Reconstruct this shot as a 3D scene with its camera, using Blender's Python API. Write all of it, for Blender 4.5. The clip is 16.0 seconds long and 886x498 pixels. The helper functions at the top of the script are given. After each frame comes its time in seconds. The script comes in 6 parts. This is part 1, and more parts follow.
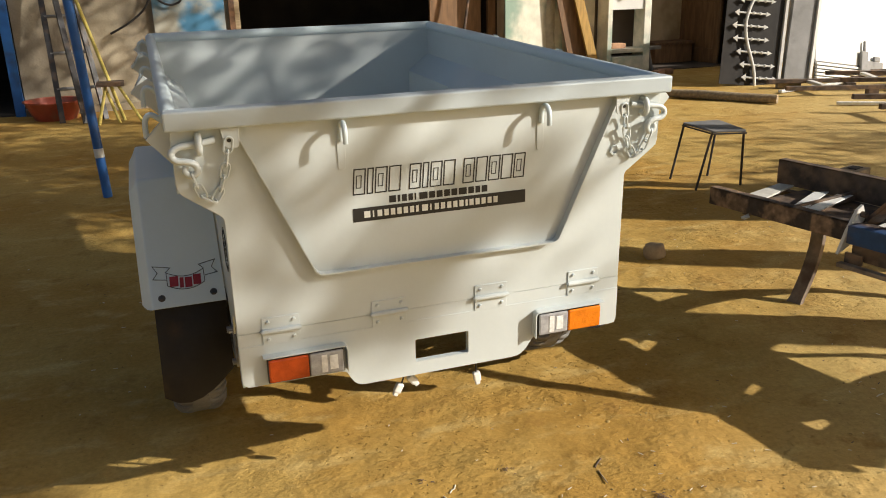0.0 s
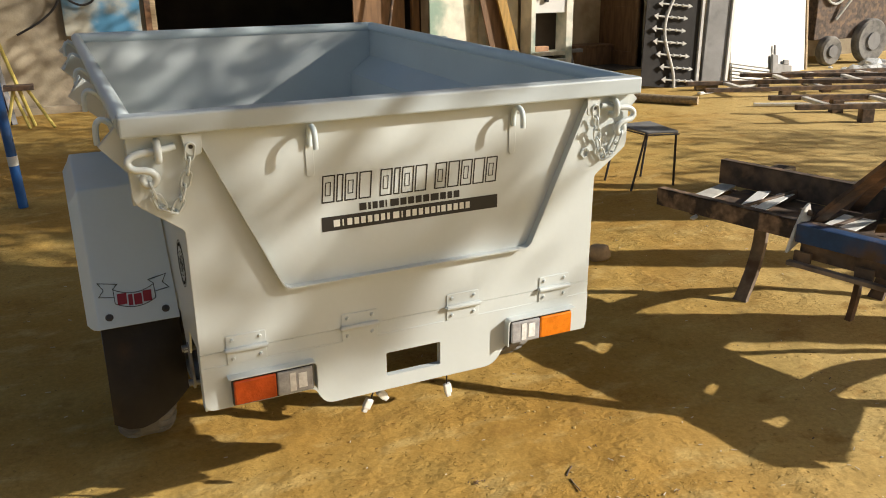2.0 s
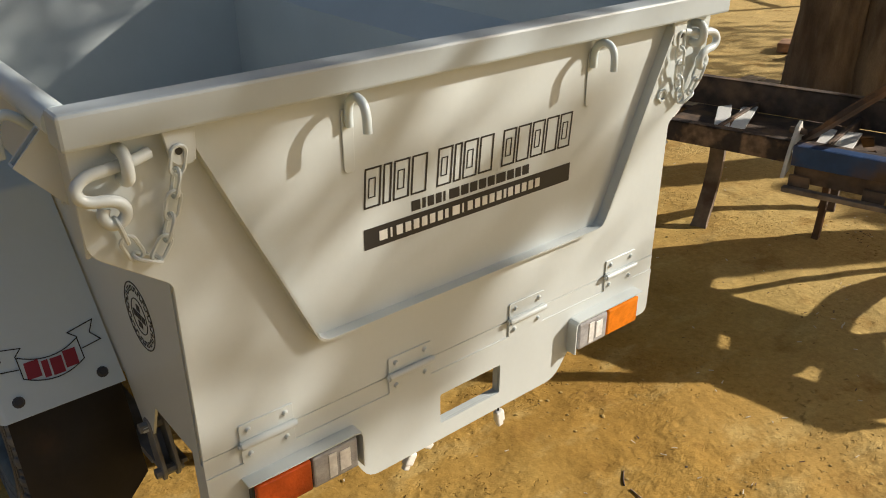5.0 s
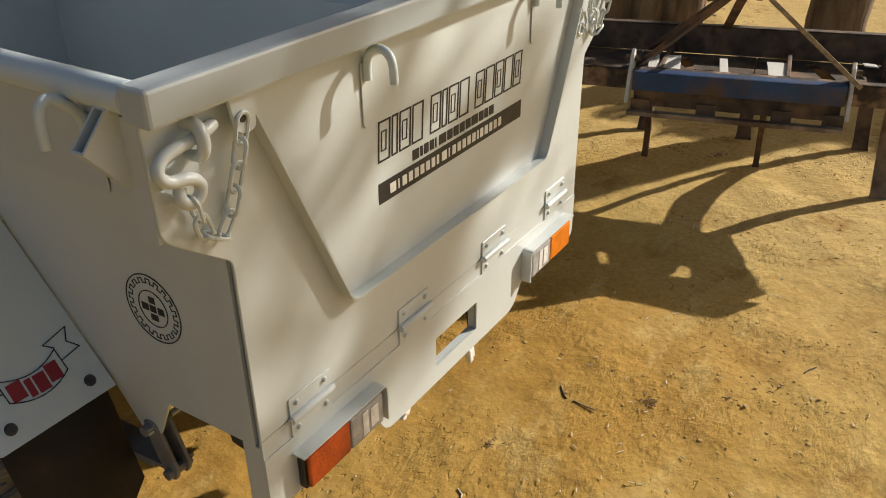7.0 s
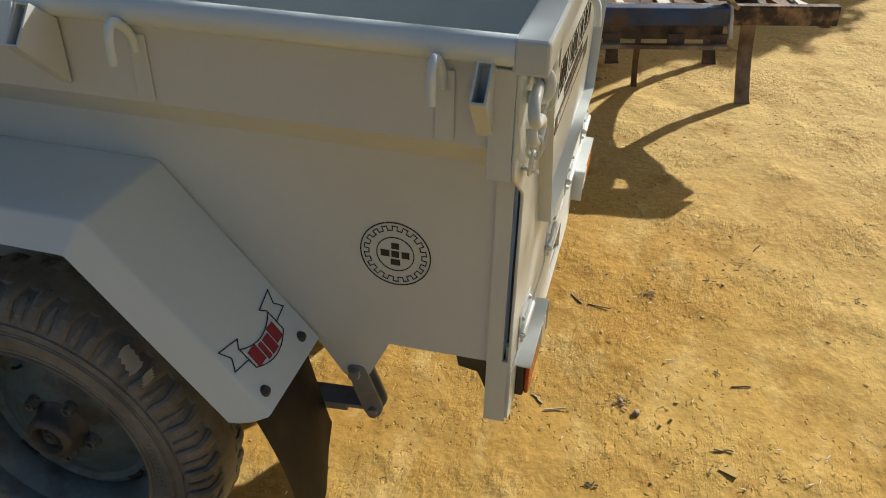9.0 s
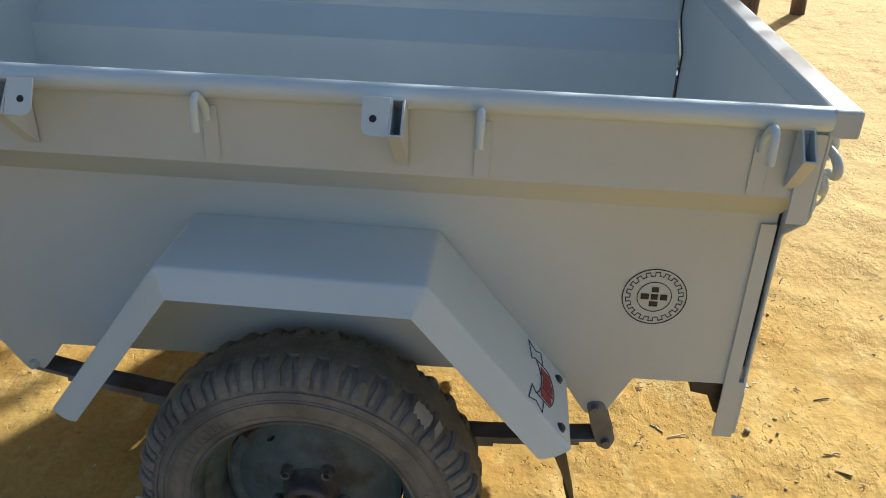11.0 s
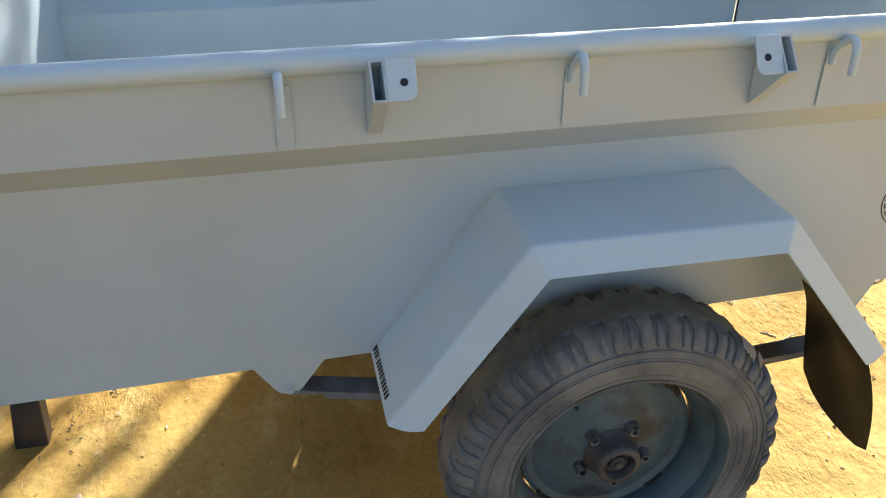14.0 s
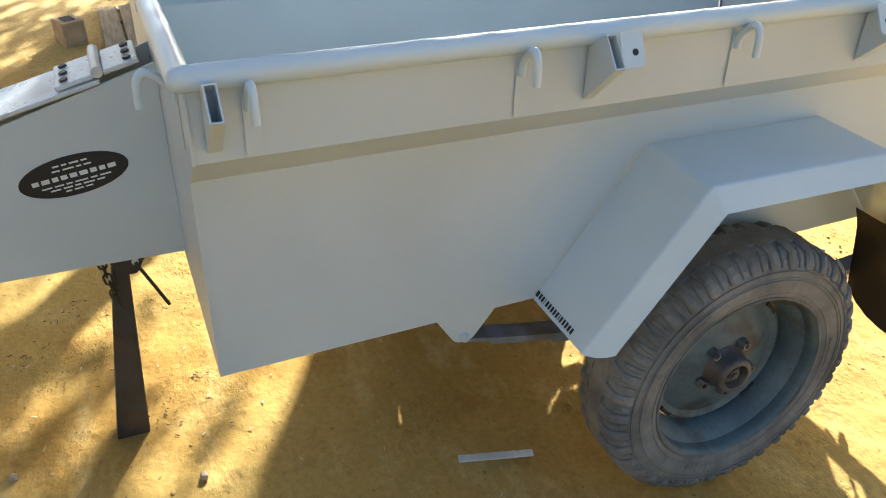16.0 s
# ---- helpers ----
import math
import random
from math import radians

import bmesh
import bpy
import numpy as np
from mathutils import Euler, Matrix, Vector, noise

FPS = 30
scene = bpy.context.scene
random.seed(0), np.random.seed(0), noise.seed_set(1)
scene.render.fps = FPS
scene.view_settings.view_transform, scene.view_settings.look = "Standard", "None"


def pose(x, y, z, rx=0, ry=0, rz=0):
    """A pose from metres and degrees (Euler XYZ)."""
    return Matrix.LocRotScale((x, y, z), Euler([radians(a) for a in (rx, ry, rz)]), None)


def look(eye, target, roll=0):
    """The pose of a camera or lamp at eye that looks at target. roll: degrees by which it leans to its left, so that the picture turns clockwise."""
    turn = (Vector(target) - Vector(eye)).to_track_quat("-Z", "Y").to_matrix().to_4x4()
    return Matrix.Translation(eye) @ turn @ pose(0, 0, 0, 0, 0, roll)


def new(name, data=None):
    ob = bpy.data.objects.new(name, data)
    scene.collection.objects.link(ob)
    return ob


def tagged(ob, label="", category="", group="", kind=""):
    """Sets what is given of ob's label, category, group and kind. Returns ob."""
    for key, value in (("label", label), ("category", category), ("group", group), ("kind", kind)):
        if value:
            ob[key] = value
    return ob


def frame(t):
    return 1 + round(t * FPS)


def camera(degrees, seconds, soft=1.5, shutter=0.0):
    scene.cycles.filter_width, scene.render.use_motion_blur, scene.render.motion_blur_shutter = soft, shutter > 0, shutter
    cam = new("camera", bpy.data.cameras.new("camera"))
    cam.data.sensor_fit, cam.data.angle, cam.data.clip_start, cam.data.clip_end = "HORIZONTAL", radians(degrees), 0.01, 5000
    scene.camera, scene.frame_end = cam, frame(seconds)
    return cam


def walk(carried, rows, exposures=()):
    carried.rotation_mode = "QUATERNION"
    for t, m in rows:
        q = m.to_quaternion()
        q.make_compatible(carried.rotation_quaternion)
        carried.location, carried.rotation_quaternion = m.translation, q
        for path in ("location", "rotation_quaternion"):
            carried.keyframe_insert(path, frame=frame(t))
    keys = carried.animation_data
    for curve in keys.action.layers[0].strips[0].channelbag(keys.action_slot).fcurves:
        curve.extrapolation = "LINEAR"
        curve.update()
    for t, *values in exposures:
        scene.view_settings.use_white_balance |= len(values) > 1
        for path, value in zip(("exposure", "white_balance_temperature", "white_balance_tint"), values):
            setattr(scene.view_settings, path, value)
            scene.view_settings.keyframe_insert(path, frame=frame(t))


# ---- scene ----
cam = camera(56.6, 16.0, soft=1.0)
PATH = [
    (0, (0.062, -0.049, 1.467), (0.685, 1.742, 0.833), -1.5),
    (0.5, (0.04, -0.021, 1.471), (0.723, 1.758, 0.864), -1.5),
    (1, (0.025, 0.001, 1.467), (0.764, 1.754, 0.852), -0.9),
    (1.5, (-0.013, 0.022, 1.461), (0.767, 1.762, 0.856), -0.4),
    (2, (-0.032, 0.083, 1.455), (0.773, 1.802, 0.824), -0.9),
    (2.5, (0.029, 0.253, 1.444), (0.838, 1.969, 0.81), -1.8),
    (3, (0.074, 0.446, 1.436), (0.85, 2.156, 0.75), -1.4),
    (3.2, (0.061, 0.507, 1.429), (0.924, 2.169, 0.727), -0.2),
    (5.3, (-0.21, 0.986, 1.449), (1.014, 2.288, 0.551), -1.5),
    (5.5, (-0.258, 1.035, 1.457), (1.03, 2.256, 0.536), -2.0),
    (6, (-0.33, 1.057, 1.436), (0.935, 2.264, 0.466), -4.9),
    (6.5, (-0.35, 1.066, 1.422), (1.038, 2.176, 0.504), -1.7),
    (7, (-0.433, 1.162, 1.44), (1.027, 2.142, 0.487), -2.2),
    (7.5, (-0.465, 1.316, 1.448), (0.964, 2.271, 0.425), -0.9),
    (8, (-0.545, 1.464, 1.476), (0.906, 2.331, 0.406), 0.5),
    (8.5, (-0.732, 1.607, 1.475), (0.787, 2.199, 0.316), -1.5),
    (9, (-0.861, 1.74, 1.508), (0.763, 2.195, 0.432), -0.8),
    (9.2, (-0.867, 1.809, 1.507), (0.762, 2.31, 0.46), -3.3),
    (11.3, (-1.179, 2.454, 1.595), (0.592, 2.574, 0.673), -0.6),
    (11.5, (-1.181, 2.491, 1.56), (0.6, 2.628, 0.66), -2.1),
    (12, (-1.132, 2.655, 1.59), (0.641, 2.767, 0.673), -1.6),
    (12.5, (-1.115, 2.811, 1.583), (0.656, 2.761, 0.656), -0.6),
    (13, (-1.137, 3.025, 1.596), (0.584, 2.76, 0.613), -0.5),
    (13.5, (-1.124, 3.175, 1.596), (0.591, 2.856, 0.619), 0.4),
    (14, (-1.063, 3.333, 1.58), (0.622, 3.002, 0.555), -1.8),
    (14.5, (-1.039, 3.444, 1.582), (0.627, 3.046, 0.549), -0.7),
    (15, (-1.088, 3.63, 1.613), (0.53, 3.084, 0.572), -0.9),
    (15.5, (-1.143, 3.805, 1.644), (0.439, 3.178, 0.593), 0.8),
    (16, (-1.065, 3.961, 1.644), (0.499, 3.317, 0.576), -0.5),
]
EXPOSURES = [
    (0.0, 0.32, 6640, 11), (3.0, 0.28, 6660, 11), (5.5, 0.18, 6740, 12), (6.5, 0.17, 6790, 12), (8.0, 0.35, 6640, 11), (9.0, 0.43, 6470, 10), (9.2, 0.45, 6450, 10),
    (11.3, 1.14, 5750, 9), (11.5, 1.23, 5750, 9), (12.0, 1.58, 5800, 9), (12.5, 1.72, 5820, 9), (13.0, 1.46, 5790, 9), (13.5, 1.60, 5790, 9), (14.0, 1.68, 5790, 9), (14.5, 1.80, 5850, 9), (16.0, 1.92, 6050, 9),
]
walk(cam, [(t, look(eye, target, roll)) for t, eye, target, roll in PATH], EXPOSURES)

# ---- light ----
SUN_DIR = Vector((-1.76, 1.07, -1.0)).normalized()
world = bpy.data.worlds.new("world")
scene.world = world
world.use_nodes = True
wn = world.node_tree
sky = wn.nodes.new("ShaderNodeTexSky")
sky.sky_type = "NISHITA"
sky.sun_disc = False
sky.sun_elevation = math.asin(-SUN_DIR.z)
sky.sun_rotation = math.atan2(-SUN_DIR.x, -SUN_DIR.y)
sky.dust_density = 3.5
sky.air_density = 1.0
sky.ozone_density = 0.6
wn.links.new(sky.outputs[0], wn.nodes["Background"].inputs[0])
wn.nodes["Background"].inputs[1].default_value = 0.073
sun = new("sun", bpy.data.lights.new("sun", "SUN"))
sun.data.energy = 5.0
sun.data.angle = radians(0.53)
sun.data.color = (1.0, 0.95, 0.85)
sun.matrix_world = Matrix.Translation((8, -6, 9)) @ SUN_DIR.to_track_quat("-Z", "Y").to_matrix().to_4x4()


# ---- materials ----
def mat(name, base, rough=0.6, metal=0.0, vary=0.12, scale=6.0, second=None, second_scale=2.0, second_at=0.6,
        bump=0.0, bump_scale=60.0, grain=0.06, grain_scale=90.0, rand=0.0, spec=0.5, soft=0.12, stretch=(1, 1, 1), rugged=0.5, gloss=0.12, bump_detail=6.0):
    """A surface: base colour with broad and fine variation, patches of a second colour, and relief."""
    m = bpy.data.materials.new(name)
    m.use_nodes = True
    nt = m.node_tree
    p = nt.nodes["Principled BSDF"]
    p.inputs["Roughness"].default_value = rough
    p.inputs["Metallic"].default_value = metal
    p.inputs["Specular IOR Level"].default_value = spec
    tc = nt.nodes.new("ShaderNodeTexCoord")
    mp = nt.nodes.new("ShaderNodeMapping")
    mp.inputs["Scale"].default_value = stretch
    nt.links.new(tc.outputs["Object"], mp.inputs[0])

    def noise_at(s, detail=4.0):
        n = nt.nodes.new("ShaderNodeTexNoise")
        n.inputs["Scale"].default_value = s
        n.inputs["Detail"].default_value = detail
        n.inputs["Roughness"].default_value = rugged
        nt.links.new(mp.outputs[0], n.inputs["Vector"])
        return n

    def mixed(a, b, fac):
        x = nt.nodes.new("ShaderNodeMix")
        x.data_type = "RGBA"
        for k, v in ((6, a), (7, b)):
            if isinstance(v, tuple):
                x.inputs[k].default_value = v
            else:
                nt.links.new(v, x.inputs[k])
        nt.links.new(fac, x.inputs[0])
        return x.outputs[2]

    def ramp(src, lo, hi):
        r = nt.nodes.new("ShaderNodeMapRange")
        r.interpolation_type = "SMOOTHSTEP"
        r.inputs[1].default_value, r.inputs[2].default_value = lo, hi
        nt.links.new(src, r.inputs[0])
        return r.outputs[0]

    lo = tuple(c * (1 - vary) for c in base) + (1,)
    hi = tuple(min(1, c * (1 + vary)) for c in base) + (1,)
    col = mixed(lo, hi, ramp(noise_at(scale).outputs[0], 0.3, 0.7))
    if second:
        col = mixed(col, tuple(second) + (1,), ramp(noise_at(second_scale, 6.0).outputs[0], second_at - soft, second_at + soft))
    g = noise_at(grain_scale, 4.0)
    hs = nt.nodes.new("ShaderNodeHueSaturation")
    nt.links.new(col, hs.inputs["Color"])
    r = nt.nodes.new("ShaderNodeMapRange")
    r.inputs[3].default_value, r.inputs[4].default_value = 1 - 2 * grain, 1 + 2 * grain
    nt.links.new(g.outputs[0], r.inputs[0])
    val = r.outputs[0]
    if rand:
        oi = nt.nodes.new("ShaderNodeObjectInfo")
        rr = nt.nodes.new("ShaderNodeMapRange")
        rr.inputs[3].default_value, rr.inputs[4].default_value = 1 - rand, 1 + rand
        nt.links.new(oi.outputs["Random"], rr.inputs[0])
        mul = nt.nodes.new("ShaderNodeMath")
        mul.operation = "MULTIPLY"
        nt.links.new(val, mul.inputs[0])
        nt.links.new(rr.outputs[0], mul.inputs[1])
        val = mul.outputs[0]
    nt.links.new(val, hs.inputs["Value"])
    nt.links.new(hs.outputs[0], p.inputs["Base Color"])
    ro = nt.nodes.new("ShaderNodeMapRange")
    ro.inputs[3].default_value, ro.inputs[4].default_value = max(0.03, rough - gloss), min(1, rough + gloss)
    nt.links.new(noise_at(scale * 2.3).outputs[0], ro.inputs[0])
    nt.links.new(ro.outputs[0], p.inputs["Roughness"])
    if bump:
        b = nt.nodes.new("ShaderNodeBump")
        b.inputs["Strength"].default_value = 1.0
        b.inputs["Distance"].default_value = bump
        nt.links.new(noise_at(bump_scale, bump_detail).outputs[0], b.inputs["Height"])
        nt.links.new(b.outputs[0], p.inputs["Normal"])
    return m


def soil():
    """Trodden sandy soil: paler patches over orange earth, a broad paling by position, fine grain, dark specks and
    crumbly relief.
    """
    m = bpy.data.materials.new("sandy_soil")
    m.use_nodes = True
    nt = m.node_tree
    p = nt.nodes["Principled BSDF"]
    p.inputs["Roughness"].default_value = 0.95
    p.inputs["Specular IOR Level"].default_value = 0.1
    tc = nt.nodes.new("ShaderNodeTexCoord")

    def tex(scale, detail, rugged=0.55, stretch=(1, 1, 1), turn=0.0):
        mp = nt.nodes.new("ShaderNodeMapping")
        mp.inputs["Scale"].default_value = stretch
        mp.inputs["Rotation"].default_value = (0, 0, turn)
        nt.links.new(tc.outputs["Object"], mp.inputs[0])
        n = nt.nodes.new("ShaderNodeTexNoise")
        n.inputs["Scale"].default_value, n.inputs["Detail"].default_value, n.inputs["Roughness"].default_value = scale, detail, rugged
        nt.links.new(mp.outputs[0], n.inputs["Vector"])
        return n.outputs[0]

    def span(src, lo, hi, a=0.0, b=1.0):
        r = nt.nodes.new("ShaderNodeMapRange")
        r.interpolation_type = "SMOOTHSTEP"
        for k, v in enumerate((lo, hi, a, b)):
            r.inputs[k + 1].default_value = v
        nt.links.new(src, r.inputs[0])
        return r.outputs[0]

    def mix(a, b, fac):
        x = nt.nodes.new("ShaderNodeMix")
        x.data_type = "RGBA"
        for k, v in ((6, a), (7, b)):
            if isinstance(v, tuple):
                x.inputs[k].default_value = v + (1,)
            else:
                nt.links.new(v, x.inputs[k])
        nt.links.new(fac, x.inputs[0])
        return x.outputs[2]

    def maths(op, a, b):
        x = nt.nodes.new("ShaderNodeMath")
        x.operation = op
        for k, v in enumerate((a, b)):
            if isinstance(v, float):
                x.inputs[k].default_value = v
            else:
                nt.links.new(v, x.inputs[k])
        return x.outputs[0]

    col = mix((0.475, 0.275, 0.066), (0.56, 0.372, 0.112), span(tex(0.75, 5.0, 0.6), 0.36, 0.62))
    col = mix(col, (0.66, 0.475, 0.185), span(tex(3.2, 6.0, 0.65, (1, 2.2, 1), 0.5), 0.50, 0.70, 0.0, 0.7))
    xyz = nt.nodes.new("ShaderNodeSeparateXYZ")
    nt.links.new(tc.outputs["Object"], xyz.inputs[0])
    # colour pales by position, towards +x and -y
    away = maths("SUBTRACT", xyz.outputs[0], maths("MULTIPLY", xyz.outputs[1], 0.8))
    pale_side = maths("ADD", away, maths("MULTIPLY", tex(0.9, 5.0, 0.6), 2.4))
    col = mix(col, (0.67, 0.495, 0.215), span(pale_side, 0.6, 3.6, 0.0, 0.85))
    col = mix(col, (0.37, 0.205, 0.055), span(tex(4.4, 7.0, 0.72), 0.53, 0.68, 0.0, 0.7))
    col = mix(col, (0.17, 0.105, 0.045), span(tex(46.0, 3.0, 0.6), 0.66, 0.74, 0.0, 0.7))
    hs = nt.nodes.new("ShaderNodeHueSaturation")
    nt.links.new(col, hs.inputs["Color"])
    nt.links.new(span(tex(48.0, 6.0, 0.8), 0.2, 0.8, 0.66, 1.02), hs.inputs["Value"])
    nt.links.new(hs.outputs[0], p.inputs["Base Color"])
    rough_spots = span(tex(2.6, 4.0, 0.6), 0.42, 0.64, 0.12, 1.0)
    fine = maths("MULTIPLY", maths("MULTIPLY", tex(22.0, 6.0, 0.66, (1, 1.7, 1), 0.4), 0.0105), rough_spots)
    pits = maths("MULTIPLY", maths("MULTIPLY", span(tex(34.0, 3.0, 0.6, (1, 1.6, 1), 0.9), 0.60, 0.67), -0.006), span(tex(1.9, 4.0, 0.6), 0.46, 0.60))
    h = maths("ADD", maths("ADD", maths("MULTIPLY", tex(5.0, 5.0, 0.6), 0.016), fine), pits)
    bu = nt.nodes.new("ShaderNodeBump")
    bu.inputs["Strength"].default_value = 1.0
    bu.inputs["Distance"].default_value = 1.0
    nt.links.new(h, bu.inputs["Height"])
    nt.links.new(bu.outputs[0], p.inputs["Normal"])
    return m


PAINT = mat("grey_enamel", (0.56, 0.61, 0.615), 0.36, gloss=0.03, vary=0.035, scale=3.0, second=(0.535, 0.575, 0.57), second_scale=2.3, second_at=0.68,
            soft=0.2, bump=0.0006, bump_scale=25, grain=0.01)
FENDER_PAINT = mat("pale_grey_enamel", (0.60, 0.69, 0.725), 0.34, gloss=0.02, vary=0.03, scale=4, bump=0.0004, bump_scale=30, grain=0.01)
RAIL_PAINT = mat("blue_grey_enamel", (0.46, 0.525, 0.56), 0.34, gloss=0.03, vary=0.04, scale=4, bump=0.0005, bump_scale=22, grain=0.012)
SOIL = soil()
CLOD = mat("dry_clod", (0.50, 0.345, 0.13), 0.95, rand=0.15, bump=0.0006, bump_scale=150, spec=0.1)
RUBBER = mat("black_rubber", (0.135, 0.132, 0.126), 0.85, vary=0.3, scale=11, second=(0.235, 0.225, 0.205), second_scale=7, second_at=0.53, soft=0.18, bump=0.0022, bump_scale=70, grain=0.12, grain_scale=60)
FLAP = mat("mudflap_rubber", (0.035, 0.029, 0.024), 0.55, vary=0.3, scale=5, second=(0.085, 0.055, 0.03), second_scale=7, second_at=0.68, bump=0.001, bump_scale=40)
RIM = mat("blue_grey_rim", (0.105, 0.145, 0.155), 0.5, vary=0.3, scale=7, second=(0.055, 0.052, 0.046), second_scale=7.5, second_at=0.57, soft=0.10, bump=0.0012, bump_scale=60, grain=0.12)
RIM_DUST = mat("dusty_rim_edge", (0.155, 0.16, 0.15), 0.7, vary=0.3, scale=12, second=(0.10, 0.085, 0.07), second_scale=9, bump=0.001, bump_scale=60)
HUB = mat("oily_hub", (0.10, 0.09, 0.083), 0.5, metal=0.2, vary=0.3, scale=30, second=(0.13, 0.09, 0.065), second_scale=25)
NUT = mat("worn_nut_steel", (0.21, 0.205, 0.19), 0.4, metal=0.5, vary=0.3, scale=60, second=(0.07, 0.06, 0.05), second_scale=50)
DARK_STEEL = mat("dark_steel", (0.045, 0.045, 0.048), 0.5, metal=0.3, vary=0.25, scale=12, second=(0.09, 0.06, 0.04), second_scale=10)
SPRING = mat("grey_spring_steel", (0.19, 0.20, 0.21), 0.45, vary=0.2, scale=15, second=(0.12, 0.09, 0.06), second_scale=8)
RUST = mat("rusty_iron", (0.18, 0.095, 0.048), 0.8, vary=0.35, scale=14, second=(0.06, 0.04, 0.032), second_scale=6, second_at=0.52, bump=0.002, bump_scale=90, grain=0.15)
DARK_RUST = mat("dark_rusty_iron", (0.085, 0.060, 0.045), 0.75, vary=0.4, scale=16, second=(0.20, 0.125, 0.075), second_scale=10, second_at=0.56, bump=0.002, bump_scale=90)
WORN_RUST = mat("bare_worn_iron", (0.23, 0.175, 0.13), 0.65, vary=0.3, scale=14, second=(0.10, 0.06, 0.04), second_scale=8, second_at=0.55, bump=0.001, bump_scale=90)
BAR_RUST = mat("flaking_rusty_iron", (0.22, 0.14, 0.085), 0.75, vary=0.4, scale=26, second=(0.05, 0.035, 0.028), second_scale=11, second_at=0.5, soft=0.06, bump=0.003, bump_scale=70, grain=0.3, grain_scale=45)
BLUE_RUST = mat("worn_blue_paint", (0.018, 0.062, 0.165), 0.55, vary=0.25, scale=10, second=(0.10, 0.06, 0.035), second_scale=6, second_at=0.52, bump=0.001, bump_scale=80)
BLUE = mat("blue_paint", (0.02, 0.13, 0.42), 0.5, vary=0.15, scale=6, second=(0.03, 0.08, 0.2), second_scale=5, second_at=0.62, bump=0.0006)
INK = mat("black_ink", (0.018, 0.017, 0.017), 0.5, vary=0.1)
WHITE_INK = mat("white_ink", (0.72, 0.72, 0.68), 0.5, vary=0.05)
RED_INK = mat("red_ink", (0.30, 0.02, 0.035), 0.45, vary=0.1)
RED_LENS = mat("red_lens", (0.36, 0.050, 0.008), 0.18, vary=0.15, scale=40, bump=0.0015, bump_scale=160)
ORANGE = mat("orange_lens", (0.70, 0.19, 0.010), 0.18, vary=0.12, scale=40, bump=0.0015, bump_scale=160)
CLEAR = mat("clear_lens", (0.36, 0.36, 0.37), 0.12, vary=0.2, scale=35, bump=0.0015, bump_scale=160)
REFLECTOR = mat("lamp_reflector", (0.75, 0.75, 0.74), 0.2, vary=0.15, scale=60)
LAMP_BLACK = mat("black_plastic", (0.02, 0.02, 0.02), 0.45)
WHITE_PLASTIC = mat("white_plastic", (0.75, 0.75, 0.72), 0.4)
PLASTER = mat("stained_plaster", (0.36, 0.31, 0.225), 0.9, vary=0.3, scale=1.9, second=(0.20, 0.165, 0.12), second_scale=1.3, second_at=0.52, bump=0.006, bump_scale=18, grain=0.08)
PATINA = mat("weathered_painted_sheet", (0.80, 0.77, 0.65), 0.7, vary=0.2, scale=3, second=(0.28, 0.40, 0.33), second_scale=2.2, second_at=0.56, bump=0.003, bump_scale=20, grain=0.1)
BLUE_STAIN = mat("blue_stained_sheet", (0.42, 0.42, 0.36), 0.7, vary=0.25, scale=3, second=(0.07, 0.24, 0.42), second_scale=2.6, second_at=0.52, bump=0.002, bump_scale=20)
DARK_WALL = mat("dark_brown_wall", (0.055, 0.042, 0.032), 0.9, vary=0.25, scale=2)
BROWN_WOOD = mat("brown_door_wood", (0.19, 0.105, 0.05), 0.65, vary=0.25, scale=3, stretch=(6, 6, 1), bump=0.002, bump_scale=30)
YELLOW_WOOD = mat("yellow_plank", (0.42, 0.25, 0.06), 0.65, vary=0.2, scale=4, stretch=(8, 8, 1), bump=0.001, bump_scale=30)
PALE_WOOD = mat("dry_pale_wood", (0.34, 0.26, 0.16), 0.85, vary=0.25, scale=5, stretch=(1, 8, 8), bump=0.003, bump_scale=40)
BARK = mat("tree_bark", (0.15, 0.105, 0.07), 0.95, vary=0.35, scale=5, second=(0.25, 0.19, 0.13), second_scale=3, stretch=(2.5, 2.5, 0.6), bump=0.03, bump_scale=9, grain=0.15)
LEAF = mat("small_leaf", (0.06, 0.10, 0.025), 0.6, vary=0.3, scale=2, rand=0.2)
WHITE_SHEET = mat("white_painted_sheet", (0.78, 0.78, 0.75), 0.4, vary=0.04, scale=2, second=(0.62, 0.60, 0.55), second_scale=3, second_at=0.75)
GREY_SHEET = mat("grey_primer_sheet", (0.20, 0.20, 0.20), 0.6, vary=0.15, scale=3, second=(0.12, 0.12, 0.12), second_scale=4)
GATE_BLACK = mat("black_gate_panel", (0.022, 0.020, 0.019), 0.85, vary=0.2, scale=5)
SILVER = mat("silver_paint", (0.62, 0.62, 0.60), 0.4, vary=0.1, scale=9)
CLOTH = mat("cream_cloth", (0.66, 0.60, 0.47), 0.9, vary=0.12, scale=9, bump=0.004, bump_scale=30)
RED_PLASTIC = mat("faded_red_plastic", (0.34, 0.065, 0.035), 0.5, vary=0.2, scale=6, second=(0.2, 0.1, 0.06), second_scale=5)
YELLOW_PAINT = mat("yellow_paint", (0.55, 0.44, 0.10), 0.55, vary=0.2, scale=6)
STONE = mat("sandstone", (0.40, 0.30, 0.19), 0.9, vary=0.2, scale=12, bump=0.006, bump_scale=40)
BRICK = mat("fired_brick", (0.42, 0.24, 0.14), 0.9, vary=0.2, scale=12, rand=0.2, bump=0.004, bump_scale=60)
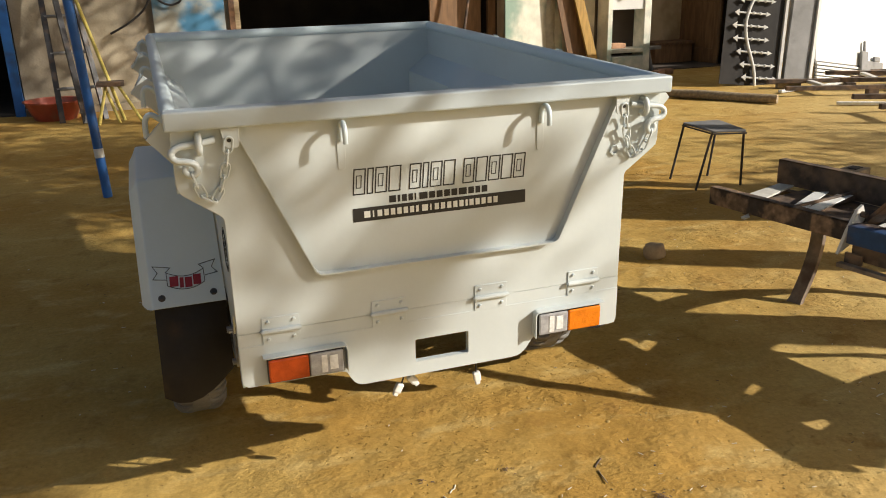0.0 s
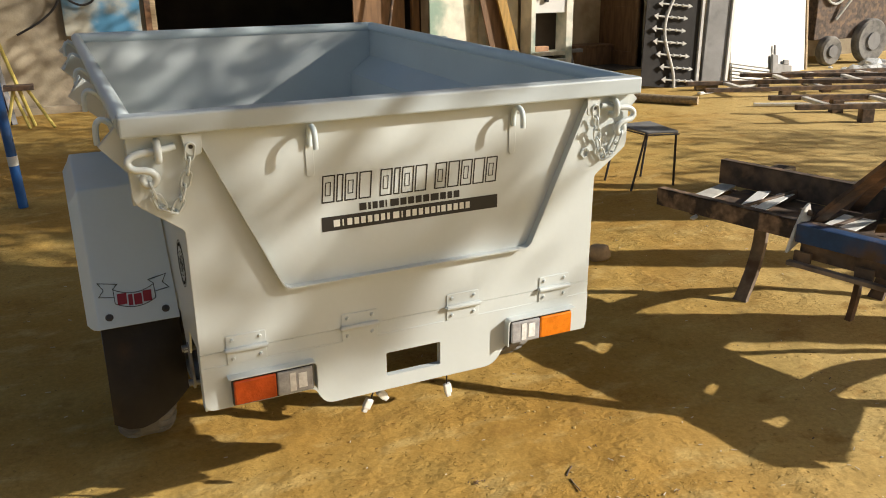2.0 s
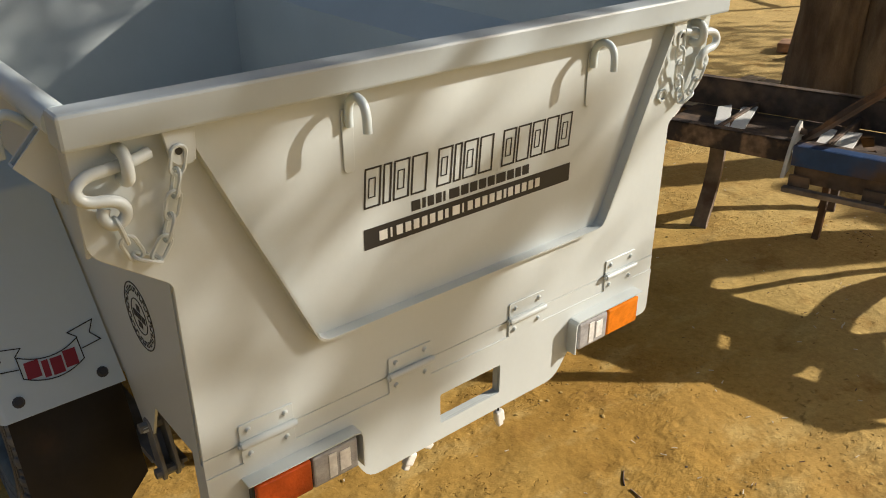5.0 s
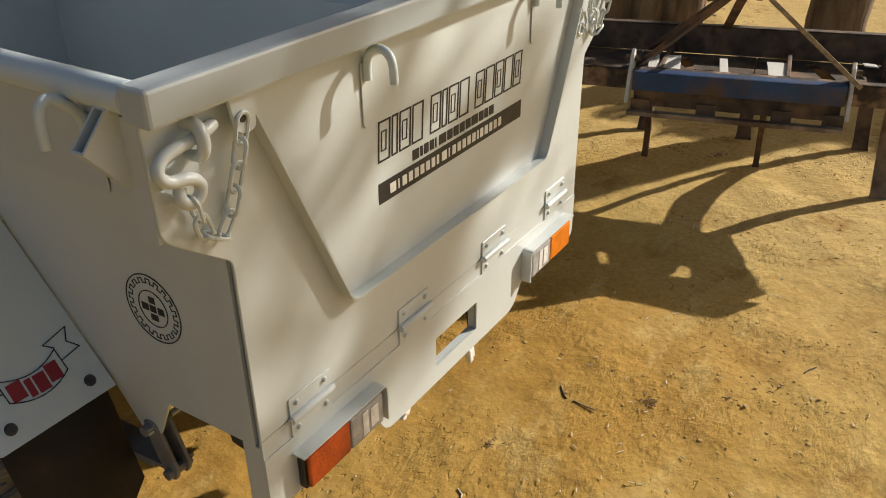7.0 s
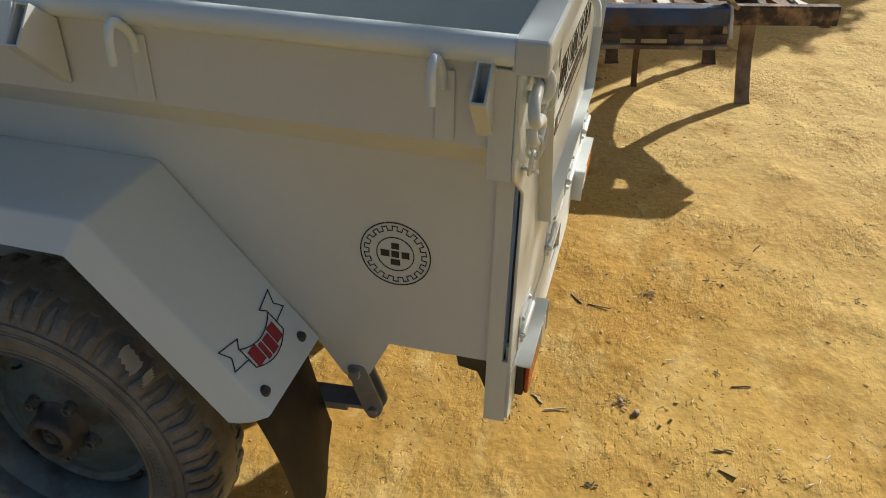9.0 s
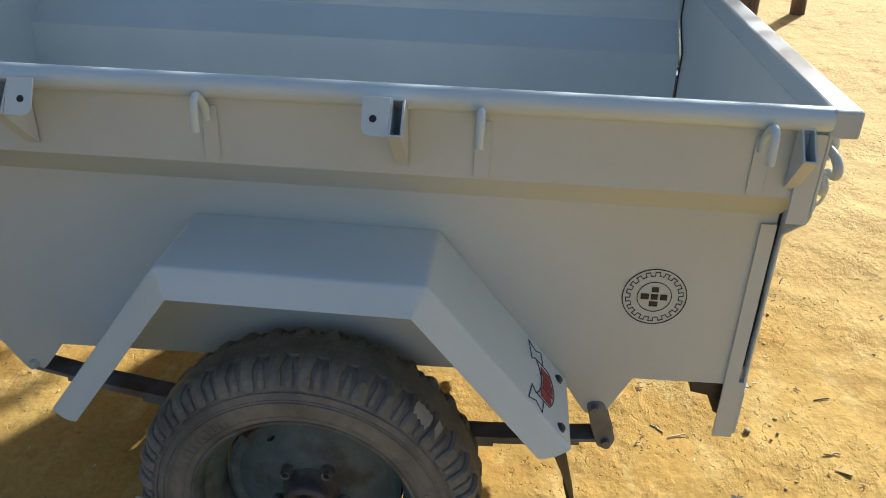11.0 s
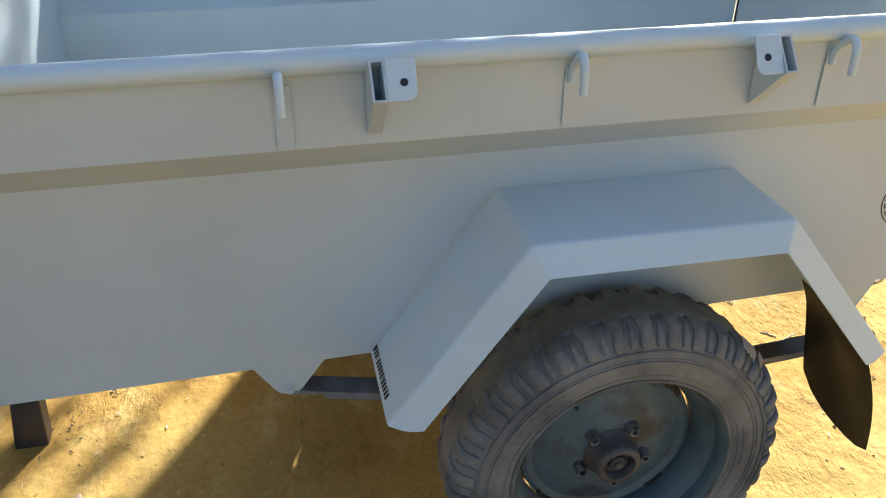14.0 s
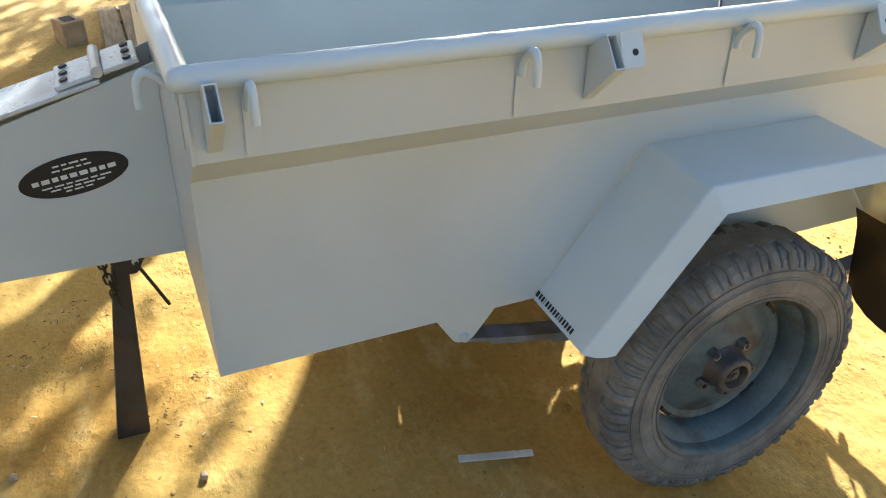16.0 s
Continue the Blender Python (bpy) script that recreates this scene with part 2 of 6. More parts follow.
DUSTY = mat("dusty_pale_steel", (0.62, 0.60, 0.55), 0.6, vary=0.12, scale=9, second=(0.45, 0.40, 0.33), second_scale=7, second_at=0.62)
TAN_WALL = mat("tan_inner_plaster", (0.62, 0.48, 0.30), 0.9, vary=0.15, scale=1.6, second=(0.36, 0.25, 0.14), second_scale=1.4, second_at=0.58, bump=0.004, bump_scale=16)
GALV = mat("galvanised_bar", (0.70, 0.72, 0.72), 0.3, metal=0.15, vary=0.1, scale=12, second=(0.5, 0.47, 0.42), second_scale=6)


# ---- mesh helpers ----
def part(name, bm, material, parent=None, label="", smooth=False, kind=""):
    """Link a bmesh as one mesh object, under a thing where one is given."""
    me = bpy.data.meshes.new(name)
    bmesh.ops.recalc_face_normals(bm, faces=bm.faces)
    bm.to_mesh(me)
    bm.free()
    me.materials.append(material)
    if smooth:
        me.shade_smooth()
        me.set_sharp_from_angle(angle=radians(40))
    ob = new(name, me)
    ob.parent = parent
    return tagged(ob, label=label, kind=kind)


def thing(name, label, category, m=None, group="", kind=""):
    ob = new(name)
    ob.empty_display_size = 0.1
    ob.matrix_world = m or Matrix()
    return tagged(ob, label, category, group, kind)


def box(bm, lo, hi, m=None, bevel=0.0):
    """A box between two corners, with worn edges."""
    b2 = bmesh.new()
    bmesh.ops.create_cube(b2, size=1)
    lo, hi = Vector(lo), Vector(hi)
    for v in b2.verts:
        v.co = Vector((lo[i] + (v.co[i] + 0.5) * (hi[i] - lo[i]) for i in range(3)))
    if bevel:
        bmesh.ops.bevel(b2, geom=b2.edges[:], offset=bevel, segments=2, profile=0.5, affect="EDGES")
    return merge(bm, b2, m)


def merge(bm, b2, m=None):
    if m is not None:
        b2.transform(m)
    me = bpy.data.meshes.new("tmp")
    b2.to_mesh(me)
    b2.free()
    bm.from_mesh(me)
    bpy.data.meshes.remove(me)
    return bm


def rod(bm, a, b, r, r2=None, n=12, bevel=0.0):
    """A round bar from a to b."""
    a, b = Vector(a), Vector(b)
    d = b - a
    b2 = bmesh.new()
    bmesh.ops.create_cone(b2, cap_ends=True, segments=n, radius1=r, radius2=r if r2 is None else r2, depth=d.length)
    if bevel:
        es = [e for e in b2.edges if len(e.link_faces) == 2 and any(len(f.verts) > 4 for f in e.link_faces)]
        bmesh.ops.bevel(b2, geom=es, offset=bevel, segments=2, affect="EDGES")
    return merge(bm, b2, Matrix.Translation((a + b) / 2) @ d.to_track_quat("Z", "Y").to_matrix().to_4x4())


def sweep(bm, pts, r, n=8, closed=False, radii=None):
    """A round bar along a path."""
    pts = [Vector(p) for p in pts]
    rings, up, k = [], None, len(pts)
    for i, p in enumerate(pts):
        if closed:
            t = pts[(i + 1) % k] - pts[i - 1]
        else:
            t = pts[min(i + 1, k - 1)] - pts[max(i - 1, 0)]
        t.normalize()
        if up is None:
            up = t.orthogonal().normalized()
        up = (up - t * up.dot(t)).normalized()
        side = t.cross(up)
        rr = radii[i] if radii else r
        rings.append([bm.verts.new(p + up * (rr * math.cos(a)) + side * (rr * math.sin(a))) for a in (2 * math.pi * j / n for j in range(n))])
    for i in range(k if closed else k - 1):
        A, B = rings[i], rings[(i + 1) % k]
        if closed and i == k - 1:
            off = min(range(n), key=lambda o: (A[0].co - B[o].co).length)
            B = B[off:] + B[:off]
        for j in range(n):
            bm.faces.new((A[j], A[(j + 1) % n], B[(j + 1) % n], B[j]))
    if not closed:
        bm.faces.new(rings[0][::-1])
        bm.faces.new(rings[-1])
    return bm


def prism(bm, outline, depth, m=None, bevel=0.0):
    """A flat outline in x, y made solid along z, from 0 to depth."""
    b2 = bmesh.new()
    f = b2.faces.new([b2.verts.new((x, y, 0)) for x, y in outline])
    r = bmesh.ops.extrude_face_region(b2, geom=[f])
    for g in r["geom"]:
        if isinstance(g, bmesh.types.BMVert):
            g.co.z += depth
    if bevel:
        es = [e for e in b2.edges if abs(e.verts[0].co.z - e.verts[1].co.z) < 1e-6]
        bmesh.ops.bevel(b2, geom=es, offset=bevel, segments=1, affect="EDGES")
    return merge(bm, b2, m)


def strip(bm, line, thick, lo, hi, m=None):
    """A bent sheet: an open line in x, y with a thickness to its left, made long along z from lo to hi."""
    P = [Vector((x, y)) for x, y in line]
    Q = []
    for i, p in enumerate(P):
        d0 = (P[i] - P[i - 1]).normalized() if i else (P[1] - P[0]).normalized()
        d1 = (P[i + 1] - P[i]).normalized() if i < len(P) - 1 else d0
        n0, n1 = Vector((-d0.y, d0.x)), Vector((-d1.y, d1.x))
        b = (n0 + n1).normalized()
        Q.append(p + b * (thick / max(0.3, b.dot(n0))))
    ring = P + Q[::-1]
    b2 = bmesh.new()
    A = [b2.verts.new((p.x, p.y, lo)) for p in ring]
    B = [b2.verts.new((p.x, p.y, hi)) for p in ring]
    n, k = len(ring), len(P)
    for i in range(n):
        b2.faces.new((A[i], A[(i + 1) % n], B[(i + 1) % n], B[i]))
    for i in range(k - 1):
        for V in (A, B):
            b2.faces.new((V[i], V[i + 1], V[n - 2 - i], V[n - 1 - i]))
    return merge(bm, b2, m)


def smoothed(pts, times=3):
    """Round off the corners of a path."""
    P = [Vector(p) for p in pts]
    for _ in range(times):
        P = [P[0]] + [q for a, b in zip(P, P[1:]) for q in (a * 0.75 + b * 0.25, a * 0.25 + b * 0.75)] + [P[-1]]
    return P


def lathe(bm, profile, n=64, m=None):
    """Turn a profile of (radius, height) round z; closed when its ends meet."""
    b2 = bmesh.new()
    rings = [[b2.verts.new((r * math.cos(2 * math.pi * j / n), r * math.sin(2 * math.pi * j / n), h)) for j in range(n)] for r, h in profile]
    for A, B in zip(rings, rings[1:]):
        for j in range(n):
            b2.faces.new((A[j], A[(j + 1) % n], B[(j + 1) % n], B[j]))
    bmesh.ops.remove_doubles(b2, verts=b2.verts, dist=1e-5)
    return merge(bm, b2, m)


def rounded(outline, r, seg=4):
    """Round the corners of an outline: r may be one number or one for each corner."""
    out, n = [], len(outline)
    for i in range(n):
        p, a, b = Vector(outline[i]), Vector(outline[i - 1]), Vector(outline[(i + 1) % n])
        rr = r[i] if isinstance(r, (list, tuple)) else r
        if rr <= 0:
            out.append(tuple(p))
            continue
        da, db = (a - p).normalized(), (b - p).normalized()
        rr = min(rr, (a - p).length * 0.45, (b - p).length * 0.45)
        for k in range(seg + 1):
            t = k / seg
            q = (p + da * rr) * (1 - t) ** 2 + p * (2 * t * (1 - t)) + (p + db * rr) * t ** 2
            out.append((q.x, q.y))
    return out


# planes: outline (u, v) and depth to world axes
REAR = Matrix(((1, 0, 0, 0), (0, 0, -1, 0), (0, 1, 0, 0), (0, 0, 0, 1)))     # u to x, v to z, depth to -y
SIDE = Matrix(((0, 0, -1, 0), (1, 0, 0, 0), (0, 1, 0, 0), (0, 0, 0, 1)))    # u to y, v to z, depth to -x


# ---- farm trailer ----
XZ = Matrix(((1, 0, 0, 0), (0, 0, 1, 0), (0, 1, 0, 0), (0, 0, 0, 1)))       # u to x, v to z, depth to y
HALF, FLARE, LENGTH = 0.54, 0.64, 1.97
TRAILER = pose(0.74, 1.943, 0, 1.7, 0, 0)
trailer = thing("farm_trailer", "new grey-painted steel two-wheel farm trailer on bare soil", "trailer", TRAILER)


def slab(name, outline, depth, material, parent, m=REAR, label="", bevel=0.0, at=(0, 0, 0)):
    bm = bmesh.new()
    prism(bm, outline, depth, Matrix.Translation(at) @ m, bevel)
    return part(name, bm, material, parent, label)


# tub
for s in (-1, 1):
    bm = bmesh.new()
    line = [(s * HALF, 0.567), (s * HALF, 0.962), (s * FLARE, 1.038), (s * FLARE, 1.165)]
    strip(bm, line, 0.004 * s, 0.009, LENGTH - 0.001, XZ)
    for v in bm.verts:
        if v.co.z < 0.58:
            v.co.z = 0.590 - 0.0205 * v.co.y
    part("side_panel", bm, PAINT, trailer)
    bm = bmesh.new()
    rod(bm, (s * 0.645, 0.003, 1.174), (s * 0.645, LENGTH + 0.005, 1.174), 0.0195, n=20)
    bmesh.ops.create_uvsphere(bm, u_segments=16, v_segments=8, radius=0.0196, matrix=Matrix.Translation((s * 0.645, LENGTH + 0.005, 1.174)))
    part("top_rail", bm, FENDER_PAINT, trailer, "round steel tube rail", smooth=True)
    bm = bmesh.new()
    box(bm, (s * (HALF + 0.0045) - 0.0030, 0.0092, 0.60), (s * (HALF + 0.0045) + 0.0030, 0.036, 0.945))
    box(bm, (s * (HALF + 0.0045) - 0.0030, -0.0015, 0.463), (s * (HALF + 0.0045) + 0.0030, 0.036, 0.60))
    part("corner_post", bm, PAINT, trailer)
    bm = bmesh.new()
    box(bm, (s * 0.6445 - 0.0032, 0.0005, 0.995), (s * 0.6445 + 0.0032, 0.034, 1.15), bevel=0.001)
    part("corner_plate", bm, PAINT, trailer)
bm = bmesh.new()
HB, FB = HALF + 0.0042, FLARE + 0.0042
front = [(-HB, 0.552), (HB, 0.552), (HB, 0.962), (FB, 1.038), (FB, 1.165), (-FB, 1.165), (-FB, 1.038), (-HB, 0.962)]
prism(bm, front, 0.005, Matrix.Translation((0, LENGTH - 0.0012, 0)) @ XZ)
part("front_panel", bm, PAINT, trailer)
bm = bmesh.new()
rod(bm, (-0.645, LENGTH + 0.005, 1.174), (0.645, LENGTH + 0.005, 1.174), 0.0195, n=20)
part("top_rail", bm, FENDER_PAINT, trailer, smooth=True)
bm = bmesh.new()
box(bm, (-HALF + 0.004, 0.01, 0.598), (HALF - 0.004, LENGTH - 0.004, 0.602))
part("floor_panel", bm, PAINT, trailer)
# unseen dark sheet, added to deepen the shade on the ground below
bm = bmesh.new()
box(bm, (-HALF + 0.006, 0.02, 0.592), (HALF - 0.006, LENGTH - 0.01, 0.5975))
part("floor_underside", bm, DARK_STEEL, trailer, "unseen dark sheet added to cut bounced light under the floor")
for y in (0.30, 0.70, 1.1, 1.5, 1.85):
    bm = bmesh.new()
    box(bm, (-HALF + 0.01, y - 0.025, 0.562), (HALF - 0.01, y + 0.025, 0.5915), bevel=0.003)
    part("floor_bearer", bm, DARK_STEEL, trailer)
bm = bmesh.new()
box(bm, (-0.660, -0.040, 1.148), (0.660, 0.006, 1.193), bevel=0.005)
part("rear_rail", bm, RAIL_PAINT, trailer)

# tailgate and fixed plate below it
tail = rounded([(-HALF - 0.008, 0.614), (HALF + 0.008, 0.614), (HALF + 0.008, 0.926), (0.648, 1.0), (0.648, 1.147), (-0.648, 1.147), (-0.648, 1.0), (-HALF - 0.008, 0.926)],
               [0, 0, 0.01, 0.02, 0, 0, 0.02, 0.01])
tailgate = slab("tailgate", tail, 0.005, PAINT, trailer, bevel=0.0012)
lower = rounded([(-0.548, 0.578), (-0.548, 0.464), (-0.276, 0.463), (-0.25, 0.413), (0.24, 0.413), (0.278, 0.468), (0.548, 0.464), (0.548, 0.578)],
                [0, 0.022, 0.012, 0.03, 0.05, 0.012, 0.022, 0])
hole = rounded([(-0.08, 0.452), (-0.08, 0.52), (0.076, 0.52), (0.076, 0.452)], 0.004, 2)
bm = bmesh.new()
# plate with an opening, in four bands round the opening
b2 = bmesh.new()
vs = [b2.verts.new((x, y, 0)) for x, y in lower]
hv = [b2.verts.new((x, y, 0)) for x, y in hole]
es = [b2.edges.new((v[i], v[(i + 1) % len(v)])) for v in (vs, hv) for i in range(len(v))]
bmesh.ops.triangle_fill(b2, edges=es, use_beauty=True)
r = bmesh.ops.extrude_face_region(b2, geom=b2.faces[:])
for g in r["geom"]:
    if isinstance(g, bmesh.types.BMVert):
        g.co.z += 0.005
merge(bm, b2, Matrix.Translation((0, -0.002, 0)) @ REAR)
rear_plate = part("rear_plate", bm, PAINT, trailer)
bm = bmesh.new()
box(bm, (-0.5478, -0.005, 0.577), (0.5478, 0.0, 0.6134))
part("hinge_strip", bm, PAINT, trailer)
bm = bmesh.new()
box(bm, (-0.535, 0.0002, 0.568), (0.535, 0.006, 0.624))
part("hinge_backing", bm, PAINT, trailer)
bm = bmesh.new()
for lo, hi in (((-0.084, 0.0, 0.448), (-0.08, 0.014, 0.524)), ((0.076, 0.0, 0.448), (0.08, 0.014, 0.524)), ((-0.08, 0.0, 0.447), (0.076, 0.014, 0.451))):
    box(bm, lo, hi)
part("opening_lip", bm, PAINT, trailer)
rib = rounded([(-0.505, 1.135), (-0.337, 0.752), (0.337, 0.752), (0.505, 1.135)], [0, 0.02, 0.02, 0], 5)
bm = bmesh.new()
strip(bm, rib, 0.004, 0.004, 0.027, REAR)
part("stiffening_rib", bm, PAINT, tailgate, "flat bar welded on edge as a trapezium")
for s in (-1, 1):
    bm = bmesh.new()
    t_out = rounded([(s * 0.538, 1.146), (s * 0.495, 1.146), (s * 0.498, 1.098), (s * 0.53, 1.098)], [0, 0, 0.01, 0.014], 3)
    prism(bm, t_out, 0.006, Matrix.Translation((0, -0.022, 0)) @ REAR, 0.001)
    tab = part("chain_tab", bm, PAINT, tailgate)
    # black disc on the solid tab, coloured for the dark in its hole
    bm = bmesh.new()
    rod(bm, (s * 0.52, -0.0295, 1.118), (s * 0.52, -0.025, 1.118), 0.0048, n=14)
    part("tab_hole", bm, INK, tailgate)


# black bead inside the rear corners, coloured for the dark of the gap
for s in (-1, 1):
    bm = bmesh.new()
    sweep(bm, [(s * (0.532 if z < 0.97 else min(0.626, 0.532 + 1.25 * (z - 0.97))) + 0.002 * math.sin(z * 31), 0.003, z) for z in [0.63 + 0.02 * k for k in range(26)]], 0.0027, n=6)
    part("corner_seam", bm, INK, trailer)


# lashing hooks: bent round bar on a small plate
def lash_hook(m, low=False, name="lashing_hook"):
    """Plate on the wall at x = 0, bar that rises, bends out to -x and hangs down."""
    bm = bmesh.new()
    if low:
        pts = [(-0.006, -0.022), (-0.006, 0.006), (-0.012, 0.020), (-0.026, 0.028), (-0.040, 0.026), (-0.049, 0.018), (-0.053, 0.004), (-0.054, -0.020)]
    else:
        pts = [(-0.004, -0.004), (-0.005, 0.016), (-0.014, 0.029), (-0.026, 0.040), (-0.037, 0.048), (-0.047, 0.047), (-0.054, 0.037), (-0.056, 0.020), (-0.056, -0.006)]
    fine = [Vector((p[0], 0, p[1])) for p in pts]
    for _ in range(2):
        fine = [fine[0]] + [q for a, b in zip(fine, fine[1:]) for q in (a * 0.75 + b * 0.25, a * 0.25 + b * 0.75)] + [fine[-1]]
    pts = fine
    sweep(bm, pts, 0.0068, n=10)
    bm.transform(m)
    ob = part(name, bm, FENDER_PAINT, trailer, "bent round-bar hook", smooth=True)
    bm = bmesh.new()
    prism(bm, rounded([(-0.016, -0.078), (0.010, -0.078), (0.010, 0.020), (-0.016, 0.020)] if not low else [(-0.0095, -0.096), (0.0095, -0.096), (0.0105, 0.004), (-0.0105, 0.004)], [0.008, 0.008, 0, 0] if low else [0.006, 0.006, 0, 0], 3), 0.0018, m @ SIDE, 0.0006)
    part("hook_plate", bm, PAINT, ob)
    return ob


for y in (0.096, 0.536, 0.986, 1.43, 1.882):
    lash_hook(pose(-FLARE - 0.002, y, 1.120))
    lash_hook(pose(FLARE + 0.002, y, 1.120, 0, 0, 180))
for x in (-0.255, 0.282):
    lash_hook(pose(x, -0.006, 1.112, 0, 0, 90), True)
for x in (-0.56, 0.25, 0.52):
    lash_hook(pose(x, LENGTH + 0.004, 1.112, 0, 0, -90))


# stake sockets
def socket(s, y, ear=0, out=0.0):
    """A flat tube whose open mouth looks out and up and whose foot runs into the wall, with a drilled ear beside it on some."""
    bm = bmesh.new()
    mouth = [Vector((s * (0.690 - out), 0, 1.184 - out * 0.7)), Vector((s * (0.730 - out), 0, 1.137 - out * 0.5))]
    root = [Vector((s * 0.644, 0, 1.150)), Vector((s * 0.644, 0, 1.056))]
    w, t = 0.0105, 0.003
    V = {}
    for k, pts in enumerate((mouth, root)):
        for i, p in enumerate(pts):
            for j in (-1, 1):
                V[k, i, j] = bm.verts.new((p.x, y + j * w, p.z))
    d = (mouth[1] - mouth[0]).normalized()
    inn = {}
    for i, p in enumerate(mouth):
        for j in (-1, 1):
            q = p + d * (t if i == 0 else -t)
            inn[0, i, j] = bm.verts.new((q.x, y + j * (w - t), q.z))
            r0 = root[i].lerp(p, 0.16) + d * (t if i == 0 else -t)
            inn[1, i, j] = bm.verts.new((r0.x, y + j * (w - t), r0.z))
    ring = [(0, -1), (0, 1), (1, 1), (1, -1)]
    for a, b in zip(ring, ring[1:] + ring[:1]):
        bm.faces.new((V[(0,) + a], V[(0,) + b], V[(1,) + b], V[(1,) + a]))
        bm.faces.new((V[(0,) + a], V[(0,) + b], inn[(0,) + b], inn[(0,) + a]))
        bm.faces.new((inn[(0,) + a], inn[(0,) + b], inn[(1,) + b], inn[(1,) + a]))
    bm.faces.new([inn[(1,) + a] for a in ring])
    ob = part("stake_socket", bm, PAINT, trailer, "flat steel stake socket")
    if ear:
        n = Vector((s * 0.877, 0, 0.481))
        m = Matrix((Vector((0, 1, 0)), n.cross(Vector((0, 1, 0))), n)).transposed().to_4x4()
        m.translation = (mouth[0] + mouth[1]) / 2 + Vector((0, y, 0))
        up = 1 if (m.to_3x3() @ Vector((0, 1, 0))).z > 0 else -1
        bm = bmesh.new()
        out = [(ear * 0.0108, -0.030), (ear * 0.054, -0.030), (ear * 0.054, 0.030), (ear * 0.0108, 0.030)]
        prism(bm, rounded(out, [0, 0.016, 0.003, 0] if up > 0 else [0, 0.003, 0.016, 0], 4), 0.0035, m @ pose(0, 0, -0.003), 0.0006)
        part("drilled_ear", bm, FENDER_PAINT, ob)
        # black disc on the uncut ear stands for the bolt hole's shade
        bm = bmesh.new()
        rod(bm, m @ Vector((ear * 0.036, -0.004 * up, -0.001)), m @ Vector((ear * 0.036, -0.004 * up, 0.0012)), 0.0058, n=14)
        part("bolt_hole", bm, INK, ob)


for s in (-1, 1):
    socket(s, 0.664, 1)
    socket(s, 1.294, -1)
    socket(s, 0.038, 0, 0.030)
    socket(s, 1.938, 0, 0.012)


# chains, latches
def link_mesh(m, L=0.030, W=0.017, r=0.0026):
    bm = bmesh.new()
    pts = []
    h = (L - W) / 2
    for k in range(7):
        a = math.pi * k / 6
        pts.append((h + W / 2 * math.sin(a), W / 2 * math.cos(a), 0))
    for k in range(7):
        a = math.pi * k / 6
        pts.append((-h - W / 2 * math.sin(a), -W / 2 * math.cos(a), 0))
    sweep(bm, pts, r, n=6, closed=True)
    bm.transform(m)
    return bm


def chain(path, parent, material, pitch=0.0245, L=0.030, W=0.017, r=0.0026):
    """Links one after the other along a path, each turned a quarter against the last."""
    P = [Vector(p) for p in path]
    along = [0.0]
    for a, b in zip(P, P[1:]):
        along.append(along[-1] + (b - a).length)
    count = max(1, round(along[-1] / pitch))
    pts = []
    for i in range(count + 1):
        d = along[-1] * i / count
        k = min(len(P) - 2, sum(1 for q in along[1:] if q < d))
        pts.append(P[k].lerp(P[k + 1], (d - along[k]) / (along[k + 1] - along[k])))
    for i, (a, b) in enumerate(zip(pts, pts[1:])):
        x = (b - a).normalized()
        y = x.cross(Vector((0, 1, 0.2))).normalized()
        if i % 2:
            y = x.cross(y)
        z = x.cross(y)
        m = Matrix((x, y, z)).transposed().to_4x4()
        m.translation = (a + b) / 2
        part("chain_link", link_mesh(m, L, W, r), material, parent, smooth=True)


def hang(a, b, sag, n=24, out=0.0):
    a, b = Vector(a), Vector(b)
    return [a.lerp(b, t) - Vector((0, out * 4 * t * (1 - t), sag * 4 * t * (1 - t))) for t in (i / n for i in range(n + 1))]


for s in (-1, 1):
    # latch: staple through the gate, bent pin and ring
    bm = bmesh.new()
    arc = [(s * 0.588, -0.003, 1.094), (s * 0.588, -0.024, 1.092), (s * 0.588, -0.034, 1.102), (s * 0.588, -0.034, 1.122), (s * 0.588, -0.024, 1.133), (s * 0.588, -0.003, 1.131)]
    sweep(bm, smoothed([Vector(p) for p in arc], 2), 0.0082, n=10)
    staple = part("latch_staple", bm, PAINT, trailer, smooth=True)
    bm = bmesh.new()
    pin = [(0.552, -0.012, 1.119), (0.575, -0.018, 1.115), (0.606, -0.021, 1.113), (0.634, -0.022, 1.111), (0.650, -0.024, 1.101), (0.650, -0.026, 1.087),
           (0.637, -0.027, 1.078), (0.618, -0.028, 1.077), (0.601, -0.028, 1.070), (0.595, -0.027, 1.056), (0.602, -0.025, 1.043), (0.616, -0.023, 1.041), (0.625, -0.021, 1.052), (0.620, -0.019, 1.064)]
    pin = [Vector((s * p[0], p[1], p[2])) for p in pin]
    for _ in range(2):
        pin = [pin[0]] + [q for a, b in zip(pin, pin[1:]) for q in (a * 0.75 + b * 0.25, a * 0.25 + b * 0.75)] + [pin[-1]]
    sweep(bm, pin, 0.0080, n=10)
    part("latch_pin", bm, PAINT, staple, "bent hook-shaped locking pin", smooth=True)
    ch = new("safety_chain")
    ch.parent = trailer
    chain(hang((s * 0.520, -0.030, 1.122), (s * 0.610, -0.024, 1.046), 0.108, out=-0.012), ch, PAINT, 0.0315, 0.040, 0.0190, 0.0029)
bm = bmesh.new()
